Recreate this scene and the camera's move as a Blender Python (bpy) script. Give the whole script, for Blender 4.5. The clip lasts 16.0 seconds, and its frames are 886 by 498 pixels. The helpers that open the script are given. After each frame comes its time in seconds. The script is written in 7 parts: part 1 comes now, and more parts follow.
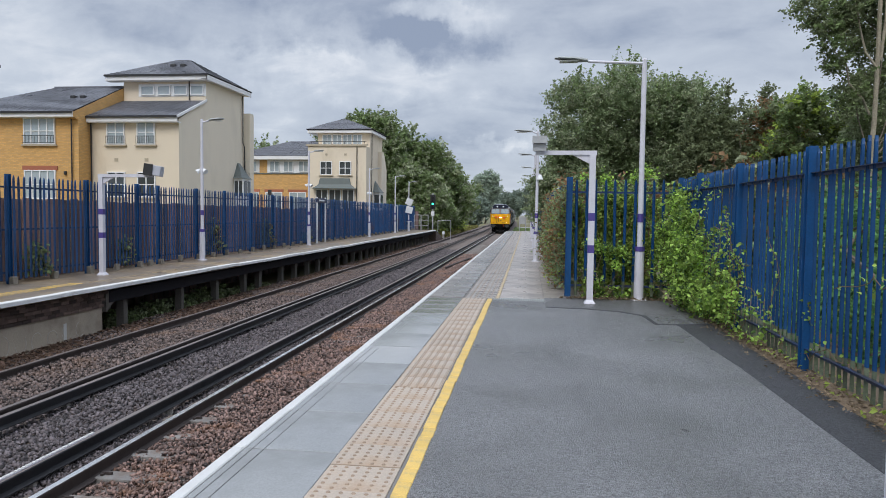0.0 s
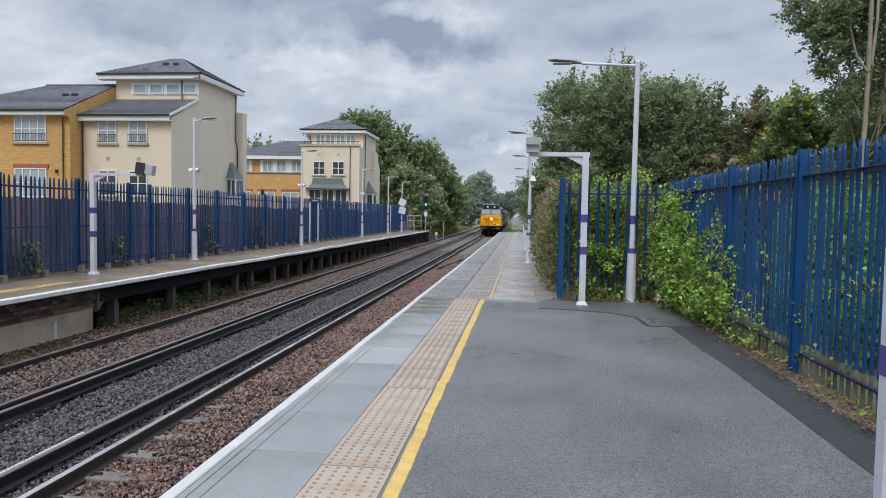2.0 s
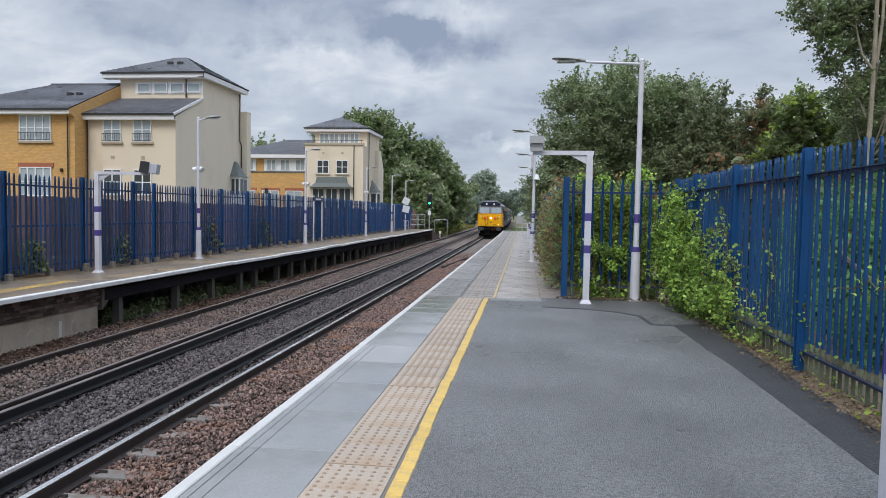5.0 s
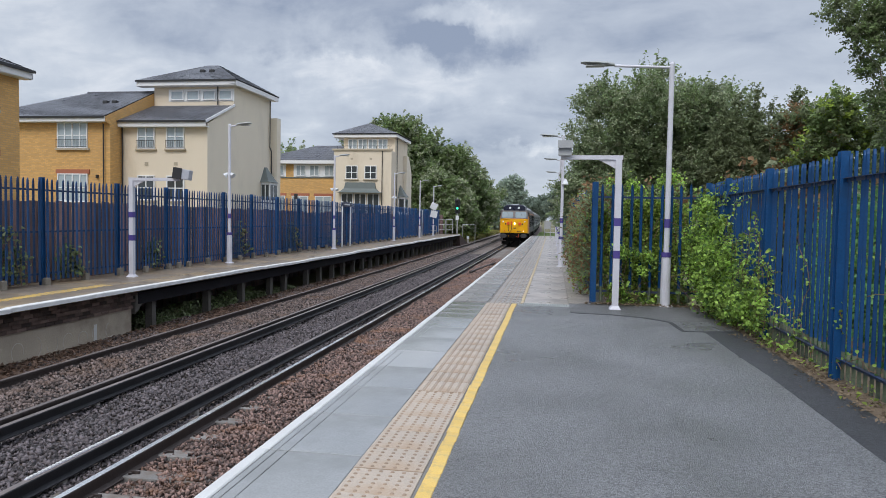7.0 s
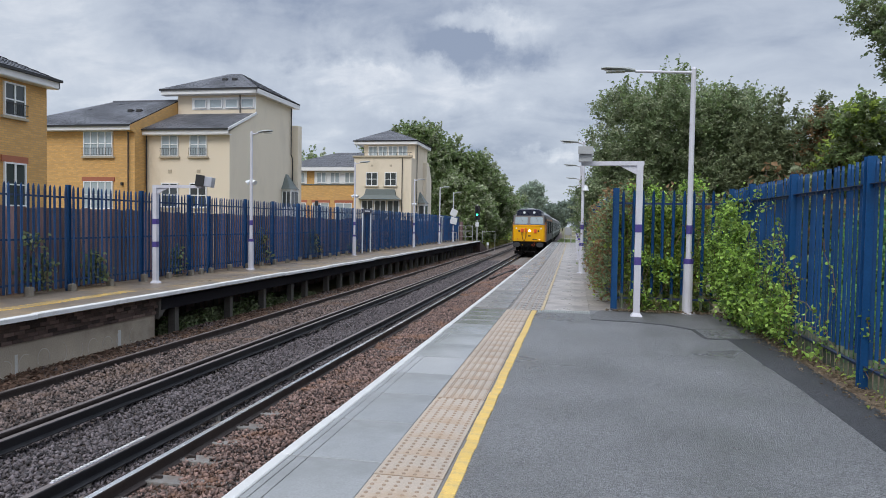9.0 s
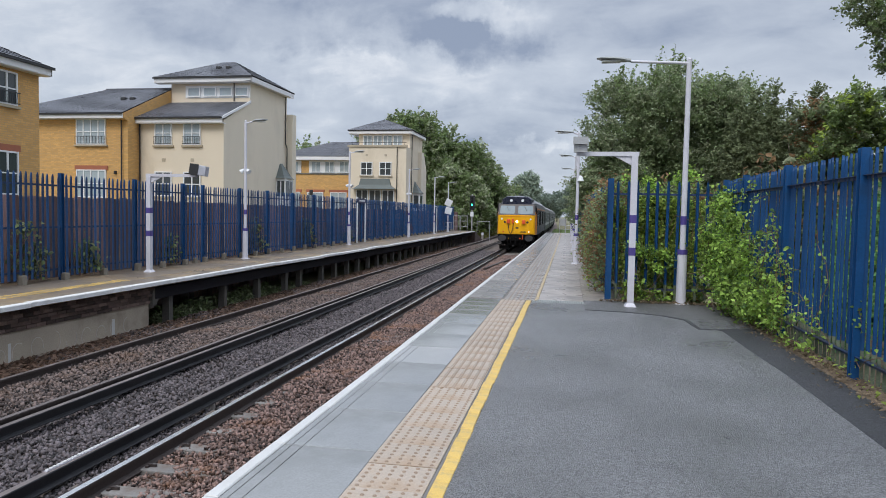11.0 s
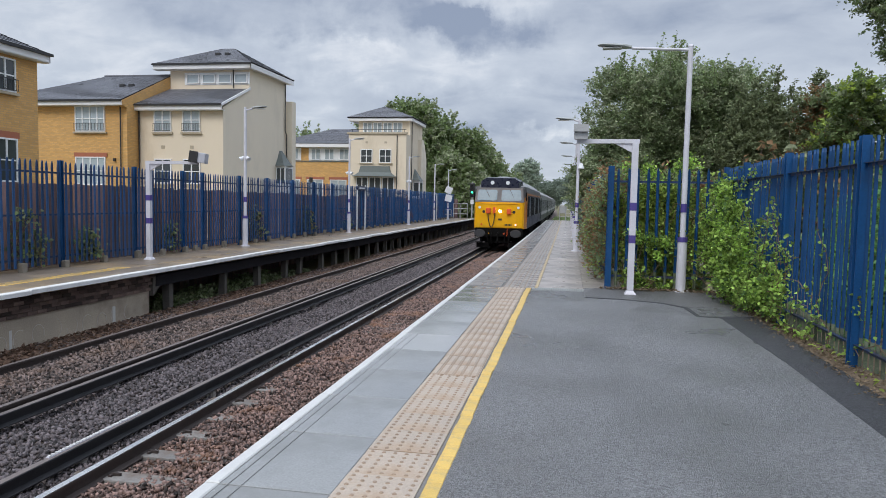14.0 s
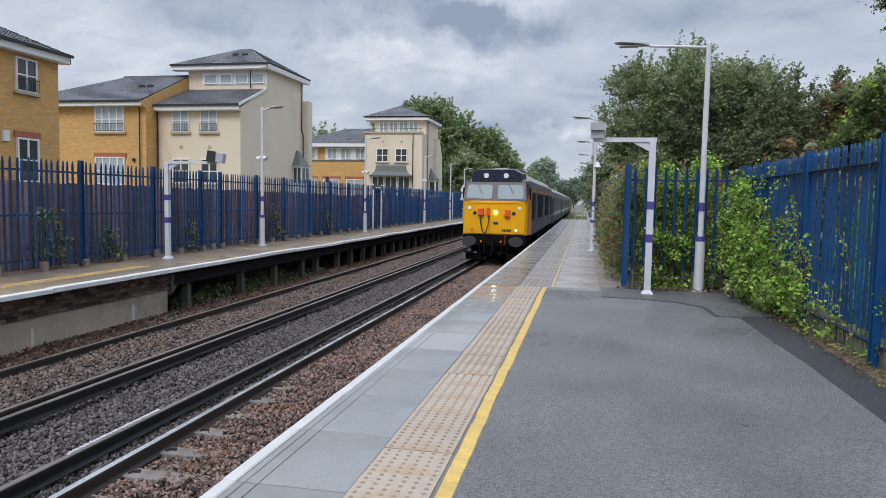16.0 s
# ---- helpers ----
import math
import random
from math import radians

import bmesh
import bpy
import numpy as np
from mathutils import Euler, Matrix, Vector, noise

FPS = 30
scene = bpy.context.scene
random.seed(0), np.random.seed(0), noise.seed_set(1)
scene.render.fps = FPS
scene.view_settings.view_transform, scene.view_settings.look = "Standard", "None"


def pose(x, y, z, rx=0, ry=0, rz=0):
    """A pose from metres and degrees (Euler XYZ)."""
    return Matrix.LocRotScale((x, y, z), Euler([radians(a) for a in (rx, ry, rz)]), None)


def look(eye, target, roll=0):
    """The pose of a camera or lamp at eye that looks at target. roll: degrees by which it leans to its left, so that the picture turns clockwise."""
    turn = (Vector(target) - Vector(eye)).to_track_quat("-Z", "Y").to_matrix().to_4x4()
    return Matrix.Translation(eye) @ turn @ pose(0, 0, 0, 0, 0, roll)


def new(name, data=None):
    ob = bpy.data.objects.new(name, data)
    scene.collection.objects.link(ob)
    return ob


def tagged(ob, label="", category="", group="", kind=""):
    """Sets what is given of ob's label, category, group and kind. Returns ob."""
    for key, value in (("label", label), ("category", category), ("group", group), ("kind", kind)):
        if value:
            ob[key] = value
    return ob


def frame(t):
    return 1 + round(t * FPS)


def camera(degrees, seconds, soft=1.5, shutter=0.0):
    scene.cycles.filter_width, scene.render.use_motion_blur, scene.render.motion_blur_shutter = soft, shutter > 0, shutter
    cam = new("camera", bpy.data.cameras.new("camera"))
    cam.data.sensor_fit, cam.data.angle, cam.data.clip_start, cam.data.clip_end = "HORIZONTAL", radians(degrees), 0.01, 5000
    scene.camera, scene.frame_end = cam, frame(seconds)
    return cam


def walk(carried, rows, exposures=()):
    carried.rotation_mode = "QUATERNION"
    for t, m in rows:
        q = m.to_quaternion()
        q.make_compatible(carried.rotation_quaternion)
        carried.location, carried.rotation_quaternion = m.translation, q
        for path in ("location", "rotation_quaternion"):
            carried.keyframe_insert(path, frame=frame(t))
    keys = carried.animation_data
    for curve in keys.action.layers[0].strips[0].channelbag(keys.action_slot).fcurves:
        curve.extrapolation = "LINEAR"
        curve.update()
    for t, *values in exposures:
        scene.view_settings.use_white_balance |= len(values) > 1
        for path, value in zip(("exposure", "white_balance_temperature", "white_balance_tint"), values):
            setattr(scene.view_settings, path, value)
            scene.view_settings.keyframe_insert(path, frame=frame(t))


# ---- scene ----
EYE = (0.0, 0.0, 1.6)
LENS = 65.3
# seconds, heading to the left of the track, pitch, roll (degrees)
TURNS = [
    (0.0, 7.123, -2.947, 0.703), (0.5, 7.030, -2.979, 0.742), (1.0, 6.886, -3.007, 0.831), (1.5, 6.700, -2.944, 0.946),
    (2.0, 6.531, -2.878, 1.035), (2.5, 6.373, -2.815, 1.120), (3.0, 6.248, -2.812, 1.135), (3.5, 6.204, -2.856, 1.101),
    (4.0, 6.206, -2.933, 1.118), (4.6, 6.50, -2.99, 1.06), (5.3, 7.13, -2.98, 1.0), (5.9, 7.80, -2.93, 0.95),
    (6.5, 8.549, -2.806, 0.919), (7.0, 9.150, -2.611, 0.973), (7.5, 9.727, -2.396, 1.008),
    (8.0, 10.239, -2.206, 1.006), (8.5, 10.621, -2.112, 0.887), (9.0, 10.805, -2.101, 0.905), (9.6, 10.80, -2.26, 0.97),
    (10.3, 10.60, -2.59, 1.05), (10.9, 10.38, -2.88, 1.10), (11.5, 10.202, -3.153, 1.143),
    (12.0, 10.054, -3.376, 1.227), (12.5, 10.057, -3.585, 1.204), (13.0, 10.113, -3.726, 1.232), (13.5, 10.211, -3.868, 1.172),
    (14.0, 10.333, -3.958, 1.136), (14.5, 10.486, -4.037, 1.095), (15.0, 10.768, -4.044, 1.134), (15.5, 11.149, -4.051, 1.155),
    (16.0, 11.647, -4.055, 1.052)]


def aim(heading, pitch, roll):
    h, p = radians(heading), radians(pitch)
    way = Vector((-math.sin(h) * math.cos(p), math.cos(h) * math.cos(p), math.sin(p)))
    return look(EYE, Vector(EYE) + way, roll)


cam = camera(LENS, 16.0, soft=0.9)
walk(cam, [(t, aim(h, p, r)) for t, h, p, r in TURNS], exposures=[(0.0, 0.0), (16.0, 0.0)])

# ---------- world and sun: a broken overcast ----------
world = bpy.data.worlds.new("overcast_sky")
scene.world = world
world.use_nodes = True
wn, wl = world.node_tree.nodes, world.node_tree.links
wn.clear()


def wnode(kind, **props):
    n = wn.new(kind)
    for k, v in props.items():
        n.inputs[k].default_value = v
    return n


SUN_UP, SUN_TURN = 50.0, 192.0
sky = wn.new("ShaderNodeTexSky")
sky.sky_type = "NISHITA"
sky.sun_disc = False
sky.sun_elevation, sky.sun_rotation = radians(SUN_UP), radians(SUN_TURN)
tc = wn.new("ShaderNodeTexCoord")
sep = wn.new("ShaderNodeSeparateXYZ")
wl.new(tc.outputs["Generated"], sep.inputs[0])
zup = wn.new("ShaderNodeMath"); zup.operation = "MAXIMUM"; zup.inputs[1].default_value = 0.0
wl.new(sep.outputs["Z"], zup.inputs[0])
zadd = wn.new("ShaderNodeMath"); zadd.operation = "ADD"; zadd.inputs[1].default_value = 0.30
wl.new(zup.outputs[0], zadd.inputs[0])
plane = wn.new("ShaderNodeVectorMath"); plane.operation = "DIVIDE"
comb = wn.new("ShaderNodeCombineXYZ")
comb.inputs[2].default_value = 1.0
wl.new(zadd.outputs[0], comb.inputs[0]); wl.new(zadd.outputs[0], comb.inputs[1])
wl.new(tc.outputs["Generated"], plane.inputs[0]); wl.new(comb.outputs[0], plane.inputs[1])
mp = wn.new("ShaderNodeMapping")
mp.inputs["Location"].default_value = (1.15, 0.35, 0.0)
mp.inputs["Scale"].default_value = (0.78, 1.0, 0.0)
wl.new(plane.outputs[0], mp.inputs[0])
n1 = wnode("ShaderNodeTexNoise", Scale=1.7, Detail=9.0, Roughness=0.54, Distortion=0.25)
n2 = wnode("ShaderNodeTexNoise", Scale=5.5, Detail=8.0, Roughness=0.6, Distortion=0.5)
wl.new(mp.outputs[0], n1.inputs["Vector"]); wl.new(mp.outputs[0], n2.inputs["Vector"])
mixn = wn.new("ShaderNodeMix"); mixn.data_type = "FLOAT"; mixn.inputs[0].default_value = 0.3
wl.new(n1.outputs[0], mixn.inputs[2]); wl.new(n2.outputs[0], mixn.inputs[3])
calm = wn.new("ShaderNodeMath"); calm.operation = "MULTIPLY_ADD"
calm.inputs[1].default_value, calm.inputs[2].default_value = 0.72, 0.125
wl.new(mixn.outputs[0], calm.inputs[0])
# ragged cloud banks and breaks over the line: centre, half-widths, change of brightness
warp = wnode("ShaderNodeTexNoise", Scale=9.0, Detail=7.0, Roughness=0.62)
wl.new(tc.outputs["Generated"], warp.inputs["Vector"])
ragged = wn.new("ShaderNodeVectorMath"); ragged.operation = "MULTIPLY_ADD"
ragged.inputs[1].default_value = (0.24, 0.0, 0.13)
wl.new(warp.outputs["Color"], ragged.inputs[0]); wl.new(tc.outputs["Generated"], ragged.inputs[2])
density = calm.outputs[0]
for cx, cz, sx, sz, by in ((-0.27, 0.295, 0.20, 0.07, -0.17), (-0.14, 0.238, 0.11, 0.03, -0.15), (-0.345, 0.203, 0.09, 0.028, 0.08), (-0.23, 0.178, 0.19, 0.045, 0.06),
                           (-0.126, 0.278, 0.09, 0.022, 0.115), (-0.04, 0.10, 0.05, 0.012, 0.09), (-0.10, 0.13, 0.24, 0.04, -0.06), (-0.58, 0.20, 0.16, 0.08, 0.08), (0.27, 0.22, 0.30, 0.15, 0.055), (-0.47, 0.235, 0.14, 0.035, -0.06)):
    off = wn.new("ShaderNodeVectorMath"); off.operation = "SUBTRACT"
    off.inputs[1].default_value = (cx + 0.12, 0.94, cz + 0.065)
    wl.new(ragged.outputs[0], off.inputs[0])
    norm = wn.new("ShaderNodeVectorMath"); norm.operation = "DIVIDE"; norm.inputs[1].default_value = (sx, 0.8, sz)
    wl.new(off.outputs[0], norm.inputs[0])
    far_off = wn.new("ShaderNodeVectorMath"); far_off.operation = "LENGTH"
    wl.new(norm.outputs[0], far_off.inputs[0])
    bank = wn.new("ShaderNodeMapRange"); bank.interpolation_type = "SMOOTHSTEP"
    bank.inputs[1].default_value, bank.inputs[2].default_value, bank.inputs[3].default_value, bank.inputs[4].default_value = 0.25, 1.25, by, 0.0
    wl.new(far_off.outputs["Value"], bank.inputs[0])
    plus = wn.new("ShaderNodeMath"); plus.operation = "ADD"
    wl.new(density, plus.inputs[0]); wl.new(bank.outputs[0], plus.inputs[1])
    density = plus.outputs[0]
ramp = wn.new("ShaderNodeValToRGB")
els = ramp.color_ramp.elements
els[0].position, els[0].color = 0.36, (0.30, 0.36, 0.485, 1)
els[1].position, els[1].color = 0.64, (0.88, 0.91, 0.965, 1)
e = els.new(0.45); e.color = (0.47, 0.53, 0.64, 1)
e = els.new(0.53); e.color = (0.58, 0.64, 0.74, 1)
wl.new(density, ramp.inputs[0])
cloud = wn.new("ShaderNodeMix"); cloud.data_type = "RGBA"; cloud.inputs[0].default_value = 0.93
skys = wn.new("ShaderNodeVectorMath"); skys.operation = "SCALE"; skys.inputs["Scale"].default_value = 0.10
wl.new(sky.outputs[0], skys.inputs[0])
wl.new(skys.outputs[0], cloud.inputs[6]); wl.new(ramp.outputs[0], cloud.inputs[7])
# an overcast sky is brighter towards the zenith
rise = wn.new("ShaderNodeMapRange")
rise.inputs[1].default_value, rise.inputs[2].default_value = 0.30, 1.0
rise.inputs[3].default_value, rise.inputs[4].default_value = 1.0, 2.9
wl.new(zup.outputs[0], rise.inputs[0])
bg = wn.new("ShaderNodeBackground")
wl.new(rise.outputs[0], bg.inputs["Strength"])
wl.new(cloud.outputs[2], bg.inputs[0])
wo = wn.new("ShaderNodeOutputWorld")
wl.new(bg.outputs[0], wo.inputs[0])

lamp = bpy.data.lights.new("sun", "SUN")
lamp.energy, lamp.angle, lamp.color = 1.7, radians(28), (1.0, 0.96, 0.9)
sun = new("sun", lamp)
a = radians(SUN_TURN)
toward = Vector((math.sin(a) * math.cos(radians(SUN_UP)), math.cos(a) * math.cos(radians(SUN_UP)), math.sin(radians(SUN_UP))))
sun.matrix_world = look(toward * 60, (0, 0, 0))


# ---------- materials ----------
def mat(name, color, rough=0.6, vary=0.15, scale=6.0, fine=60.0, bump=0.1, metal=0.0, dirt=None, dirt_at=0.6,
        rough_vary=0.1, each=0.0, speck=0.0, speck_scale=90.0, spec=0.5, bump_scale=None, island=False, emit=0.0, transmit=0.0, stretch=(1, 1, 1), dirt_scale=None):
    """A surface with broad and fine variation of colour, gloss and relief, in metres."""
    m = bpy.data.materials.new(name)
    m.use_nodes = True
    n, l = m.node_tree.nodes, m.node_tree.links
    b = n["Principled BSDF"]
    geo = n.new("ShaderNodeTexCoord")
    mpn = n.new("ShaderNodeMapping"); mpn.inputs["Scale"].default_value = stretch
    l.new(geo.outputs["Object"], mpn.inputs[0])
    broad = n.new("ShaderNodeTexNoise"); broad.inputs["Scale"].default_value = scale; broad.inputs["Detail"].default_value = 5
    small = n.new("ShaderNodeTexNoise"); small.inputs["Scale"].default_value = fine; small.inputs["Detail"].default_value = 3
    l.new(mpn.outputs[0], broad.inputs["Vector"]); l.new(mpn.outputs[0], small.inputs["Vector"])
    add = n.new("ShaderNodeMath"); add.operation = "ADD"
    l.new(broad.outputs[0], add.inputs[0]); l.new(small.outputs[0], add.inputs[1])
    value = n.new("ShaderNodeMapRange")
    value.inputs[1].default_value, value.inputs[2].default_value = 0.6, 1.4
    value.inputs[3].default_value, value.inputs[4].default_value = 1 - vary, 1 + vary
    l.new(add.outputs[0], value.inputs[0])
    last = value.outputs[0]
    if each:
        src = n.new("ShaderNodeNewGeometry").outputs["Random Per Island"] if island else n.new("ShaderNodeObjectInfo").outputs["Random"]
        rnd = n.new("ShaderNodeMapRange"); rnd.inputs[3].default_value, rnd.inputs[4].default_value = 1 - each, 1 + each
        l.new(src, rnd.inputs[0])
        mul = n.new("ShaderNodeMath"); mul.operation = "MULTIPLY"
        l.new(last, mul.inputs[0]); l.new(rnd.outputs[0], mul.inputs[1])
        last = mul.outputs[0]
    if speck:
        vo = n.new("ShaderNodeTexVoronoi"); vo.inputs["Scale"].default_value = speck_scale
        l.new(mpn.outputs[0], vo.inputs["Vector"])
        sv = n.new("ShaderNodeSeparateColor"); l.new(vo.outputs["Color"], sv.inputs[0])
        sr = n.new("ShaderNodeMapRange"); sr.inputs[3].default_value, sr.inputs[4].default_value = 1 - speck, 1 + speck
        l.new(sv.outputs[0], sr.inputs[0])
        sm = n.new("ShaderNodeMath"); sm.operation = "MULTIPLY"
        l.new(last, sm.inputs[0]); l.new(sr.outputs[0], sm.inputs[1])
        last = sm.outputs[0]
    col = n.new("ShaderNodeVectorMath"); col.operation = "SCALE"
    col.inputs[0].default_value = color
    l.new(last, col.inputs["Scale"])
    out = col.outputs[0]
    if dirt:
        dn = n.new("ShaderNodeTexNoise"); dn.inputs["Scale"].default_value = dirt_scale or scale * 0.6; dn.inputs["Detail"].default_value = 7
        dn.inputs["Roughness"].default_value = 0.65
        l.new(mpn.outputs[0], dn.inputs["Vector"])
        dr = n.new("ShaderNodeMapRange"); dr.inputs[1].default_value, dr.inputs[2].default_value = dirt_at - 0.08, dirt_at + 0.1
        l.new(dn.outputs[0], dr.inputs[0])
        dm = n.new("ShaderNodeMix"); dm.data_type = "RGBA"
        dm.inputs[7].default_value = (*dirt, 1)
        l.new(dr.outputs[0], dm.inputs[0]); l.new(out, dm.inputs[6])
        out = dm.outputs[2]
    l.new(out, b.inputs["Base Color"])
    rr = n.new("ShaderNodeMapRange")
    rr.inputs[1].default_value, rr.inputs[2].default_value = 0.3, 0.7
    rr.inputs[3].default_value, rr.inputs[4].default_value = max(0.02, rough - rough_vary), min(1, rough + rough_vary)
    l.new(broad.outputs[0], rr.inputs[0]); l.new(rr.outputs[0], b.inputs["Roughness"])
    b.inputs["Metallic"].default_value = metal
    b.inputs["Specular IOR Level"].default_value = spec
    if transmit:
        b.inputs["Transmission Weight"].default_value = transmit
    if emit:
        b.inputs["Emission Color"].default_value = (*color, 1); b.inputs["Emission Strength"].default_value = emit
    if bump:
        bp = n.new("ShaderNodeBump"); bp.inputs["Strength"].default_value = bump; bp.inputs["Distance"].default_value = 0.02
        src = small
        if bump_scale:
            src = n.new("ShaderNodeTexVoronoi"); src.inputs["Scale"].default_value = bump_scale
            l.new(mpn.outputs[0], src.inputs["Vector"])
        l.new(src.outputs[0], bp.inputs["Height"]); l.new(bp.outputs[0], b.inputs["Normal"])
    return m


ASPHALT = mat("asphalt", (0.195, 0.198, 0.205), 0.42, 0.34, 0.7, 110, 0.8, dirt=(0.235, 0.238, 0.245), dirt_at=0.62, bump_scale=120, rough_vary=0.2, speck=0.5, speck_scale=105)
TAR = mat("fresh_tarmac", (0.05, 0.052, 0.058), 0.6, 0.3, 1.5, 160, 0.6, bump_scale=140, speck=0.5, speck_scale=80)
COPING = mat("wet_coping_slab", (0.255, 0.262, 0.262), 0.17, 0.14, 1.1, 90, 0.0, dirt=(0.20, 0.205, 0.20), dirt_at=0.55, each=0.12, rough_vary=0.16, speck=0.06)
COPING_OLD = mat("old_coping_slab", (0.20, 0.182, 0.168), 0.26, 0.22, 1.3, 80, 0.0, dirt=(0.14, 0.13, 0.12), dirt_at=0.55, each=0.3, rough_vary=0.2, speck=0.1)
TACTILE = mat("tactile_paver", (0.41, 0.34, 0.275), 0.42, 0.16, 2.2, 90, 0.15, dirt=(0.36, 0.25, 0.16), dirt_at=0.57, each=0.07, rough_vary=0.16, speck=0.1)
YELLOW_LINE = mat("yellow_road_paint", (0.62, 0.42, 0.11), 0.5, 0.2, 5, 90, 0.3, dirt=(0.40, 0.30, 0.15), dirt_at=0.58, dirt_scale=11, each=0.08)
YELLOW_FAINT = mat("faded_tan_paint", (0.40, 0.29, 0.15), 0.5, 0.25, 3, 90, 0.2, dirt=(0.22, 0.18, 0.14), dirt_at=0.48, dirt_scale=3)
YELLOW_WORN = mat("worn_yellow_paint", (0.55, 0.40, 0.17), 0.5, 0.2, 4, 90, 0.2, dirt=(0.3, 0.27, 0.23), dirt_at=0.5, dirt_scale=12)
WHITE_LINE = mat("white_edge_paint", (0.55, 0.55, 0.54), 0.45, 0.1, 3, 70, 0.15, dirt=(0.5, 0.48, 0.45), dirt_at=0.66, dirt_scale=9)
PAVING = mat("wet_paving", (0.36, 0.318, 0.29), 0.36, 0.2, 1.8, 70, 0.08, dirt=(0.22, 0.2, 0.19), dirt_at=0.52, each=0.2, rough_vary=0.17)
JOINT = mat("joint_mortar", (0.16, 0.155, 0.15), 0.8, 0.2)
BALLAST = mat("ballast_bed", (0.145, 0.115, 0.10), 0.85, 0.45, 1.2, 35, 1.0, bump_scale=26)
STONE_RED = mat("ballast_stone_brown", (0.165, 0.108, 0.092), 0.75, 0.25, 3, 60, 0.3, each=0.95, island=True, dirt=(0.27, 0.135, 0.075), dirt_at=0.62, dirt_scale=1.3)
STONE_BROWN = mat("ballast_stone_dull_brown", (0.118, 0.088, 0.079), 0.75, 0.25, 3, 60, 0.3, each=0.95, island=True, dirt=(0.16, 0.10, 0.07), dirt_at=0.6, dirt_scale=1.1)
STONE_GREY = mat("ballast_stone_grey", (0.090, 0.076, 0.080), 0.75, 0.25, 3, 60, 0.3, each=0.9, island=True)
RAIL = mat("rusted_rail_steel", (0.052, 0.040, 0.037), 0.65, 0.3, 6, 70, 0.2, metal=0.3)
RAIL_TOP = mat("polished_rail_head", (0.88, 0.87, 0.85), 0.25, 0.05, 3, 60, 0.02, metal=1.0, rough_vary=0.06)
RAIL_DULL = mat("dull_rail_head", (0.30, 0.25, 0.23), 0.4, 0.12, 3, 60, 0.03, metal=0.8)
CONDUCTOR = mat("conductor_rail", (0.030, 0.030, 0.034), 0.45, 0.25, 5, 70, 0.1, metal=0.4)
CONCRETE = mat("weathered_concrete", (0.31, 0.29, 0.265), 0.8, 0.2, 1.6, 60, 0.3, dirt=(0.2, 0.18, 0.16), dirt_at=0.55)
DARK_WALL = mat("dark_brown_brick", (0.115, 0.078, 0.066), 0.85, 0.4, 5, 40, 0.6, each=0.7)
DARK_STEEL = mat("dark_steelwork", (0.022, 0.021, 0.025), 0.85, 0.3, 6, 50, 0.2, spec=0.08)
FAR_TOP = mat("far_platform_surface", (0.19, 0.155, 0.122), 0.4, 0.2, 1.2, 60, 0.1, dirt=(0.33, 0.24, 0.14), dirt_at=0.55, rough_vary=0.15)
BLUE = mat("blue_palisade_paint", (0.010, 0.060, 0.172), 0.42, 0.2, 3, 50, 0.1, each=0.18, dirt=(0.013, 0.048, 0.125), dirt_at=0.6, spec=0.25)
PURPLE = mat("indigo_band_paint", (0.075, 0.055, 0.24), 0.4, 0.1)
POLE = mat("pale_grey_pole_paint", (0.58, 0.58, 0.64), 0.42, 0.1, 3, 50, 0.06, dirt=(0.42, 0.40, 0.39), dirt_at=0.66)
LAMPHEAD = mat("lamp_head_grey", (0.32, 0.34, 0.34), 0.45, 0.1)
LENS_GLASS = mat("lamp_lens", (0.55, 0.56, 0.55), 0.2, 0.05)
BLACK = mat("black_plastic", (0.02, 0.02, 0.022), 0.5, 0.1)
SOIL = mat("leaf_litter_soil", (0.17, 0.125, 0.085), 0.9, 0.4, 4, 40, 0.8)
GRASS = mat("rough_grass", (0.13, 0.13, 0.06), 0.9, 0.4, 0.4, 20, 0.8, dirt=(0.2, 0.16, 0.09), dirt_at=0.55)
TIMBER = mat("brown_fence_boards", (0.27, 0.16, 0.145), 0.8, 0.35, 3, 40, 0.2, each=0.6, dirt=(0.17, 0.15, 0.155), dirt_at=0.54, stretch=(1, 1, 0.15))

ALGAE = mat("algae_stained_paint", (0.13, 0.155, 0.095), 0.7, 0.35, 6, 50, 0.1, each=0.4, dirt=(0.03, 0.05, 0.10), dirt_at=0.55, dirt_scale=9)
# fence blue again, the pales' shading put into its tone, with rusty patches
NAVY_PALES = mat("shade_toned_rusty_blue", (0.022, 0.068, 0.168), 0.5, 0.3, 3, 50, 0.1, each=0.4, spec=0.25, dirt=(0.10, 0.06, 0.065), dirt_at=0.6, dirt_scale=1.1)
# fence blue darkened: the flange's shade on the rails is in the colour
RAIL_SHADE = mat("shaded_fence_rail_paint", (0.012, 0.034, 0.10), 0.5, 0.25, 3, 50, 0.1, dirt=(0.03, 0.03, 0.045), dirt_at=0.58)
GROOVE = mat("shallow_groove", (0.19, 0.193, 0.193), 0.5, 0.1)
OLD_ASPHALT = mat("old_damp_asphalt", (0.125, 0.125, 0.128), 0.45, 0.3, 1.2, 100, 0.5, speck=0.45, bump_scale=120)
FOOTING = mat("stained_footing", (0.40, 0.34, 0.27), 0.85, 0.3, 1.4, 50, 0.3, dirt=(0.22, 0.175, 0.14), dirt_at=0.55)
SLEEPER_GREY = mat("weathered_sleeper", (0.20, 0.19, 0.18), 0.8, 0.3, 4, 50, 0.3, dirt=(0.14, 0.11, 0.09), dirt_at=0.52, each=0.2)
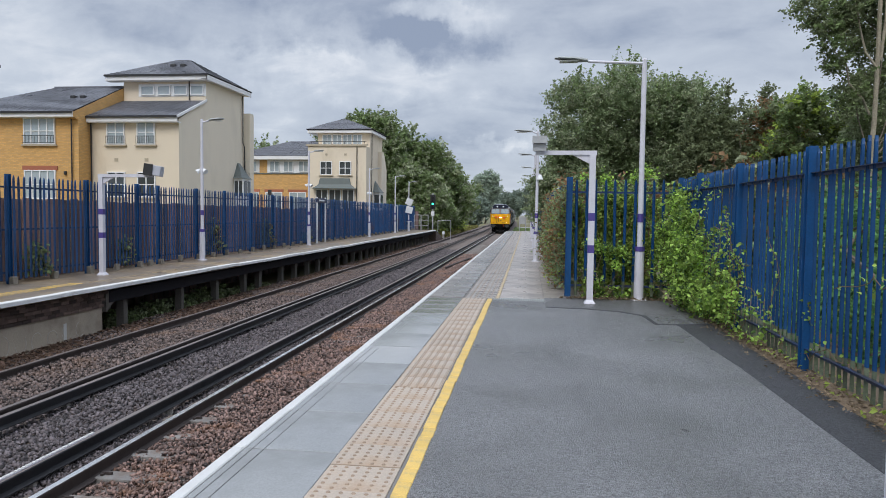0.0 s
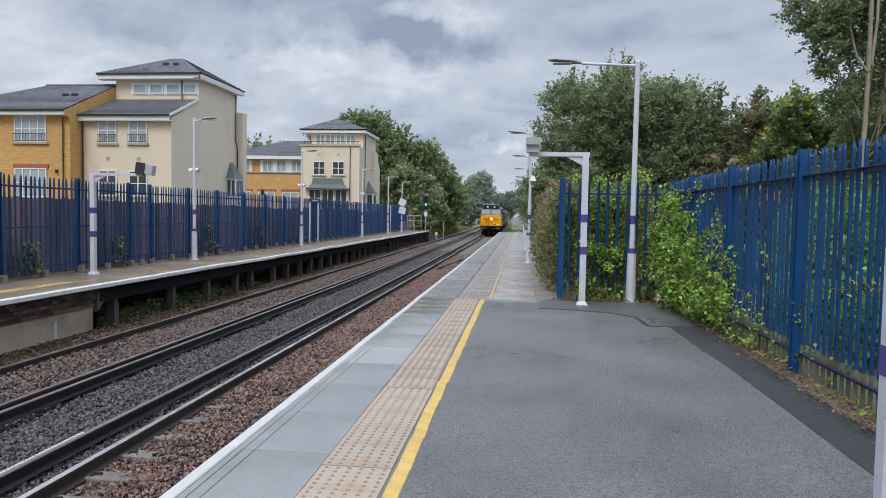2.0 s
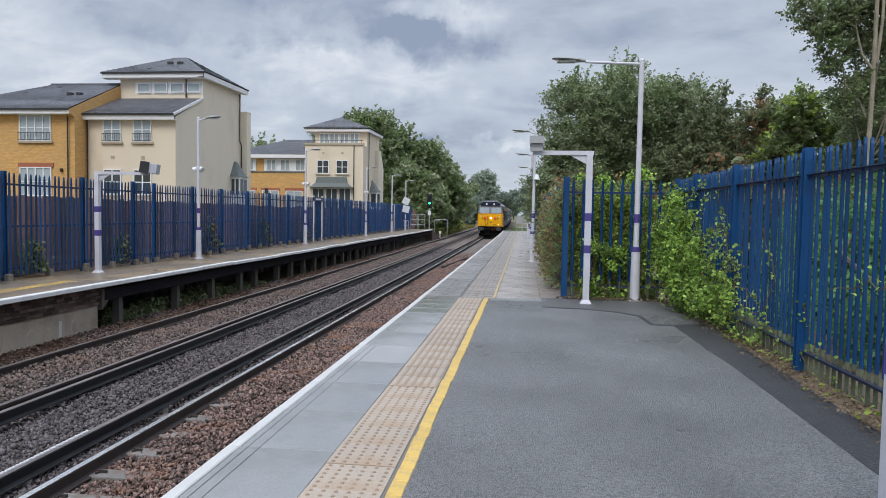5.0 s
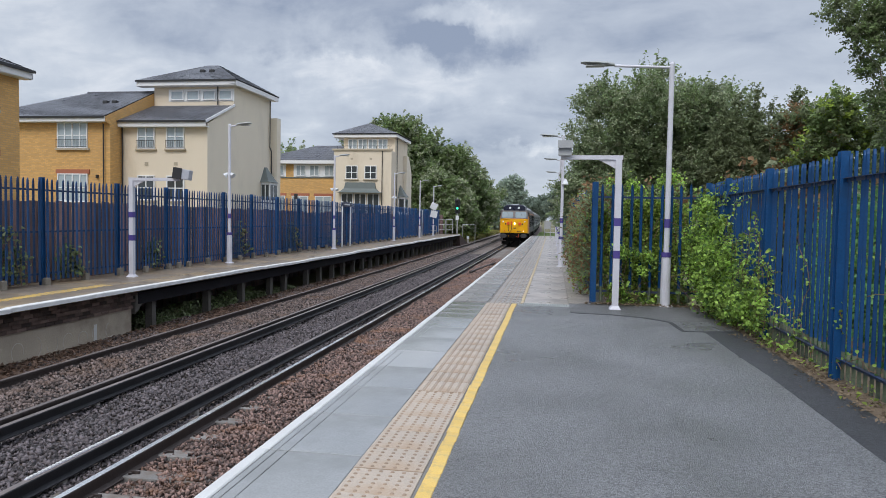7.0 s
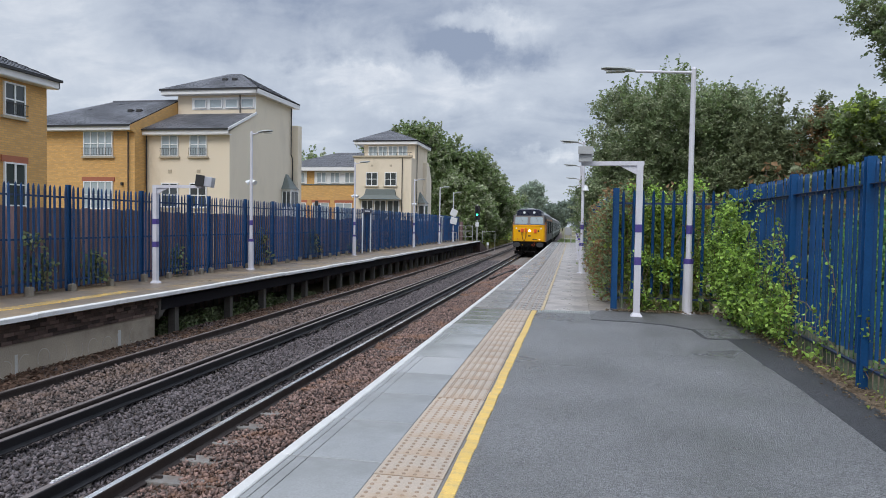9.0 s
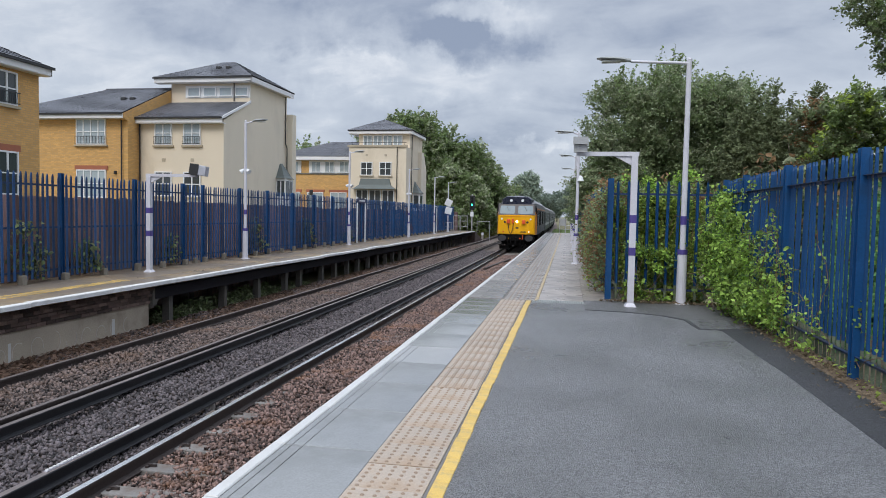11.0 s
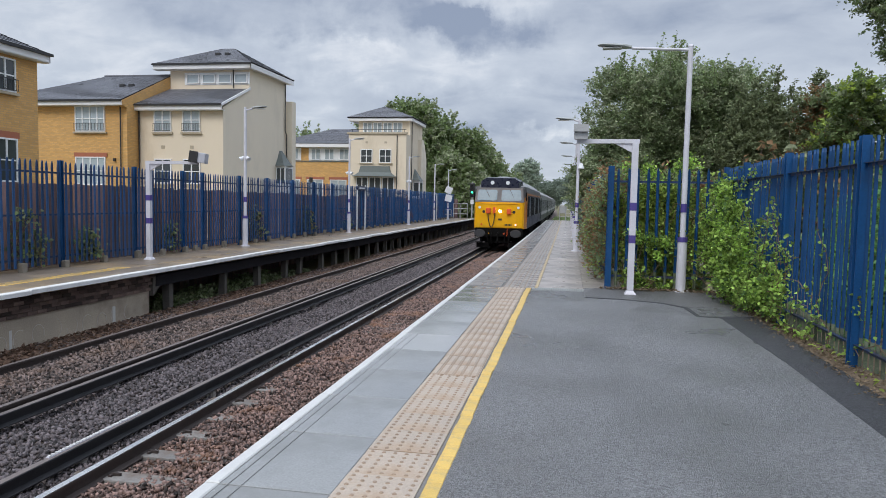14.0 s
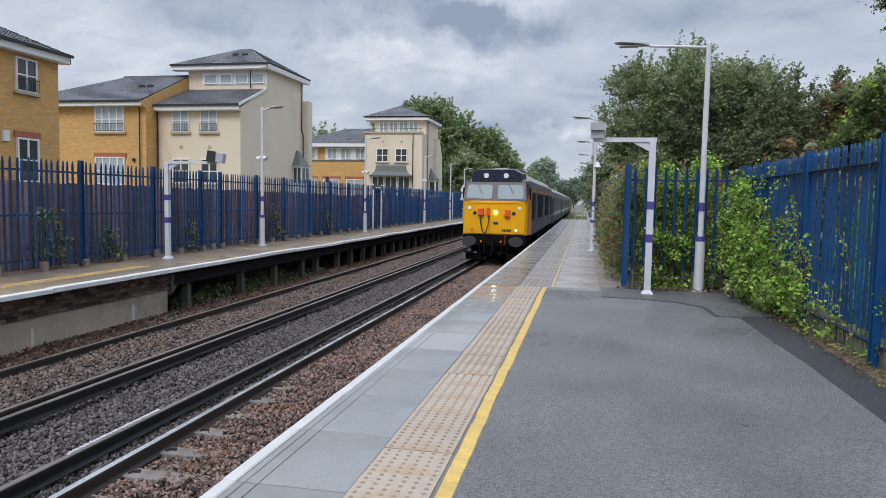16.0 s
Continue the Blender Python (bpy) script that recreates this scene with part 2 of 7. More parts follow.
# water-filmed slab: part of the sky's sheen is put into a lighter colour
COPING_FILM = mat("sheen_lightened_slab", (0.30, 0.305, 0.305), 0.07, 0.15, 1.6, 60, 0.0, rough_vary=0.07, spec=1.0, each=0.05)
COPING_WET = mat("water_filmed_slab", (0.25, 0.252, 0.245), 0.11, 0.15, 2.5, 60, 0.02, rough_vary=0.06, spec=0.9, each=0.1)
TACTILE_WET = mat("grey_wet_tactile", (0.29, 0.262, 0.24), 0.33, 0.2, 2.2, 70, 0.1, dirt=(0.20, 0.18, 0.16), dirt_at=0.55, each=0.2, rough_vary=0.15)
BLOCK_BROWN = mat("weathered_block", (0.21, 0.185, 0.15), 0.85, 0.25, 5, 50, 0.3)
EDGE_WHITE = mat("white_beam_paint", (0.66, 0.66, 0.65), 0.75, 0.15, 3, 70, 0.1, dirt=(0.42, 0.40, 0.37), dirt_at=0.6, spec=0.2)
# concrete below the platform edge, darkened to hold the shade there
LEG = mat("shade_toned_concrete", (0.10, 0.09, 0.08), 0.85, 0.3, 3, 40, 0.3)
# darker studs: dirt and the relief's shading are both in the colour
TACTILE_STUD = mat("dirty_shaded_relief", (0.275, 0.20, 0.14), 0.5, 0.2, 3, 60, 0.1, each=0.15)


# ---------- builders ----------
def part(name, bm, material, parent=None, label="", smooth=False):
    me = bpy.data.meshes.new(name)
    bm.normal_update()
    bm.to_mesh(me)
    bm.free()
    me.materials.append(material)
    if smooth:
        me.polygons.foreach_set("use_smooth", [True] * len(me.polygons))
    ob = new(name, me)
    ob.parent = parent
    if label:
        ob["label"] = label
    return ob


def thing(name, label, category, at=(0, 0, 0), turn=0.0, group="", kind=""):
    ob = new(name)
    ob.empty_display_size = 0.2
    ob.matrix_world = pose(*at, 0, 0, turn)
    return tagged(ob, label, category, group, kind)


def piece(name, me, parent, m):
    ob = new(name, me)
    ob.parent = parent
    ob.matrix_basis = m
    return ob


def mesh(name, bm, material):
    me = bpy.data.meshes.new(name)
    bm.normal_update()
    bm.to_mesh(me)
    bm.free()
    me.materials.append(material)
    return me


def box(bm, x0, x1, y0, y1, z0, z1, m=None):
    vs = [bm.verts.new(Vector((x, y, z)) if m is None else m @ Vector((x, y, z))) for x in (x0, x1) for y in (y0, y1) for z in (z0, z1)]
    for f in ((0, 1, 3, 2), (4, 6, 7, 5), (0, 4, 5, 1), (2, 3, 7, 6), (0, 2, 6, 4), (1, 5, 7, 3)):
        bm.faces.new([vs[i] for i in f])
    return vs


def boxes(*rows, bevel=0.0):
    bm = bmesh.new()
    for r in rows:
        box(bm, *r)
    if bevel:
        bmesh.ops.bevel(bm, geom=bm.edges[:], offset=bevel, segments=2, affect="EDGES", profile=0.6)
    return bm


def tube(bm, p0, p1, r0, r1=None, seg=12, caps=True):
    p0, p1 = Vector(p0), Vector(p1)
    r1 = r0 if r1 is None else r1
    q = (p1 - p0).to_track_quat("Z", "Y").to_matrix()
    ring = []
    for p, r in ((p0, r0), (p1, r1)):
        ring.append([bm.verts.new(p + q @ Vector((r * math.cos(k * math.tau / seg), r * math.sin(k * math.tau / seg), 0))) for k in range(seg)])
    for k in range(seg):
        bm.faces.new((ring[0][k], ring[0][(k + 1) % seg], ring[1][(k + 1) % seg], ring[1][k]))
    if caps:
        bm.faces.new(ring[0][::-1]); bm.faces.new(ring[1])


def pipe(points, r, seg=8):
    bm = bmesh.new()
    for p, q in zip(points, points[1:]):
        tube(bm, p, q, r, seg=seg)
    return bm


def prism(bm, outline, axis, a, b):
    """An outline of 2D points drawn out along an axis from a to b."""
    def v(p, t):
        return {"x": (t, p[0], p[1]), "y": (p[0], t, p[1]), "z": (p[0], p[1], t)}[axis]
    v0 = [bm.verts.new(v(p, a)) for p in outline]
    v1 = [bm.verts.new(v(p, b)) for p in outline]
    k = len(outline)
    for i in range(k):
        bm.faces.new((v0[i], v0[(i + 1) % k], v1[(i + 1) % k], v1[i]))
    bm.faces.new(v0[::-1]); bm.faces.new(v1)
    bmesh.ops.recalc_face_normals(bm, faces=bm.faces[:])


def bend(y):
    """The line drifts to the left with distance."""
    return -5e-5 * y * y if y > 0 else 0.0


def stations(y0, y1):
    ys, y = [y0], y0
    while y < y1:
        y = min(y1, y + max(2.0, abs(y) * 0.08))
        ys.append(y)
    return ys


def sweep(outline, y0, y1, bm=None, closed=True):
    """An outline (x, z) carried along the line of the track."""
    bm = bm or bmesh.new()
    rings = [[bm.verts.new((x + bend(y), y, z)) for x, z in outline] for y in stations(y0, y1)]
    k = len(outline)
    for a, b in zip(rings, rings[1:]):
        for i in range(k if closed else k - 1):
            bm.faces.new((a[i], a[(i + 1) % k], b[(i + 1) % k], b[i]))
    if closed:
        bm.faces.new(rings[0][::-1]); bm.faces.new(rings[-1])
    bmesh.ops.recalc_face_normals(bm, faces=bm.faces[:])
    return bm


def setting(ob, label="", category=""):
    return tagged(ob, label, category, kind="structure")


# ---------- ground, ballast, rails ----------
RAIL_Z = -0.915
NEAR_L, NEAR_R, FAR_R, FAR_L = -4.25, -2.745, -6.52, -8.02
EDGE, FAR_EDGE = -1.97, -8.80

bm = bmesh.new()
xs = [-600, -250, -120, -60, -30, -14, -9.5, -1.9, 3, 12, 30, 60, 120, 250, 600]
ys = [-300, -100, -40, -15, 0, 15, 30, 50, 75, 100, 140, 200, 300, 500, 900, 1500]
grid = [[bm.verts.new((x, y, -1.22 + (0.25 * noise.noise((x * 0.05, y * 0.05, 3)) if (x < -14 or x > 12) else 0))) for x in xs] for y in ys]
for j in range(len(ys) - 1):
    for i in range(len(xs) - 1):
        bm.faces.new((grid[j][i], grid[j][i + 1], grid[j + 1][i + 1], grid[j + 1][i]))
setting(part("ground", bm, GRASS), "rough grass and dry weeds beside the railway", "ground")
setting(part("track_bed", sweep([(-9.6, -1.2), (-8.6, -1.10), (-5.3, -1.09), (-1.6, -1.09), (-1.6, -1.25), (-9.6, -1.25)], -25, 320), BALLAST), "crushed stone ballast bed under both tracks", "ballast")


def rail_section(x, head=0.036, top=RAIL_Z, tall=0.15):
    z = top - tall
    return [(x - 0.07, z), (x + 0.07, z), (x + 0.07, z + 0.012), (x + 0.012, z + 0.03), (x + 0.012, top - 0.045), (x + head, top - 0.035),
            (x + head, top - 0.006), (x + head - 0.008, top), (x - head + 0.008, top), (x - head, top - 0.006), (x - head, top - 0.035), (x - 0.012, top - 0.045), (x - 0.012, z + 0.03), (x - 0.07, z + 0.012)]


def rail(name, x, label, top_mat, side_mat, head=0.036, top=RAIL_Z, tall=0.15):
    ob = part(name, sweep(rail_section(x, head, top, tall), -25, 320), side_mat)
    tagged(ob, label, "rail", "running rails" if name == "running_rail" else "conductor rails")
    part("rail_head", sweep([(x - head + 0.004, top + 0.001), (x + head - 0.004, top + 0.001), (x + head - 0.006, top + 0.004), (x - head + 0.006, top + 0.004)], -25, 320), top_mat, ob)
    return ob


for x, m in ((NEAR_L, RAIL_TOP), (NEAR_R, RAIL_TOP), (FAR_R, RAIL_DULL), (FAR_L, RAIL_DULL)):
    rail("running_rail", x, "steel running rail with a worn bright head" if m is RAIL_TOP else "rusty brown steel running rail", m, RAIL)
for x in (NEAR_L - 0.41, FAR_R + 0.41):
    rail("conductor_rail", x, "dark steel electric conductor rail beside the running rail", RAIL_DULL, CONDUCTOR, 0.037, RAIL_Z + 0.07, 0.14)
# ---------- near platform ----------
YS = 13.15
near = setting(part("platform_body", sweep([(-1.6, -1.2), (3.3, -1.2), (3.3, -0.06), (-1.6, -0.06)], -14, YS), CONCRETE), "concrete near platform under its paving", "platform")
far_half = setting(part("platform_body_narrow", sweep([(-1.6, -1.2), (1.1, -1.2), (1.1, -0.06), (-1.6, -0.06)], YS, 66.5), CONCRETE), "narrow end of the near platform", "platform")
setting(part("coping_bed", sweep([(EDGE + 0.01, -0.12), (-0.6, -0.12), (-0.6, -0.008), (EDGE + 0.01, -0.008)], -14, 66.5), JOINT), "mortar bed below the platform coping", "platform")
setting(part("asphalt_surface", boxes((-0.665, 2.47, -14, YS - 0.35, -0.06, 0.0), (0.3, 2.47, YS - 0.35, YS + 0.25, -0.06, 0.0)), ASPHALT), "grey asphalt platform surface with worn aggregate", "platform")
bm = bmesh.new()
prism(bm, [(2.22, -14), (3.0, -14), (3.0, 10.75), (2.46, 10.58), (2.18, 10.4), (2.21, 8.82), (2.25, 7.6), (2.235, 5.0)], "z", -0.05, 0.004)
setting(part("tarmac_patch", bm, TAR), "darker fresh tarmac strip along the fence foot", "platform")
bm = bmesh.new()
prism(bm, [(0.3, 12.0), (0.98, 11.9), (1.5, 11.66), (1.8, 11.3), (1.86, 10.42), (2.2, 10.42), (2.46, 10.56), (2.46, 10.62), (2.2, 10.48), (1.91, 10.48), (1.87, 11.34), (1.55, 11.72), (1.0, 11.97), (0.3, 12.06)], "z", 0.0005, 0.007)
setting(part("tar_seam", bm, TAR), "dark tar joint in the asphalt", "platform")
bm = bmesh.new()
prism(bm, [(0.3, 12.06), (0.98, 11.96), (1.53, 11.72), (1.86, 11.36), (2.46, 11.53), (2.46, 10.62), (3.0, 10.78), (3.0, 13.42), (0.5, 13.42), (0.3, 12.6)], "z", -0.05, 0.003)
setting(part("asphalt_patch", bm, OLD_ASPHALT), "damp older asphalt by the fence corner", "platform")


def slab_row(name, material, x0, x1, y0, y1, size, holder, z=0.0, gap=0.006, jitter=0.002, thick=0.05, bevel=0.004, slip=0.0, tip=0.0):
    """Slabs laid end to end along the edge, each an object on one shared mesh."""
    bm = boxes((x0, x1, -size / 2 + gap / 2, size / 2 - gap / 2, -thick, 0.0))
    top = [e for e in bm.edges if all(v.co.z > -0.001 for v in e.verts)]
    bmesh.ops.bevel(bm, geom=top, offset=bevel, segments=1, affect="EDGES")
    me = mesh(name, bm, material)
    y = y0 + size / 2
    while y < y1:
        piece(name, me, holder, pose(bend(y) + random.uniform(-slip, slip), y, z + random.uniform(-jitter, jitter), tip + random.uniform(-0.08, 0.08), random.uniform(-0.1, 0.1), random.uniform(-0.03, 0.03)))
        y += size


coping = setting(thing("coping", "smooth wet grey coping slabs along the platform edge", "paving"))
slab_row("coping_slab", COPING, EDGE + 0.09, -1.232, -5.71, 7.1, 0.92, coping, gap=0.009)
slab_row("coping_slab", COPING_FILM, EDGE + 0.09, -1.232, 7.17, 8.0, 0.92, coping, gap=0.009, jitter=0.001)
slab_row("coping_slab", COPING, EDGE + 0.09, -1.232, 8.09, 10.8, 0.92, coping, gap=0.009)
# a dip in which water stands
for k in range(4):
    slab_row("coping_slab", COPING_WET, EDGE + 0.09, -1.232, 10.85 + 0.575 * k, 11.3 + 0.575 * k, 0.575, coping, z=0.003 - 0.003 * k, jitter=0.0, gap=0.004, tip=-1.1)
slab_row("coping_slab", COPING_OLD, EDGE + 0.09, -1.232, 13.15, 66.4, 0.92, coping, jitter=0.003, gap=0.009)
edge_line = setting(thing("edge_line", "white painted edge of the near platform", "road marking"))
slab_row("edge_stone", WHITE_LINE, EDGE, EDGE + 0.085, -5.71, 66.4, 0.92, edge_line, z=0.003, gap=0.006, thick=0.09, bevel=0.008)
# anti-slip grooves in the coping
bm = bmesh.new()
for k in range(15):
    y = -2.03 + 0.92 * k
    for x in (EDGE + 0.14, EDGE + 0.22):
        box(bm, x - 0.002, x + 0.002, y + 0.004, y + 0.916, 0.0, 0.0030)
setting(part("coping_groove", bm, GROOVE), "thin dark grooves in the coping slabs", "paving")


def blister_bar(bm, cx, cy, kind):
    if kind == "blister":
        n = 7
        lo = [bm.verts.new((cx + 0.0145 * math.cos(k * math.tau / n), cy + 0.0145 * math.sin(k * math.tau / n), 0.0)) for k in range(n)]
        hi = [bm.verts.new((cx + 0.0095 * math.cos(k * math.tau / n), cy + 0.0095 * math.sin(k * math.tau / n), 0.006)) for k in range(n)]
        for k in range(n):
            bm.faces.new((lo[k], lo[(k + 1) % n], hi[(k + 1) % n], hi[k]))
        bm.faces.new(hi)
    else:
        box(bm, cx - 0.017, cx + 0.017, -0.195, 0.195, -0.001, 0.006)


def tactile_mesh(kind):
    bm = boxes((-0.224, 0.224, -0.197, 0.197, -0.05, 0.0))
    if kind == "bar":
        # grooves between the ribs, set off by the darker colour
        for i in range(7):
            box(bm, -0.2245 + i * 0.074 - 0.008 * (i > 0), -0.2245 + i * 0.074 + 0.008 * (i < 6), -0.196, 0.196, -0.002, 0.0012)
        for f in list(bm.faces)[6:]:
            f.material_index = 1
    for i in range(6):
        cx = -0.1850 + i * 0.074
        if kind == "blister":
            for j in range(6):
                blister_bar(bm, cx, -0.165 + j * 0.066, kind)
        else:
            blister_bar(bm, cx, 0, kind)
    bm.faces.ensure_lookup_table()
    if kind == "blister":
        for f in bm.faces[6:]:
            f.material_index = 1
    me = mesh("tactile_paver", bm, TACTILE)
    me.materials.append(TACTILE_STUD)
    return me


tactile = setting(thing("tactile_paving", "buff tactile warning paving along the platform", "paving"))
BLISTER, BARS = tactile_mesh("blister"), tactile_mesh("bar")
BARS_WET = BARS.copy()
BARS_WET.materials[0] = TACTILE_WET
y = -5.6
while y < 66.2:
    ridged = y > 6.3
    piece("tactile_paver", (BARS_WET if y > 13.0 else BARS) if ridged else BLISTER, tactile,
          pose(-1.003 + (0.11 if y > 13.0 else 0) + bend(y), y, random.uniform(-0.002, 0.002), 0, random.uniform(-0.1, 0.1), random.uniform(-0.15, 0.15)) @ Matrix.Diagonal((1.3 if y > 13.0 else 1.0, 1, 1, 1)))
    y += 0.4
line = setting(thing("yellow_line", "bright yellow painted safety line over block pavers", "road marking"))
slab_row("yellow_block", YELLOW_LINE, -0.758, -0.664, -5.89, 13.1, 0.21, line, z=0.004, gap=0.002, jitter=0.0015, bevel=0.004, slip=0.007)
setting(part("yellow_line_worn", sweep([(-0.60, -0.01), (-0.545, -0.01), (-0.545, 0.005), (-0.60, 0.005)], 13.1, 66.2), YELLOW_WORN), "worn narrow yellow safety line", "road marking")
# paving of the narrow end
paving = setting(thing("narrow_paving", "wet worn concrete paving of the narrow platform", "paving"))
for row, (x0, x1) in enumerate(((-0.54, 0.30), (0.304, 1.09))):
    slab_row("paving_slab", PAVING, x0, x1, YS + 0.02 + 0.2 * row, 66.4, 1.85, paving, gap=0.006, jitter=0.003)
drain = thing("drain_channel", "galvanised slotted drain grate across the platform", "drain", (-0.15, YS - 0.17, 0))
part("drain_frame", boxes((-0.5, 0.45, -0.17, -0.15, -0.06, 0.004), (-0.5, 0.45, 0.15, 0.17, -0.06, 0.004), (-0.5, -0.48, -0.17, 0.17, -0.06, 0.004), (0.43, 0.45, -0.17, 0.17, -0.06, 0.004), (-0.5, 0.45, -0.15, 0.15, -0.06, -0.04)), LAMPHEAD, drain)
bar = mesh("drain_bar", boxes((-0.012, 0.012, -0.15, 0.15, -0.03, 0.001)), LAMPHEAD)
for k in range(22):
    piece("drain_bar", bar, drain, pose(-0.46 + k * 0.042, 0, 0))
# soil strip with litter at the fence foot
bm = bmesh.new()
prev = None
for k in range(40):
    y = -13 + k * 0.68
    w = 0.16 + 0.07 * noise.noise((y * 0.9, 0, 0))
    row = [bm.verts.new((2.95 - w - 0.1, y, 0.005)), bm.verts.new((2.88, y, 0.035 + 0.03 * noise.noise((y, 4, 1)))), bm.verts.new((3.6, y, 0.06)), bm.verts.new((14.0, y, -0.15))]
    if prev:
        for i in range(3):
            bm.faces.new((prev[i], prev[i + 1], row[i + 1], row[i]))
    prev = row
setting(part("verge", bm, SOIL), "strip of soil and dead leaves below the fence", "soil")

# ---------- far platform ----------
FAR_FENCE = -11.05
far_plat = setting(part("far_platform", sweep([(FAR_EDGE - 0.085, -0.12), (FAR_EDGE - 0.085, -0.03), (-13.0, -0.03), (-13.0, -0.18)], -25, 67), FAR_TOP), "worn tan and grey opposite platform surface", "platform")
far_line = setting(thing("far_edge", "white edge beam of the opposite platform", "platform edge"))
slab_row("edge_beam", EDGE_WHITE, FAR_EDGE - 0.10, FAR_EDGE + 0.045, -12, 67, 2.0, far_line, z=0.003, gap=0.006, thick=0.082, bevel=0.012)
setting(part("far_yellow_line", sweep([(-9.69, -0.03), (-9.62, -0.03), (-9.62, -0.026), (-9.69, -0.026)], 14.2, 66), YELLOW_FAINT), "faded yellow line on the opposite platform", "road marking")
bm = bmesh.new()
for k in range(66):
    y = 3.2 + k * 0.165
    box(bm, -9.98 + bend(y), -9.66 + bend(y), y - 0.032, y + 0.032, -0.03, -0.025)
setting(part("hatched_marking", bm, YELLOW_LINE), "yellow hatched marking on the opposite platform", "road marking")
# solid front with brick courses, then open concrete legs
setting(part("far_retaining_wall", boxes((-9.6, -9.12, -25, 13.8, -1.3, -0.51), (-9.9, -9.2, -25, 13.8, -0.51, -0.17)), FOOTING), "stained concrete footing of the opposite platform", "wall")
courses = setting(thing("brick_courses", "dark brown brick courses below the opposite platform", "brickwork"))
brick = mesh("brick", boxes((-0.05, 0.05, -0.108, 0.108, -0.032, 0.032)), DARK_WALL)
for c in range(5):
    y = 7.0 + (0.11 if c % 2 else 0)
    while y < 13.75:
        piece("brick", brick, courses, pose(-9.13 + 0.04 * (c > 1) + 0.03 * (c > 3), y, -0.474 + c * 0.073, 0, 0, random.uniform(-0.4, 0.4)))
        y += 0.225
# added backing wall, dark to stand in for the shade underneath
setting(part("far_rear_wall", boxes((-12.2, -12.0, -25, 67, -1.3, -0.18)), DARK_WALL), "added dark backing for the shade below the opposite platform", "wall")
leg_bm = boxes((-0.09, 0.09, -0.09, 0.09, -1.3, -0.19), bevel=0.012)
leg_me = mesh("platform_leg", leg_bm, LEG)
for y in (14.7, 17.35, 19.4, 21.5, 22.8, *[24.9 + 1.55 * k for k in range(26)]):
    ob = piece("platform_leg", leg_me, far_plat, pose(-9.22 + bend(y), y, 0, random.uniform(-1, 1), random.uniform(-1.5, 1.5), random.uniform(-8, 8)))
# girder coloured near black for the shade under the edge
setting(part("platform_joist", sweep([(-9.2, -0.42), (-9.0, -0.42), (-9.0, -0.17), (-9.2, -0.17)], 13.9, 66), DARK_STEEL), "edge girder under the opposite platform, shade put into its colour", "beam")
bm = bmesh.new()
prism(bm, [(67.0, -0.02), (73.0, -1.1), (73.0, -1.25), (67.0, -1.25)], "x", -12.4, FAR_EDGE - 0.3)
setting(part("platform_ramp", bm, DARK_WALL), "dark end ramp of the opposite platform", "ramp")


bm = bmesh.new()
prism(bm, [(13.8, -0.62), (13.8, -0.17), (14.45, -0.17), (14.3, -0.25)], "x", -9.4, -9.02)
setting(part("corbel", bm, LEG), "dark sloping bracket at the end of the footing", "bracket")

# ---------- palisade fences ----------
def pale_mesh(w, d, stain=False, paint=BLUE):
    bm = bmesh.new()
    top, tip = 2.16, 2.30
    sec = [(-w, 0.0), (-w * 0.6, -d), (-w * 0.25, -d * 0.2), (w * 0.25, -d * 0.2), (w * 0.6, -d), (w, 0.0), (w * 0.3, 0.006), (-w * 0.3, 0.006)]
    rings = [[bm.verts.new((x * s, y, z)) for x, y in sec] for z, s in ((0.06, 1), (0.34, 1), (top, 1), (tip - 0.05, 0.75), (tip, 0.12))]
    for a, b in zip(rings, rings[1:]):
        for i in range(8):
            bm.faces.new((a[i], a[(i + 1) % 8], b[(i + 1) % 8], b[i]))
    bm.faces.new(rings[-1])
    me = mesh("pale", bm, paint)
    if stain:
        me.materials.append(ALGAE)
        for k in range(8):
            me.polygons[k].material_index = 1
    return me


PALE = pale_mesh(0.036, 0.018, paint=NAVY_PALES)
PALE_SLIM = pale_mesh(0.0225, 0.022, True)
PALE_SLIM_WIDE = pale_mesh(0.028, 0.022, True)
post_bm = bmesh.new()
prism(post_bm, [(-0.044, -0.048), (0.044, -0.048), (0.044, -0.039), (0.006, -0.039), (0.006, 0.039), (0.044, 0.039), (0.044, 0.048), (-0.044, 0.048), (-0.044, 0.039), (-0.006, 0.039), (-0.006, -0.039), (-0.044, -0.039)], "z", -0.1, 2.33)
POST_ME = mesh("post", post_bm, BLUE)
BLOCK = mesh("concrete_block", boxes((-0.072, 0.072, -0.065, 0.065, -0.05, 0.165), bevel=0.02), BLOCK_BROWN)


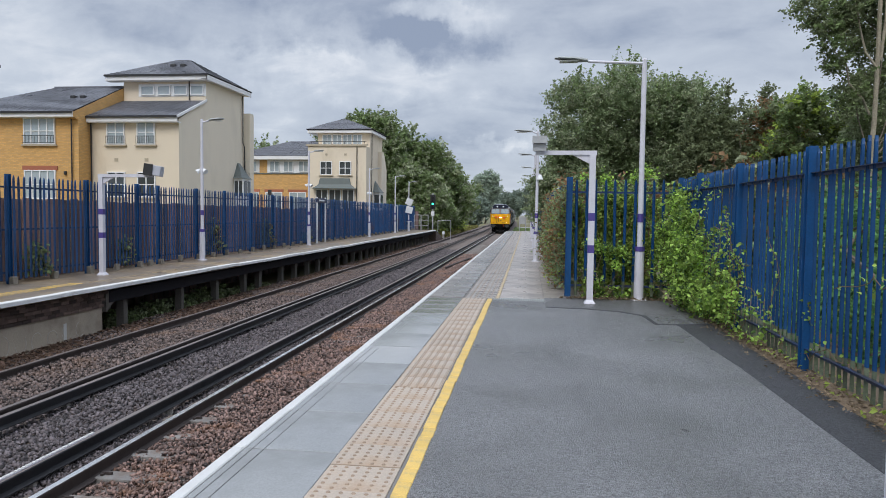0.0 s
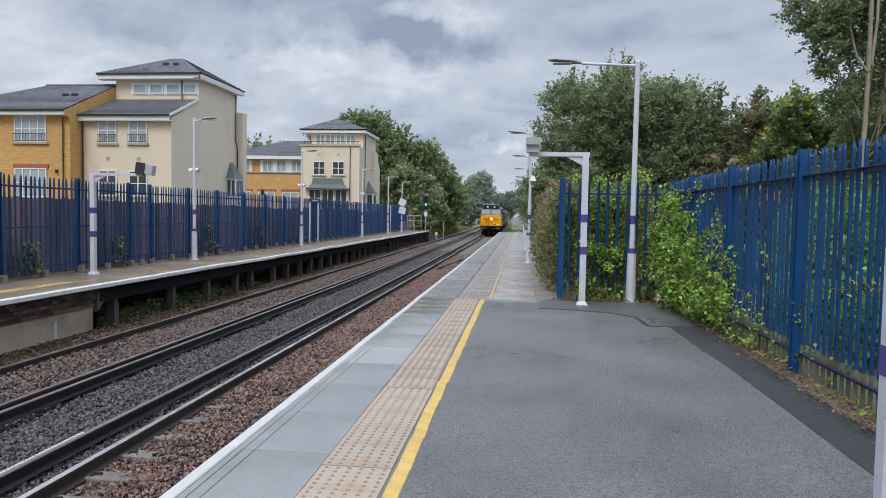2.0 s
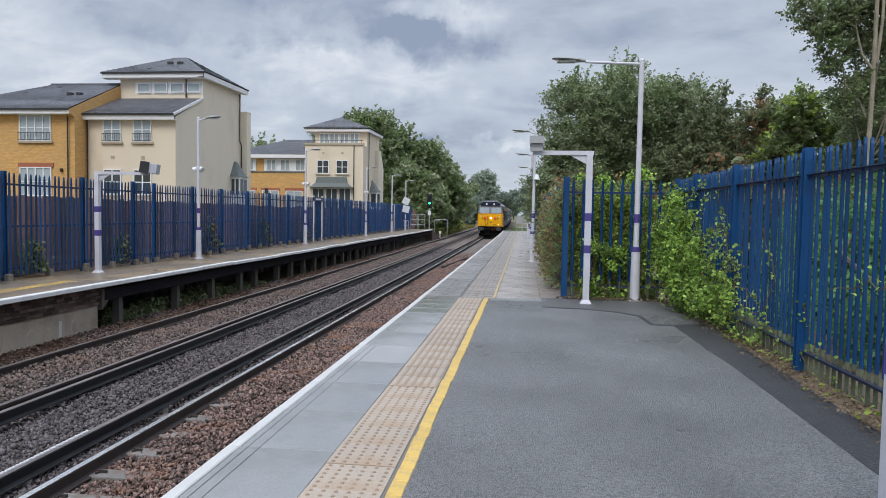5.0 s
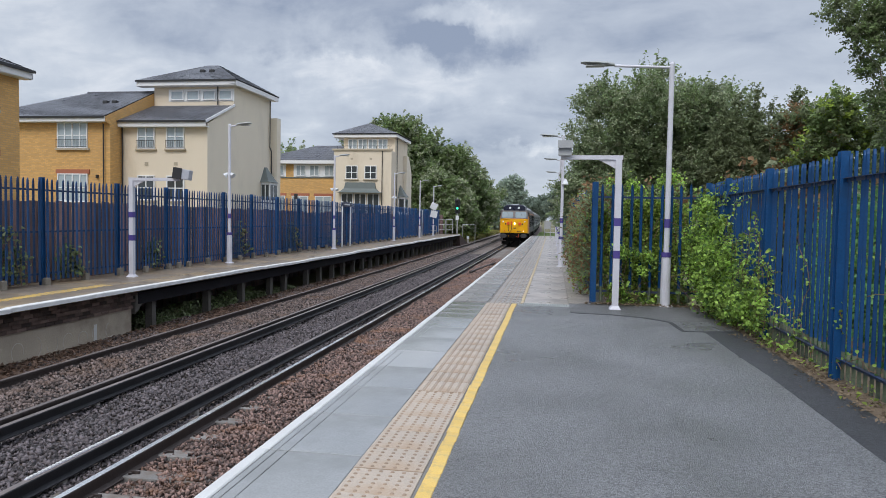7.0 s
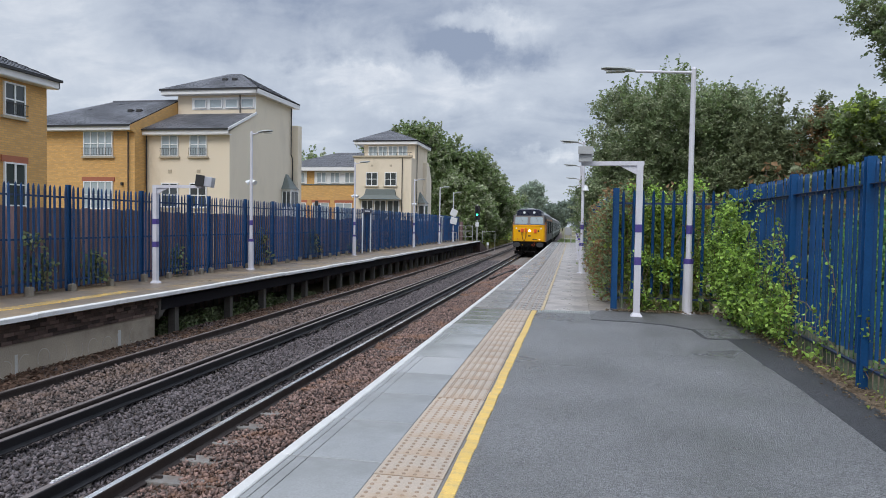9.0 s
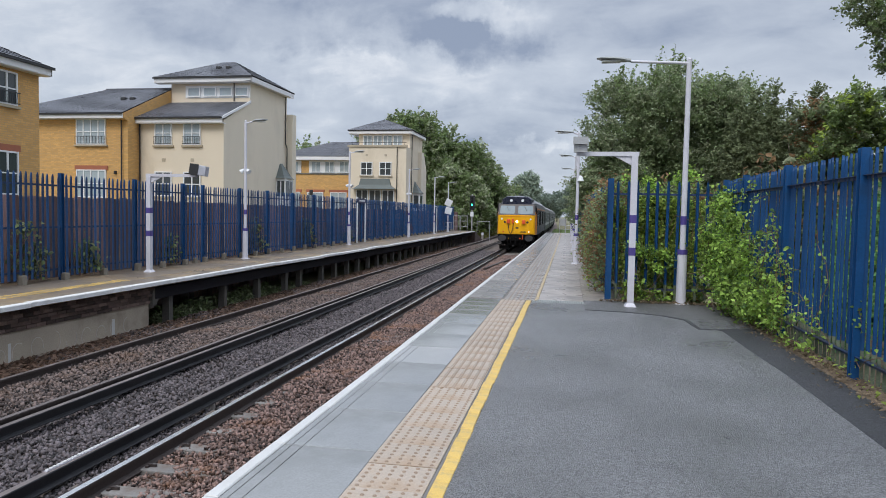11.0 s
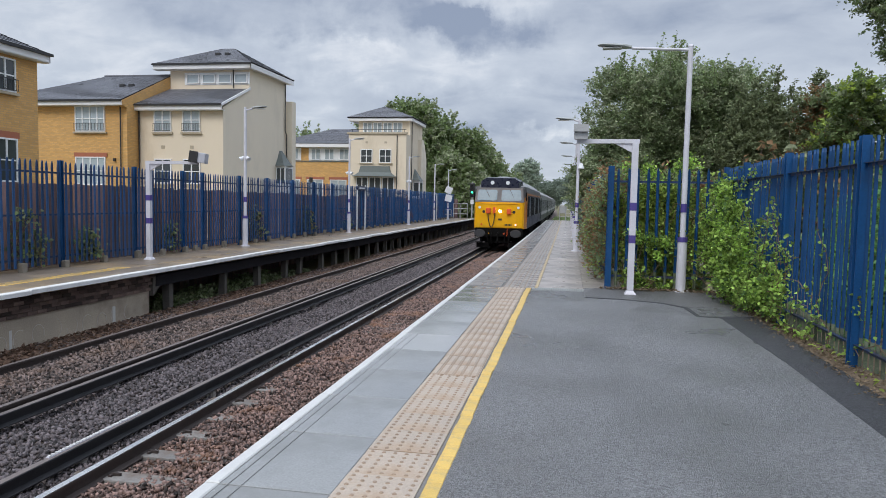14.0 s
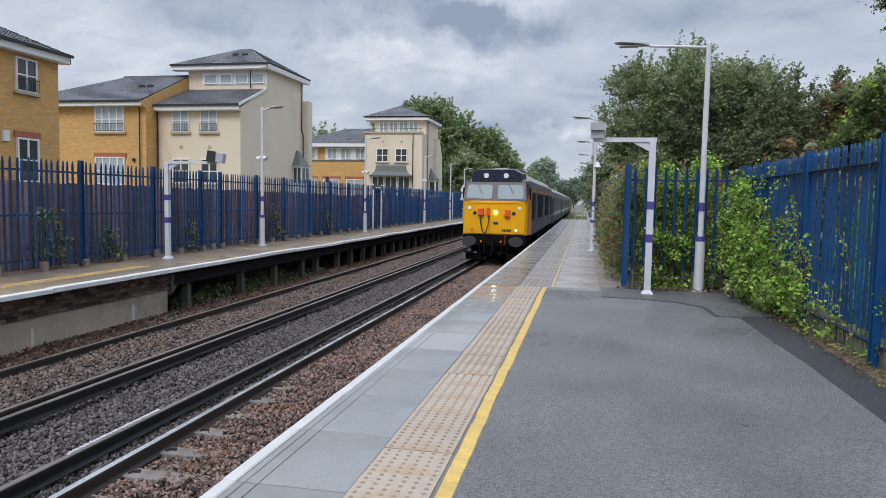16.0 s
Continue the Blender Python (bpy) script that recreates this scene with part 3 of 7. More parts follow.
def panel(holder, p0, p1, back, rest=None, blocks=False, pitch=0.152, mid=False, pale=None):
    """One bay from post to post: post, two rails, pales. back: on which side the rails lie."""
    (x0, y0), (x1, y1) = p0, p1
    ang = math.degrees(math.atan2(y1 - y0, x1 - x0))
    length = math.hypot(x1 - x0, y1 - y0)
    base = pose(x0, y0, 0, 0, 0, ang)
    piece("post", POST_ME, holder, base @ pose(0, 0.03 * back, 0, 0, 0, 90))
    if blocks:
        for u in (0.02, length / 2):
            piece("concrete_block", BLOCK, holder, base @ pose(u, -0.04 * back, random.uniform(-0.04, 0.02), 0, 0, random.uniform(-6, 6)))
    for z in (0.22, 1.14, 2.05) if mid else (0.24, 2.04):
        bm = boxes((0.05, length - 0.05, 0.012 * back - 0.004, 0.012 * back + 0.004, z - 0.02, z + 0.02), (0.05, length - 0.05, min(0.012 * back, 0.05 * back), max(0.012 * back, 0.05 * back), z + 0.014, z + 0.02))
        ob = part("fence_rail", bm, RAIL_SHADE, holder)
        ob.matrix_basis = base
    n = int((length - 0.1) / pitch)
    for k in range(n):
        x = 0.05 + (k + 0.5) * (length - 0.1) / n
        m = base @ pose(x, -0.004 * back, random.uniform(-0.01, 0.01), random.uniform(-0.3, 0.3), random.uniform(-0.5, 0.5), 180 if back < 0 or pale is PALE_SLIM else 0)
        if rest is None:
            piece("pale", pale or PALE, holder, m)
        else:
            rest.append(m)


def joined_pales(name, poses, holder):
    co = np.array([v.co for v in PALE.vertices])
    faces = [tuple(p.vertices) for p in PALE.polygons]
    verts, polys = [], []
    for k, m in enumerate(poses):
        mm = np.array(m)
        verts.append(co @ mm[:3, :3].T + mm[:3, 3])
        polys += [tuple(i + k * len(co) for i in f) for f in faces]
    me = bpy.data.meshes.new(name)
    me.from_pydata(np.concatenate(verts).tolist(), [], polys)
    me.materials.append(NAVY_PALES)
    ob = new(name, me)
    ob.parent = holder
    ob["kind"] = "stuff"
    return ob


right = thing("palisade_fence", "blue steel palisade fence at the back of the platform", "fence")
FX = 2.87
posts = [(FX, -9.5), (FX, -6.9), (FX, -4.3), (FX, -1.7), (FX, 0.55), (FX, 2.7), (FX, 5.08), (FX, 7.5), (FX, 9.92), (2.86, 12.1), (2.84, 13.55)]
for a, b in zip(posts, posts[1:]):
    panel(right, a, b, 1, pale=PALE_SLIM, pitch=0.124)
front = thing("palisade_fence", "blue steel palisade fence overgrown with creeper", "fence")
panel(front, (2.84, 13.6), (0.76, 13.56), -1, pitch=0.168, pale=PALE_SLIM_WIDE)
piece("post", POST_ME, front, pose(0.76, 13.53, 0))
side = thing("palisade_fence", "blue steel palisade fence along the narrow platform", "fence")
rest = []
for k in range(19):
    a, b = 13.62 + 2.75 * k, 13.62 + 2.75 * (k + 1)
    panel(side, (0.78 + bend(a), a), (0.78 + bend(b), b), 1, None if k < 4 else rest)
joined_pales("pale_run", rest, side)
farf = thing("palisade_fence", "long blue palisade fence behind the opposite platform", "fence")
rest = []
far_posts = [*[1.46 + 2.42 * k - 9.68 for k in range(9)], 13.56, 16.2, 18.46, 19.58, 22.0, 24.2, *[26.6 + 2.4 * k for k in range(18)]]
for a, b in zip(far_posts, far_posts[1:]):
    panel(farf, (FAR_FENCE + bend(a), a), (FAR_FENCE + bend(b), b), 1, None if 11 < a < 44 else rest, blocks=True, mid=True)
joined_pales("pale_run", rest, farf)
# boarded garden fence behind it
boards = thing("board_fence", "weathered brown close-boarded garden fence", "fence")
for k in range(290):
    y = -8 + k * 0.28
    tone = mesh("fence_board", boxes((-0.012, 0.012, -0.135, 0.135, -1.2, 1.78 + random.uniform(-0.04, 0.04))), TIMBER) if k % 10 == 0 else tone
    piece("fence_board", tone, boards, pose(-11.55 + bend(y) + (0.02 if k % 2 else 0), y, random.uniform(-0.03, 0.03), 0, 0, random.uniform(-2, 2)))
# ---------- houses ----------

def brick_material(name, color, mortar, sx):
    m = mat(name, color, 0.8, 0.12, 0.8, 30, 0.2)
    n, l = m.node_tree.nodes, m.node_tree.links
    b = n["Principled BSDF"]
    tcn = n.new("ShaderNodeTexCoord")
    sp = n.new("ShaderNodeSeparateXYZ"); cb = n.new("ShaderNodeCombineXYZ"); ad = n.new("ShaderNodeMath"); ad.operation = "ADD"
    l.new(tcn.outputs["Object"], sp.inputs[0]); l.new(sp.outputs[0], ad.inputs[0]); l.new(sp.outputs[1], ad.inputs[1])
    l.new(ad.outputs[0], cb.inputs[0]); l.new(sp.outputs[2], cb.inputs[1])
    bt = n.new("ShaderNodeTexBrick")
    bt.inputs["Scale"].default_value = 1.0
    bt.inputs["Brick Width"].default_value, bt.inputs["Row Height"].default_value, bt.inputs["Mortar Size"].default_value = 0.225, 0.075, 0.007
    old = b.inputs["Base Color"].links[0].from_socket
    bt.inputs["Mortar"].default_value = (*mortar, 1)
    dk = n.new("ShaderNodeVectorMath"); dk.operation = "SCALE"; dk.inputs["Scale"].default_value = 0.8
    l.new(old, dk.inputs[0]); l.new(old, bt.inputs["Color1"]); l.new(dk.outputs[0], bt.inputs["Color2"])
    l.new(cb.outputs[0], bt.inputs["Vector"]); l.new(bt.outputs["Color"], b.inputs["Base Color"])
    return m


BRICK_YELLOW = brick_material("yellow_stock_brick", (0.66, 0.38, 0.13), (0.45, 0.30, 0.15), 1)
BRICK_RED = mat("red_brick_lintel", (0.40, 0.14, 0.08), 0.8, 0.15, each=0.2)
RENDER_CREAM = mat("cream_render", (0.70, 0.61, 0.48), 0.85, 0.06, 0.5, 40, 0.1, dirt=(0.55, 0.47, 0.35), dirt_at=0.63, dirt_scale=0.5, stretch=(1, 1, 0.4))
# cream render retoned: the light on side walls is put into the colour
RENDER_SIDE = mat("side_toned_render", (0.720, 0.644, 0.521), 0.85, 0.06, 0.5, 40, 0.1, dirt=(0.645, 0.58, 0.475), dirt_at=0.6, dirt_scale=0.5, stretch=(1, 1, 0.4))
SLATE = mat("blue_grey_slate", (0.125, 0.13, 0.15), 0.36, 0.16, 1.0, 12, 0.3, each=0.25, island=True)
FASCIA = mat("white_fascia", (0.74, 0.74, 0.75), 0.4, 0.05)
UPVC = mat("white_window_frame", (0.78, 0.79, 0.80), 0.35, 0.04)
SILL = mat("stone_sill", (0.42, 0.36, 0.27), 0.8, 0.15)
LEAD = mat("green_lead_roof", (0.115, 0.135, 0.13), 0.6, 0.15, 3, 30, 0.1)
PANE = mat("window_glass", (0.36, 0.42, 0.45), 0.05, 0.12, 0.8, 20, 0.0, rough_vary=0.03, spec=0.8)
PANE_DARK = mat("dark_window_glass", (0.05, 0.06, 0.065), 0.05, 0.2, 0.8, 20, 0.0, rough_vary=0.03, spec=0.6)


def window(holder, x, z0, w, h, y, glass=None, sill=True, juliet=False, lintel=False, cols=2, rows=2, turn=0):
    """A framed window in a wall that faces -y (turn 0) or +x (turn 90)."""
    win = new("window")
    win.parent = holder
    win.matrix_basis = pose(x, y, z0, 0, 0, turn)
    f = 0.055
    bm = boxes((-w / 2, -w / 2 + f, -0.05, 0.05, 0, h), (w / 2 - f, w / 2, -0.05, 0.05, 0, h), (-w / 2 + f, w / 2 - f, -0.05, 0.05, 0, f), (-w / 2 + f, w / 2 - f, -0.05, 0.05, h - f, h))
    for c in range(1, cols):
        xx = -w / 2 + w * c / cols
        box(bm, xx - 0.03, xx + 0.03, -0.045, 0.045, f, h - f)
    for r in range(1, rows):
        zz = h * r / rows
        for c in range(cols):
            box(bm, -w / 2 + w * c / cols + 0.03, -w / 2 + w * (c + 1) / cols - 0.03, -0.04, 0.04, zz - 0.022, zz + 0.022)
    part("window_frame", bm, UPVC, win)
    part("pane", boxes((-w / 2 + 0.02, w / 2 - 0.02, -0.01, 0.004, 0.02, h - 0.02)), glass or PANE, win)
    if sill:
        part("window_sill", boxes((-w / 2 - 0.1, w / 2 + 0.1, -0.09, 0.04, -0.09, 0), bevel=0.008), SILL, win)
    if lintel:
        part("lintel", boxes((-w / 2 - 0.1, w / 2 + 0.1, -0.03, 0.05, h, h + 0.22)), BRICK_RED, win)
    if juliet:
        bm = boxes((-w / 2 - 0.02, w / 2 + 0.02, -0.13, -0.11, 0.42, 0.45), (-w / 2 - 0.02, w / 2 + 0.02, -0.13, -0.11, 0.06, 0.085))
        for k in range(11):
            xx = -w / 2 + w * k / 10
            box(bm, xx - 0.006, xx + 0.006, -0.126, -0.114, 0.08, 0.43)
        part("window_railing", bm, BLACK, win)["kind"] = "stuff"
    return win


def slate_face(name, quad, holder, course=0.24, width=0.32):
    """Courses of slates laid on a roof plane given by its eaves and top corners."""
    a, b, c, d = [Vector(p) for p in quad]     # eave start, eave end, top end, top start
    nrm = (b - a).cross(d - a).normalized()
    if nrm.z < 0:
        nrm = -nrm
    rows = max(2, int(((a + b) / 2 - (c + d) / 2).length / course))
    verts, faces = [], []
    for r in range(rows):
        u0, u1 = r / rows, (r + 1.12) / rows
        u1 = min(u1, 1.0)
        l0, r0, l1, r1 = a.lerp(d, u0), b.lerp(c, u0), a.lerp(d, u1), b.lerp(c, u1)
        cols = max(1, int((r0 - l0).length / width))
        for k in range(cols):
            s0, s1 = k / cols + 0.0015, (k + 1) / cols - 0.0015
            i = len(verts)
            verts += [l0.lerp(r0, s0) + nrm * 0.045, l0.lerp(r0, s1) + nrm * 0.045, l1.lerp(r1, s1) + nrm * 0.02, l1.lerp(r1, s0) + nrm * 0.02,
                      l0.lerp(r0, s0) + nrm * 0.022, l0.lerp(r0, s1) + nrm * 0.022]
            faces += [(i, i + 1, i + 2, i + 3), (i + 4, i + 5, i + 1, i)]
    me = bpy.data.meshes.new(name)
    me.from_pydata([tuple(v) for v in verts], [], faces)
    me.materials.append(SLATE)
    ob = new(name, me)
    ob.parent = holder
    ob["kind"] = "stuff"
    # boarding below the slates
    bm = bmesh.new()
    vs = [bm.verts.new(p + nrm * o) for o in (0.018, -0.06) for p in (a, b, c, d)]
    for f in ((0, 1, 2, 3), (7, 6, 5, 4), (0, 4, 5, 1), (1, 5, 6, 2), (2, 6, 7, 3), (3, 7, 4, 0)):
        if (vs[f[0]].co - vs[f[1]].co).length > 1e-4 and (vs[f[2]].co - vs[f[3]].co).length > 1e-4:
            bm.faces.new([vs[i] for i in f])
    part("roof_deck", bm, DARK_STEEL, holder)


def tri_roof(holder, a, b, top):
    slate_face("slate_covering", (a, b, Vector(top) + (Vector(b) - Vector(a)) * 0.01, Vector(top) - (Vector(b) - Vector(a)) * 0.01), holder)


def downpipe(holder, x, y, z0, z1, turn=0, kink=None):
    pts = [(x, y, z1), (x, y, z0)]
    if kink:
        pts = [(x, y, z1), (x, y, kink + 0.25), (x + 0.25 * (turn == 0), y + 0.25 * (turn != 0), kink), (x + 0.25 * (turn == 0), y + 0.25 * (turn != 0), z0)]
    part("downpipe", pipe(pts, 0.034), BLACK, holder)


def roof_vent(holder, x, y, z):
    part("roof_vent", boxes((-0.15 + x, 0.15 + x, y - 0.13, y + 0.12, z - 0.15, z + 0.12), bevel=0.05), BLACK, holder)


G = -1.2      # garden level
# cream house with a raised attic storey and its yellow brick wing
X1, Y1 = -18.09, 34.0
h1 = thing("house", "cream rendered house with a slate roof and raised attic storey", "house", (0, 0, 0))
XL = -22.95
YT = 37.0     # front of the attic storey
YB = 42.2
bm = bmesh.new()
prism(bm, [(Y1, G), (YB, G), (YB, 8.92), (YT, 8.95), (YT, 7.72), (Y1, 6.3)], "x", XL, X1)
part("wall", bm, RENDER_CREAM, h1)
# thin panel that gives the side wall its own light-matched tone
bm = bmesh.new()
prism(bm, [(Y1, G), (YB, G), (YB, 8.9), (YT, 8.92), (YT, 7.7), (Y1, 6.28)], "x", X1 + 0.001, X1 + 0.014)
part("side_wall", bm, RENDER_SIDE, h1, "rendered side wall, the light on it put into its tone")
# lower roof, fascia, verge
slate_face("slate_covering", ((XL - 0.1, Y1 - 0.35, 6.42), (X1 + 0.1, Y1 - 0.35, 6.42), (X1 + 0.1, YT, 7.72), (XL - 0.1, YT, 7.72)), h1)
part("fascia", boxes((XL - 0.15, X1 + 0.12, Y1 - 0.38, Y1 - 0.34, 6.14, 6.4), (XL - 0.15, X1 + 0.12, Y1 - 0.36, Y1, 6.1, 6.14)), FASCIA, h1)
part("gutter", boxes((XL - 0.15, X1 + 0.12, Y1 - 0.47, Y1 - 0.38, 6.34, 6.42)), BLACK, h1)
bm = bmesh.new()
prism(bm, [(Y1 - 0.38, 6.31), (YT - 0.1, 7.65), (YT - 0.1, 7.79), (Y1 - 0.38, 6.46)], "x", X1 + 0.102, X1 + 0.15)
part("verge_board", bm, FASCIA, h1)
# attic storey: hipped roof
part("attic_fascia", boxes((XL - 0.8, X1 + 0.35, YT - 0.5, YT - 0.46, 8.80, 9.08), (XL - 0.8, X1 + 0.35, YT - 0.46, YT, 8.78, 8.82)), FASCIA, h1)
part("attic_gutter", boxes((XL - 0.85, X1 + 0.38, YT - 0.58, YT - 0.5, 9.02, 9.1)), BLACK, h1)
xm, ym, zm = (XL + X1) / 2 - 0.12, 39.6, 10.56
slate_face("slate_covering", ((XL - 0.85, YT - 0.5, 9.1), (X1 + 0.38, YT - 0.5, 9.1), (xm + 0.3, ym, zm), (xm - 0.3, ym, zm)), h1)
slate_face("slate_covering", ((X1 + 0.38, YT - 0.5, 9.1), (X1 + 0.38, YB + 0.4, 9.12), (xm + 0.3, ym + 0.1, zm), (xm + 0.3, ym, zm)), h1)
slate_face("slate_covering", ((XL - 0.85, YB + 0.4, 9.12), (XL - 0.85, YT - 0.5, 9.1), (xm - 0.3, ym, zm), (xm - 0.3, ym + 0.1, zm)), h1)
bm = bmesh.new()
prism(bm, [(YT - 0.5, 8.80), (YB + 0.35, 8.82), (YB + 0.35, 9.1), (YT - 0.5, 9.08)], "x", X1 + 0.3, X1 + 0.36)
part("side_fascia", bm, FASCIA, h1)
bm = bmesh.new()
prism(bm, [(YT - 0.5, 8.82), (YB + 0.35, 8.84), (YB + 0.35, 8.88), (YT - 0.5, 8.86)], "x", X1, X1 + 0.3)
part("soffit", bm, FASCIA, h1)
part("window_band", boxes((XL + 0.9, XL + 4.9, YT - 0.012, YT + 0.02, 7.97, 8.66)), UPVC, h1, "white window band")
for k in range(4):
    window(h1, XL + 1.45 + k * 0.98, 8.04, 0.80, 0.54, YT - 0.04, sill=False, cols=1, rows=1)
for x in (-21.55, -19.87):
    window(h1, x, 4.98, 1.0, 1.28, Y1 - 0.03, juliet=True)
    window(h1, x, 2.25, 1.0, 1.32, Y1 - 0.03, glass=PANE_DARK)
    part("air_brick", boxes((x - 0.1, x + 0.1, Y1 - 0.02, Y1, 4.1, 4.28)), SILL, h1)
downpipe(h1, XL + 0.05, Y1 - 0.1, G, 6.3)
downpipe(h1, X1 - 0.9, YT - 0.1, 7.75, 9.0)
downpipe(h1, X1 + 0.1, YB - 0.35, 2.2, 8.8, 90, 5.6)
roof_vent(h1, -20.55, 38.1, 9.88)
roof_vent(h1, -19.95, 38.1, 9.88)
# corner bay with a flared lead roof
bm = bmesh.new()
for (z, o), (z2, o2) in zip(((3.6, 0.75), (3.75, 0.62), (4.0, 0.46)), ((3.75, 0.62), (4.0, 0.46), (4.55, 0.12))):
    lo = [bm.verts.new((X1 + x * o, 41.3 + y * o, z)) for x, y in ((0, -1), (0.8, -1), (1, 0), (0.8, 1), (0, 1))]
    hi = [bm.verts.new((X1 + x * o2, 41.3 + y * o2, z2)) for x, y in ((0, -1), (0.8, -1), (1, 0), (0.8, 1), (0, 1))]
    for i in range(4):
        bm.faces.new((lo[i], lo[i + 1], hi[i + 1], hi[i]))
part("bay_roof", bm, LEAD, h1)
part("bay", boxes((X1, X1 + 0.6, 40.7, 41.9, 1.9, 3.62)), UPVC, h1)
part("bay_pane", boxes((X1 + 0.07, X1 + 0.27, 40.685, 40.7, 2.5, 3.45), (X1 + 0.34, X1 + 0.53, 40.685, 40.7, 2.5, 3.45), (X1 + 0.6, X1 + 0.615, 40.8, 41.25, 2.5, 3.45), (X1 + 0.6, X1 + 0.615, 41.35, 41.8, 2.5, 3.45)), PANE_DARK, h1)
part("rear_block", boxes((X1 - 3.0, X1 + 0.42, YB, YB + 0.6, G, 7.75)), RENDER_SIDE, h1)

w1 = thing("house", "yellow brick terrace house with a slate roof", "house")
WX0, WX1, WY = -31.0, -22.98, 33.0
part("wall", boxes((WX0, WX1, WY, 41.5, G, 6.26)), BRICK_YELLOW, w1)
bm = bmesh.new()
prism(bm, [(WY, 6.15), (WY - 0.38, 6.26), (WY - 0.38, 6.50), (WY + 4.22, 8.54), (WY + 4.22, 6.15)], "x", WX1 - 0.3, WX1 + 0.001)
part("gable", bm, BRICK_YELLOW, w1)
slate_face("slate_covering", ((WX0, WY - 0.4, 6.52), (WX1 - 0.02, WY - 0.4, 6.52), (WX1 - 0.02, WY + 4.2, 8.54), (-27.2, WY + 4.2, 8.54)), w1)
part("fascia", boxes((WX0, WX1 - 0.02, WY - 0.42, WY - 0.38, 6.26, 6.50), (WX0, WX1 - 0.02, WY - 0.4, WY, 6.24, 6.28)), FASCIA, w1)
part("gutter", boxes((WX0, WX1 - 0.02, WY - 0.5, WY - 0.42, 6.44, 6.52)), BLACK, w1)
part("ridge_tile", boxes((-27.3, WX1, WY + 4.1, WY + 4.3, 8.52, 8.62), bevel=0.03), SLATE, w1)
window(w1, -25.13, 4.9, 1.76, 1.36, WY - 0.03, juliet=True, cols=4)
window(w1, -25.13, 2.1, 1.76, 1.48, WY - 0.03, lintel=True, cols=4)
downpipe(w1, -23.3, WY - 0.1, G, 6.4)
roof_vent(w1, -24.6, WY + 2.0, 7.60)
roof_vent(w1, -24.05, WY + 2.0, 7.60)
part("wall_lamp", boxes((-23.75, -23.63, WY - 0.12, WY, 3.35, 3.53), bevel=0.02), BLACK, w1)

# brick house beside the camera
h0 = thing("house", "yellow brick house with white fascia and juliet windows", "house")
HX, HY = -18.6, 21.7
part("wall", boxes((HX - 9, HX, 5.0, HY, G, 6.2)), BRICK_YELLOW, h0)
slate_face("slate_covering", ((HX + 0.34, 4.6, 6.5), (HX + 0.34, HY + 0.22, 6.45), (HX - 4.2, HY - 4.2, 8.6), (HX - 4.2, 8.5, 8.6)), h0)
slate_face("slate_covering", ((HX + 0.34, HY + 0.22, 6.5), (HX - 9.4, HY + 0.22, 6.5), (HX - 5.0, HY - 4.2, 8.6), (HX - 4.2, HY - 4.2, 8.6)), h0)
part("fascia", boxes((HX + 0.3, HX + 0.34, 4.6, HY + 0.24, 6.2, 6.47), (HX, HX + 0.3, 4.6, HY + 0.24, 6.18, 6.21), (HX - 9, HX + 0.34, HY + 0.2, HY + 0.24, 6.2, 6.47)), FASCIA, h0)
part("gutter", boxes((HX + 0.34, HX + 0.43, 4.6, HY + 0.3, 6.42, 6.51)), BLACK, h0)
for y in (20.22, 16.4, 12.4):
    window(h0, HX + 0.03, 4.95, 0.9, 1.12, y, juliet=True, turn=90, glass=PANE_DARK)
    window(h0, HX + 0.03, 1.95, 0.92, 1.47, y, lintel=True, turn=90, glass=PANE_DARK)
part("alarm_box", boxes((HX, HX + 0.08, 19.2, 19.45, 3.25, 3.6), bevel=0.015), FASCIA, h0)

# second cream house down the line
h2 = thing("house", "cream rendered house with a lead canopy and slate roof", "house")
Y2, XA, XB = 55.0, -18.08, -13.22
part("wall", boxes((XA, XB, Y2, Y2 + 6.3, G, 6.95)), RENDER_CREAM, h2)
part("parapet_rail", boxes((XA + 0.2, XB, Y2 - 0.06, Y2 - 0.02, 7.3, 7.34), *[(XA + 0.3 + 0.55 * k, XA + 0.33 + 0.55 * k, Y2 - 0.05, Y2 - 0.03, 7.1, 7.3) for k in range(9)]), BLACK, h2)
part("parapet", boxes((XA - 0.12, XB + 0.1, Y2 - 0.1, Y2 + 0.05, 6.95, 7.1)), SILL, h2)
part("attic_wall", boxes((XA + 0.45, XB + 0.02, Y2 + 1.2, Y2 + 6.0, 6.95, 8.15)), RENDER_CREAM, h2)
part("attic_fascia", boxes((XA - 0.28, XB + 0.3, Y2 + 0.7, Y2 + 6.2, 8.12, 8.38)), FASCIA, h2)
tri = ((XA - 0.36, Y2 + 0.62, 8.4), (XB + 0.36, Y2 + 0.62, 8.4), (XB + 0.36, Y2 + 6.3, 8.4), (XA - 0.36, Y2 + 6.3, 8.4))
apex = ((XA + XB) / 2 - 0.3, Y2 + 3.4, 9.6)
for k in range(4):
    tri_roof(h2, tri[k], tri[(k + 1) % 4], apex)
for k in range(4):
    window(h2, XA + 1.25 + k * 0.86, 7.18, 0.78, 0.84, Y2 + 1.17, sill=False, cols=2, rows=1)
for x in (-16.55, -14.95):
    window(h2, x, 4.62, 1.0, 1.1, Y2 - 0.03, glass=PANE_DARK)
    part("wall_bracket", boxes((x - 0.1, x + 0.1, Y2 - 0.02, Y2, 6.2, 6.36)), SILL, h2)
bm = bmesh.new()
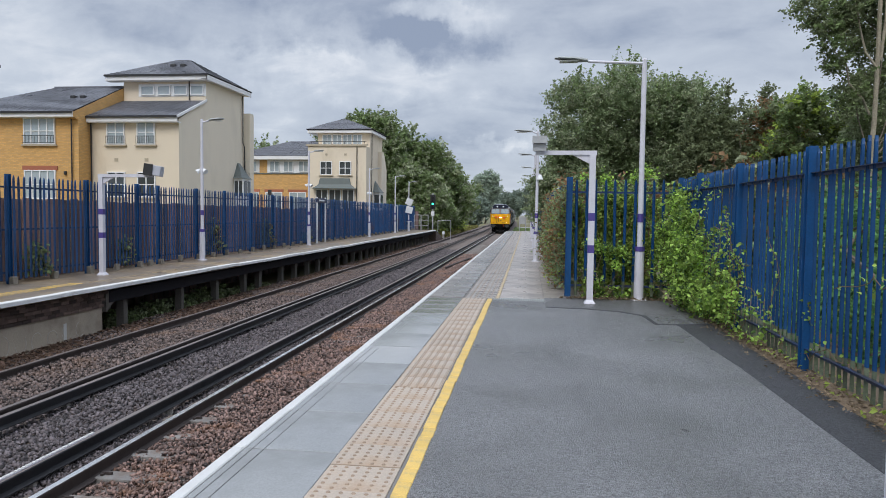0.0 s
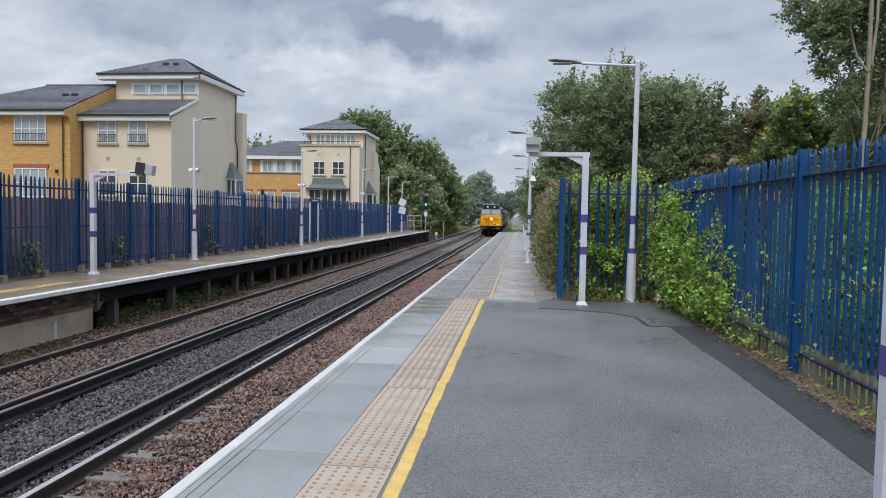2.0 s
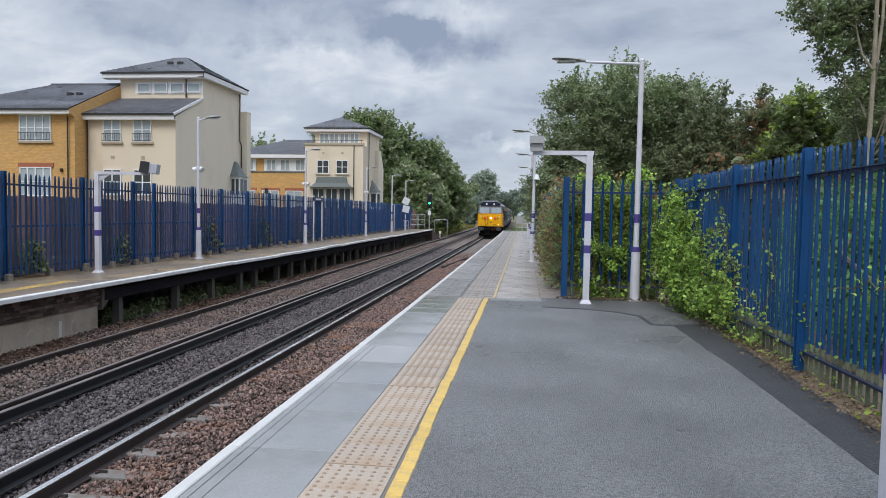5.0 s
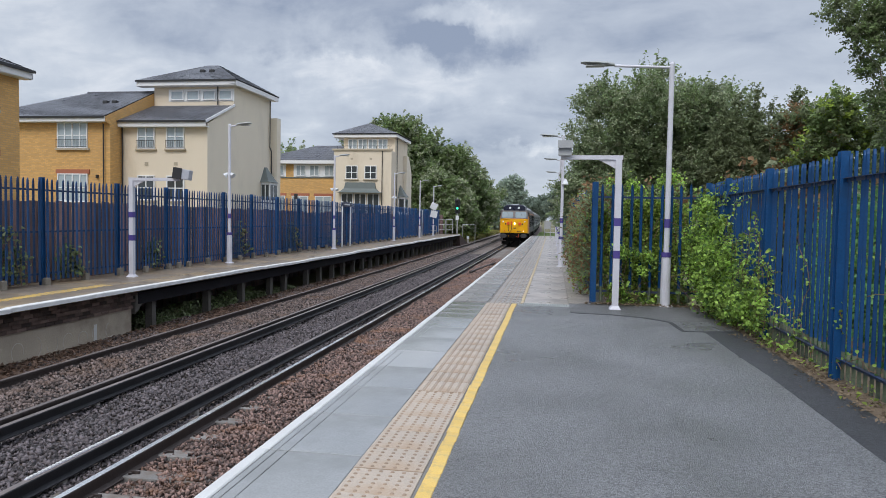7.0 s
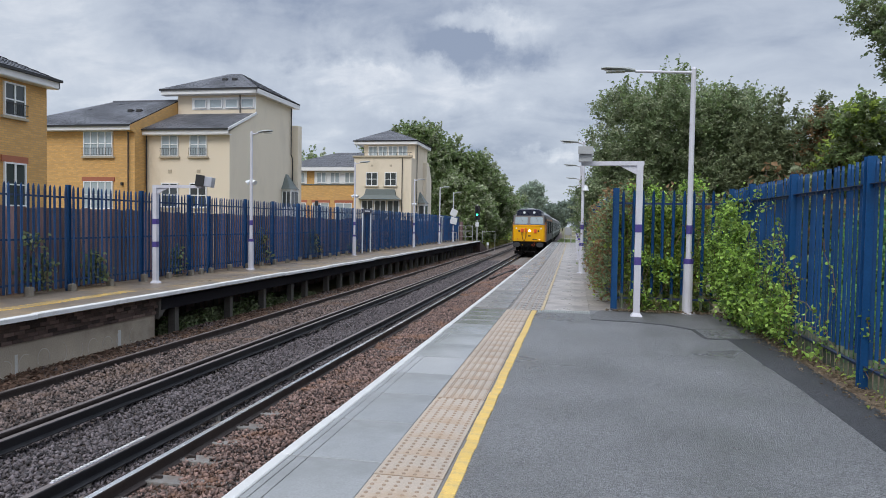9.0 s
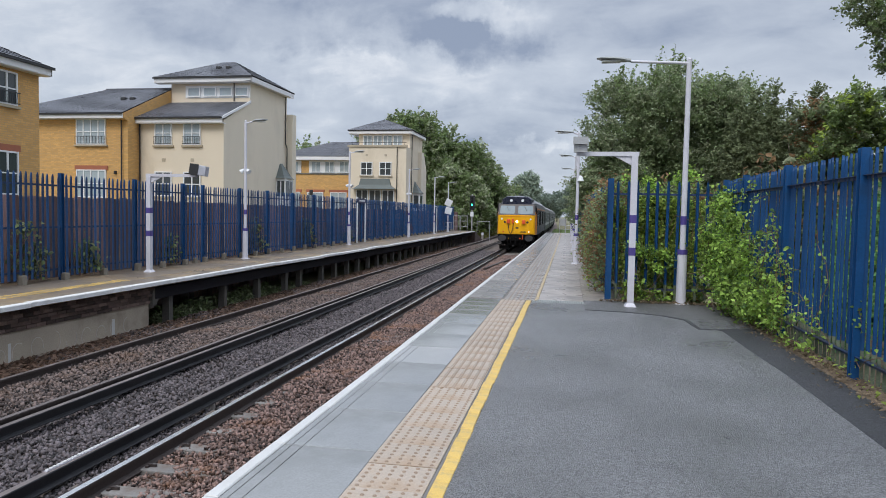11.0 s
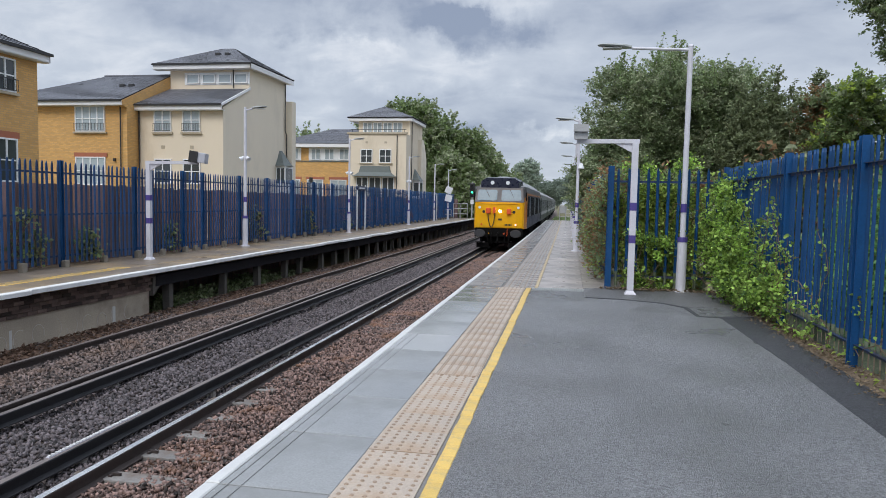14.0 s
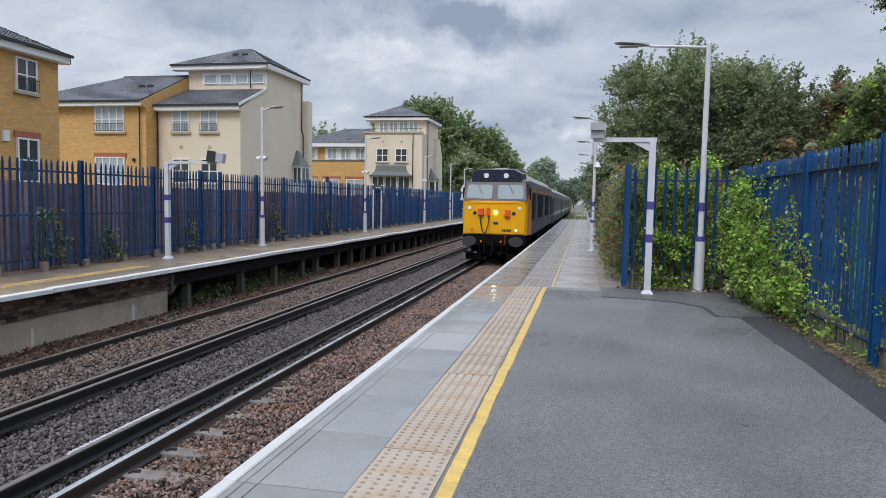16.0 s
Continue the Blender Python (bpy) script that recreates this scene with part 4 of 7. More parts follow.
for (z, o), (z2, o2) in zip(((3.5, 1.0), (3.62, 0.86), (3.85, 0.72)), ((3.62, 0.86), (3.85, 0.72), (4.35, 0.66))):
    lo = [bm.verts.new((-15.8 + x * o, Y2 + y * (o - 0.55), z)) for x, y in ((-1.85, 0), (-1.85, -1.4), (1.85, -1.4), (1.85, 0))]
    hi = [bm.verts.new((-15.8 + x * o2, Y2 + y * (o2 - 0.55), z2)) for x, y in ((-1.85, 0), (-1.85, -1.4), (1.85, -1.4), (1.85, 0))]
    for i in range(3):
        bm.faces.new((lo[i], lo[i + 1], hi[i + 1], hi[i]))
bm.faces.new(hi)
part("canopy", bm, LEAD, h2)
for x in (-16.9, -15.8, -14.7):
    window(h2, x, 1.5, 1.0, 1.95, Y2 - 0.05, sill=False, cols=2, rows=1, glass=PANE_DARK)
downpipe(h2, XB - 0.75, Y2 - 0.1, 2.5, 6.9, 0)
downpipe(h2, XB + 0.1, Y2 + 1.6, 2.5, 8.2)
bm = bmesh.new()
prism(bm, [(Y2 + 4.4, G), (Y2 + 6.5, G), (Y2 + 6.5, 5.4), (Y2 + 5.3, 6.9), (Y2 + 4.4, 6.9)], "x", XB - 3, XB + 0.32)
part("rear_block", bm, RENDER_SIDE, h2)
bm = bmesh.new()
for (z, o), (z2, o2) in zip(((3.3, 0.8), (3.5, 0.6)), ((3.5, 0.6), (4.3, 0.05))):
    lo = [bm.verts.new((XB + x * o, Y2 + 3.2 + y * o, z)) for x, y in ((0, -1), (0.8, -1), (1, 0), (0.8, 1), (0, 1))]
    hi = [bm.verts.new((XB + x * o2, Y2 + 3.2 + y * o2, z2)) for x, y in ((0, -1), (0.8, -1), (1, 0), (0.8, 1), (0, 1))]
    for i in range(4):
        bm.faces.new((lo[i], lo[i + 1], hi[i + 1], hi[i]))
part("bay_roof", bm, LEAD, h2)
part("bay", boxes((XB, XB + 0.6, Y2 + 2.6, Y2 + 3.8, 1.6, 3.3)), UPVC, h2)
part("bay_pane", boxes((XB + 0.1, XB + 0.5, Y2 + 2.585, Y2 + 2.6, 2.0, 3.1), (XB + 0.6, XB + 0.615, Y2 + 2.75, Y2 + 3.65, 2.0, 3.1)), PANE_DARK, h2)

w2 = thing("house", "yellow brick terrace with a band of white upper windows", "house")
part("wall", boxes((XA - 7.0, XA - 0.02, Y2 + 1.0, Y2 + 9, G, 4.75)), BRICK_YELLOW, w2)
part("upper_wall", boxes((XA - 7.0, XA - 0.02, Y2 + 1.15, Y2 + 9, 4.75, 6.1)), BRICK_YELLOW, w2)
part("fascia", boxes((XA - 7.3, XA - 0.02, Y2 + 0.6, Y2 + 0.66, 5.92, 6.2), (XA - 7.3, XA - 0.02, Y2 + 0.66, Y2 + 1.2, 5.9, 5.94)), FASCIA, w2)
slate_face("slate_covering", ((XA - 7.3, Y2 + 0.6, 6.2), (XA, Y2 + 0.6, 6.2), (XA, Y2 + 5, 7.85), (XA - 3.1, Y2 + 5, 7.85)), w2)
slate_face("slate_covering", ((XA - 7.3, Y2 + 9.2, 6.2), (XA - 7.3, Y2 + 0.6, 6.2), (XA - 3.1, Y2 + 5, 7.85), (XA - 3.2, Y2 + 5, 7.85)), w2)
part("window_surround", boxes((XA - 3.9, XA - 0.1, Y2 + 1.1, Y2 + 1.15, 4.83, 5.88), (XA - 7.0, XA - 4.6, Y2 + 1.1, Y2 + 1.15, 4.83, 5.88)), UPVC, w2)
for x in (-0.75, -2.05, -3.25, -5.2, -6.4):
    window(w2, XA + x, 4.9, 0.85, 0.92, Y2 + 1.07, sill=False, cols=2, rows=1)
for k in range(3):
    window(w2, -19.3 - k * 2.05, 1.6, 1.45, 1.62, Y2 + 0.98, sill=False, lintel=True, cols=2, rows=1)
part("drip_course", boxes((XA - 7.0, XA - 0.02, Y2 + 0.95, Y2 + 1.15, 4.72, 4.8)), LEAD, w2)
# ---------- ballast stones and sleepers ----------
def stones(name, material, count, x0, x1, y0, y1, size, label, z=-1.062, rng=0, far=1.5):
    """Crushed stone: squashed random octahedra, thicker near the camera."""
    r = np.random.default_rng(rng)
    yy = y0 + (y1 - y0) * r.random(count) ** far
    xx = x0 + (x1 - x0) * r.random(count)
    xx += np.where(yy > 0, -5e-5 * yy * yy, 0)
    s = size * (0.55 + 0.75 * r.random(count)) * (1 + 0.012 * yy)
    base = np.array([(1, 0, 0), (0, 1, 0), (-1, 0, 0), (0, -1, 0), (0, 0, 1), (0, 0, -1)], float)
    v = base[None] * (0.55 + 0.75 * r.random((count, 6, 1))) + r.normal(0, 0.16, (count, 6, 3))
    v[:, :, 2] *= 0.62
    q = r.normal(size=(count, 4)); q /= np.linalg.norm(q, axis=1)[:, None]
    w, x, y_, z_ = q.T
    R = np.stack([np.stack([1 - 2 * (y_ ** 2 + z_ ** 2), 2 * (x * y_ - z_ * w), 2 * (x * z_ + y_ * w)], -1),
                  np.stack([2 * (x * y_ + z_ * w), 1 - 2 * (x ** 2 + z_ ** 2), 2 * (y_ * z_ - x * w)], -1),
                  np.stack([2 * (x * z_ - y_ * w), 2 * (y_ * z_ + x * w), 1 - 2 * (x ** 2 + y_ ** 2)], -1)], -2)
    v = np.einsum("kij,knj->kni", R, v) * s[:, None, None]
    hump = 0.02 * np.sin(xx * 3.1 + yy * 0.7) + 0.015 * np.sin(yy * 2.3 - xx)
    v += np.stack([xx, yy, z + hump + 0.02 * r.random(count)], -1)[:, None]
    f = np.array([(0, 1, 4), (1, 2, 4), (2, 3, 4), (3, 0, 4), (1, 0, 5), (2, 1, 5), (3, 2, 5), (0, 3, 5)])
    faces = (f[None] + 6 * np.arange(count)[:, None, None]).reshape(-1, 3)
    return fast_mesh(name, v.reshape(-1, 3), faces, material, label, "ballast")


def fast_mesh(name, verts, faces, material, label="", category="", parent=None):
    me = bpy.data.meshes.new(name)
    k = faces.shape[1]
    me.vertices.add(len(verts)); me.vertices.foreach_set("co", np.ascontiguousarray(verts, dtype=np.float32).ravel())
    me.loops.add(faces.size); me.loops.foreach_set("vertex_index", np.ascontiguousarray(faces, dtype=np.int32).ravel())
    me.polygons.add(len(faces)); me.polygons.foreach_set("loop_start", np.arange(0, faces.size, k, dtype=np.int32))
    me.update(calc_edges=True)
    me.materials.append(material)
    ob = new(name, me)
    ob.parent = parent
    tagged(ob, label, category, kind="stuff")
    return ob


stones("ballast", STONE_RED, 52000, -4.17, -2.0, 2.5, 45, 0.027, "loose reddish brown crushed ballast stones", rng=1)
stones("ballast", STONE_GREY, 44000, -6.44, -4.72, 2.5, 50, 0.030, "loose dark grey crushed ballast stones", rng=2)
stones("ballast", STONE_GREY, 13000, -4.66, -4.33, 2.5, 40, 0.024, "dark ballast stones beside the conductor rail", rng=5, z=-1.055)
stones("ballast", STONE_BROWN, 46000, -9.15, -6.6, 5.5, 60, 0.030, "brown crushed ballast stones of the far track", rng=3)

stones("ballast", STONE_RED, 11000, -3.86, -2.1, 2.5, 12.5, 0.028, "reddish ballast stones heaped over the sleepers", z=-1.03, rng=8, far=1.2)
stones("ballast", STONE_RED, 12000, -4.17, -2.0, -6, 2.6, 0.028, "reddish brown ballast stones of the near platform end", rng=21, far=1.0)
stones("ballast", STONE_GREY, 10000, -6.44, -4.4, -6, 2.6, 0.031, "dark grey ballast stones of the near platform end", rng=22, far=1.0)
stones("ballast", STONE_BROWN, 12000, -9.1, -6.6, -6, 5.6, 0.031, "brown ballast stones of the far track end", rng=23, far=1.0)

SLEEPER = mesh("railway_sleeper", boxes((-1.07, 1.07, -0.105, 0.105, -0.2, 0.0), bevel=0.015), SLEEPER_GREY)
CLIP = mesh("rail_clip", boxes((-0.05, 0.05, -0.012, 0.012, 0.0, 0.03), (-0.05, -0.02, -0.05, 0.05, 0.0, 0.022), bevel=0.004), RAIL)
for xc, y0, n in ((-3.4975, -5.01, 104), (-7.27, -5.08, 96)):
    for k in range(n):
        y = y0 + 0.63 * k
        ob = new("railway_sleeper", SLEEPER)
        ob.matrix_world = pose(xc + bend(y), y + random.uniform(-0.02, 0.02), (-1.040 if xc > -5 else -1.085) - random.uniform(0, 0.012) - 0.03 * (y > 9.5), 0, 0, random.uniform(-0.6, 0.6))
        tagged(ob, "concrete sleeper half buried in ballast", "sleeper", "sleepers")
        if y < 26:
            for s in (-1, 1):
                for o in (-0.12, 0.12):
                    piece("rail_clip", CLIP, ob, pose(s * 0.7525 + o, 0, 0.0, 0, 0, 0 if o > 0 else 180))
POT = bmesh.new()
tube(POT, (0, 0, -0.14), (0, 0, 0.0), 0.07, 0.05, seg=10)
POT = mesh("insulator", POT, CONCRETE)
for x in (NEAR_L - 0.41, FAR_R + 0.41):
    for k in range(18):
        y = 3.4 + 2.52 * k
        ob = new("insulator", POT)
        ob.matrix_world = pose(x + bend(y), y, RAIL_Z - 0.07)
        tagged(ob, "pale ceramic insulator pot under the conductor rail", "insulator", "insulators")

# ---------- plants ----------
def leaf_material(name, color, each=0.3, rough=0.7):
    m = mat(name, color, rough, 0.45, 0.9, 3.5, 0.0, each=each, island=True, spec=0.2)
    b = m.node_tree.nodes["Principled BSDF"]
    n, l = m.node_tree.nodes, m.node_tree.links
    tr = n.new("ShaderNodeBsdfTranslucent"); mx = n.new("ShaderNodeMixShader"); mx.inputs[0].default_value = 0.45
    l.new(b.inputs["Base Color"].links[0].from_socket, tr.inputs["Color"])
    l.new(b.outputs[0], mx.inputs[1]); l.new(tr.outputs[0], mx.inputs[2])
    l.new(mx.outputs[0], n["Material Output"].inputs["Surface"])
    return m


LEAF_DARK = leaf_material("dark_tree_leaf", (0.215, 0.25, 0.14))
LEAF_MID = leaf_material("tree_leaf", (0.215, 0.285, 0.125))
LEAF_OLIVE = leaf_material("olive_willow_leaf", (0.245, 0.31, 0.165), 0.25)
LEAF_LIME = leaf_material("lime_leaf", (0.32, 0.41, 0.09))
LEAF_IVY = leaf_material("creeper_leaf", (0.345, 0.505, 0.115), 0.65)
LEAF_BUSH = leaf_material("green_bush_leaf", (0.15, 0.31, 0.12), 0.4)
# darker leaves mixed in to stand for shade in the creepers' gaps
LEAF_SHADE = leaf_material("gap_shade_leaf", (0.14, 0.235, 0.075), 0.5)
LEAF_BROWN = leaf_material("russet_leaf", (0.27, 0.17, 0.09))
LEAF_SILVER = leaf_material("silvery_willow_leaf", (0.35, 0.39, 0.25), 0.3)
# distance haze is put into these two paler leaf colours
LEAF_FAR = leaf_material("haze_paled_leaf", (0.40, 0.47, 0.38), 0.2)
LEAF_HAZE = leaf_material("hazed_dark_leaf", (0.28, 0.34, 0.28), 0.2)
LEAF_LITTER = leaf_material("brown_leaf_litter", (0.20, 0.13, 0.095), 0.6, 0.8)
LEAF_DEAD = leaf_material("dead_leaf", (0.22, 0.17, 0.115), 0.5, 0.8)
PALE_BARK = mat("pale_tree_bark", (0.27, 0.24, 0.18), 0.85, 0.3, 6, 40, 0.5)
BARK = mat("tree_bark", (0.15, 0.125, 0.095), 0.85, 0.3, 4, 40, 0.6)
STEM = mat("creeper_stem", (0.16, 0.10, 0.06), 0.8, 0.2)


def leaves(name, centres, size, material, label="", category="", parent=None, rng=0, up=0.5, long=1.5, oval=False):
    """Folded pointed leaves at the given centres, one mesh."""
    r = np.random.default_rng(rng)
    n = len(centres)
    nrm = r.normal(size=(n, 3)); nrm[:, 2] = np.abs(nrm[:, 2]) + up
    nrm /= np.linalg.norm(nrm, axis=1)[:, None]
    t = np.cross(nrm, r.normal(size=(n, 3))); t /= np.linalg.norm(t, axis=1)[:, None] + 1e-9
    b = np.cross(nrm, t)
    s = (size * (0.6 + 0.8 * r.random(n)))[:, None]
    v = np.stack([centres - t * s * long * 0.5, centres + b * s * 0.5 + nrm * s * 0.14, centres + t * s * long * 0.5 - nrm * s * 0.2, centres - b * s * 0.5 + nrm * s * 0.14], 1)
    if oval:
        e = (t * 0.3 * s * long, b * s * 0.36 + nrm * s * 0.1, b * s * 0.46 + nrm * s * 0.14)
        v = np.stack([centres - t * s * long * 0.5, centres + e[2] - e[0] * 0.6, centres + e[1] + e[0] * 0.6, centres + t * s * long * 0.5 - nrm * s * 0.22,
                      centres - b * s * 0.36 + nrm * s * 0.1 + e[0] * 0.6, centres - b * s * 0.46 + nrm * s * 0.14 - e[0] * 0.6], 1)
        k = 6 * np.arange(n)[:, None]
        faces = np.concatenate([k + np.array([f]) for f in ([0, 3, 2], [0, 2, 1], [0, 5, 4], [0, 4, 3])], 1).reshape(-1, 3)
        return fast_mesh(name, v.reshape(-1, 3), faces, material, label, category, parent)
    k = 4 * np.arange(n)[:, None]
    faces = np.concatenate([k + np.array([[0, 2, 1]]), k + np.array([[0, 3, 2]])], 1).reshape(-1, 3)
    return fast_mesh(name, v.reshape(-1, 3), faces, material, label, category, parent)


def crown_points(blobs, n, clump, rng, shell=0.55):
    """Clumped points in the outer part of a set of ellipsoids (x, y, z, rx, ry, rz)."""
    r = np.random.default_rng(rng)
    B = np.array(blobs, float)
    vol = B[:, 3] * B[:, 4] * B[:, 5]
    per = 26
    m = max(1, n // per)
    pick = r.choice(len(B), m, p=vol / vol.sum())
    d = r.normal(size=(m, 3)); d /= np.linalg.norm(d, axis=1)[:, None]
    rad = shell + (1 - shell) * r.random(m) ** 0.6
    rad *= 1 + np.clip(0.09 * r.normal(size=m), -0.25, 0.08)
    c = B[pick, :3] + d * rad[:, None] * B[pick, 3:]
    p = np.repeat(c, per, 0) + r.normal(size=(m * per, 3)) * clump * (0.35 + 0.8 * r.random((m * per, 1)))
    return p, c


def lumps(blobs, rng, per=8, inner=0.72):
    """Breaks each ellipsoid of a crown into smaller uneven ones over its surface, with a core left inside."""
    r = np.random.default_rng(rng)
    out = []
    for x, y, z, a_, b_, c_ in blobs:
        out.append((x, y, z, a_ * inner, b_ * inner, c_ * inner))
        for k in range(per):
            d = r.normal(size=3); d /= np.linalg.norm(d)
            d[1] = -abs(d[1]) * 0.8
            f = r.uniform(0.24, 0.46)
            u = r.uniform(0.62, 0.86)
            out.append((x + d[0] * a_ * u, y + d[1] * b_ * u, z + d[2] * c_ * u, a_ * f, b_ * f, c_ * f * r.uniform(0.7, 1.1)))
    return out


def sprays(blobs, count, per, reach, rng, rise=0.7, droop=0.25):
    """Leafy shoots that grow out of a crown's surface: points along each, and its stem's two ends."""
    r = np.random.default_rng(rng)
    B = np.array(blobs, float)
    area = (B[:, 3] * B[:, 5]) ** 0.8
    pick = r.choice(len(B), count, p=area / area.sum())
    d = r.normal(size=(count, 3)); d[:, 2] = np.abs(d[:, 2]) * 0.9 - 0.15
    d /= np.linalg.norm(d, axis=1)[:, None]
    root = B[pick, :3] + d * B[pick, 3:] * r.uniform(0.72, 1.0, (count, 1))
    way = d + np.array([0, 0, rise]) + 0.35 * r.normal(size=(count, 3))
    way /= np.linalg.norm(way, axis=1)[:, None]
    long_ = reach * r.uniform(0.45, 1.25, (count, 1, 1))
    u = r.random((count, per, 1))
    p = root[:, None] + way[:, None] * u * long_ + np.array([0, 0, -droop]) * u ** 2 * long_ + r.normal(size=(count, per, 3)) * reach * 0.085
    return p.reshape(-1, 3), root, root + way * long_[:, 0] * 0.8


def limb(bm, p, q, r0, r1, rng, bend_by=0.08):
    p, q = Vector(p), Vector(q)
    pts = [p.lerp(q, k / 4) + Vector(rng.normal(size=3)) * (q - p).length * bend_by * (0 < k < 4) for k in range(5)]
    for k in range(4):
        tube(bm, pts[k], pts[k + 1], r0 + (r1 - r0) * k / 4, r0 + (r1 - r0) * (k + 1) / 4, seg=8, caps=False)


def tree(name, label, at, blobs, n, size, material, clump=0.4, rng=0, trunk=0.2, shell=0.5, second=None, limbs=14, category="tree", twigs=0, lump=0, spray=None):
    ob = thing(name, label, category, at)
    r = np.random.default_rng(rng + 100)
    if lump:
        blobs = lumps(blobs, rng, lump)
    p, c = crown_points(blobs, n, clump, rng, shell)
    top = max(b[2] for b in blobs)
    low = min(b[2] - b[5] for b in blobs)
    bm = bmesh.new()
    cx_, cy_ = np.mean([b[0] for b in blobs]), np.mean([b[1] for b in blobs])
    fork = Vector((cx_ * 0.3, cy_ * 0.3, max(low + 0.3, top * 0.35)))
    limb(bm, (0, 0, -0.2), fork, trunk, trunk * 0.75, r, 0.03)
    part("trunk", bm, BARK, ob)
    bm = bmesh.new()
    for k in range(limbs):
        q = c[r.integers(len(c))]
        limb(bm, fork, q, trunk * 0.45, 0.015, r, 0.06)
    part("limbs", bm, BARK, ob).name = "branch"
    ob_leaf = leaves("crown", p, size, material, parent=ob, rng=rng)
    if second:
        k = int(len(c) * second[1])
        pick = c[r.choice(len(c), k, replace=False)]
        pp = np.repeat(pick, 18, 0) + r.normal(size=(k * 18, 3)) * clump * 0.7
        leaves("crown_light", pp, size, second[0], parent=ob, rng=rng + 7)
    if spray:
        count, per, reach, leaf, mats = spray
        for k, m in enumerate(mats):
            q, _, _ = sprays(blobs, count // len(mats), per, reach, rng + 40 + k)
            leaves("spray", q, leaf, m, parent=ob, rng=rng + 50 + k, up=0.3, long=1.7)
    if twigs:
        # upright shoots that break the outline
        tips = c[np.argsort(-c[:, 2] + 0.9 * r.normal(size=len(c)))[: twigs]]
        pts = []
        bm = bmesh.new()
        for t_ in tips:
            h = r.uniform(0.35, 1.0)
            lean = r.normal(size=2) * 0.26
            tube(bm, t_, t_ + np.array([lean[0], lean[1], h]), 0.008, 0.004, seg=4, caps=False)
            for j in range(15):
                u = j / 14
                pts.append(t_ + np.array([lean[0] * u, lean[1] * u, h * u]) + r.normal(size=3) * 0.05 * (1.3 - 0.6 * u))
        part("twig", bm, BARK, ob)["kind"] = "stuff"
        leaves("shoot", np.array(pts), size * 1.25, second[0] if second else material, parent=ob, rng=rng + 9, up=0.1, long=1.8)
    return ob


GZ = -1.2
# behind the narrow platform
tree("tree", "broad olive-green willow tree with feathery shoots", (4.0, 29.5, GZ), [(-1.9, 0, 6.4, 1.5, 2.0, 1.9), (-2.6, 0, 7.6, 0.75, 0.9, 0.85), (-2.8, 0, 3.6, 1.1, 1.8, 2.2), (-2.1, 0, 3.6, 1.5, 2.0, 2.4), (-0.4, 0, 6.7, 1.7, 2.2, 2.3), (1.4, 0.3, 6.6, 1.9, 2.2, 2.3), (3.2, 0.3, 5.8, 1.8, 2.0, 2.2), (0.5, 0, 3.2, 3.0, 2.2, 2.8), (3.4, 0, 3.0, 2.8, 2.2, 2.6), (6.2, 0, 2.9, 2.4, 2.2, 2.4)],
     130000, 0.07, LEAF_OLIVE, 0.17, 11, 0.25, 0.6, (LEAF_MID, 0.2), 26, twigs=150, lump=11, spray=(9000, 16, 0.62, 0.062, (LEAF_OLIVE, LEAF_SILVER)))
for x, top, w in ((6.5, 6.35, 0.8), (7.1, 6.7, 0.75), (7.65, 6.45, 0.8), (5.9, 6.2, 0.9), (8.55, 6.6, 0.6), (9.2, 6.2, 0.7)):
    tree("tree", "dark green conifer behind the bushes", (x, 27.0, GZ), [(0, 0, top * 0.45, w, w, top * 0.45), (0, 0, top * 0.75, w * 0.6, w * 0.6, top * 0.25), (0, 0, top * 0.98, w * 0.28, w * 0.3, top * 0.14), (0.05, 0, top * 1.1, w * 0.12, w * 0.12, top * 0.06)], 7000, 0.07, LEAF_DARK, 0.09, 200 + int(x * 10), 0.1, 0.5, None, 8, lump=6, spray=(500, 14, 0.42, 0.065, (LEAF_DARK,)))
tree("tree", "brown-tipped dying conifer behind the fence", (8.35, 25.5, GZ), [(0, 0, 4.6, 1.0, 0.9, 2.0), (-0.5, 0, 5.8, 0.7, 0.6, 0.8), (0.5, 0, 5.5, 0.8, 0.7, 0.9)], 9000, 0.07, LEAF_DARK, 0.1, 231, 0.12, 0.5, None, 20, lump=8, spray=(700, 14, 0.45, 0.065, (LEAF_BROWN, LEAF_DARK)))
tree("tree", "lime-green young tree behind the fence", (10.2, 24, GZ), [(-1.3, 0, 5.4, 1.3, 1.2, 1.5), (0.6, 0, 5.7, 1.3, 1.3, 1.5), (2.4, 0, 5.1, 1.5, 1.3, 1.5), (0.2, 0, 3.2, 2.2, 1.4, 1.7), (3.2, 0, 3.2, 2.0, 1.4, 1.8)], 22000, 0.085, LEAF_MID, 0.14, 13, 0.16, 0.5, None, 18, lump=9, spray=(2000, 16, 0.5, 0.08, (LEAF_MID, LEAF_LIME, LEAF_DARK)))
tree("tree", "dense dark green tree behind the fence", (7.9, 17.5, GZ), [(0.3, 0, 4.4, 1.1, 1.2, 1.5), (1.6, 0, 5.6, 1.3, 1.3, 1.7), (1.5, 0, 3.4, 1.8, 1.4, 1.9), (3.4, 0.3, 5.6, 1.5, 1.4, 2.2), (3.6, 0, 3.2, 1.8, 1.4, 2.0)], 30000, 0.085, LEAF_DARK, 0.13, 241, 0.14, 0.5, None, 22, lump=9, spray=(1700, 16, 0.42, 0.08, (LEAF_DARK, LEAF_DARK, LEAF_MID)))
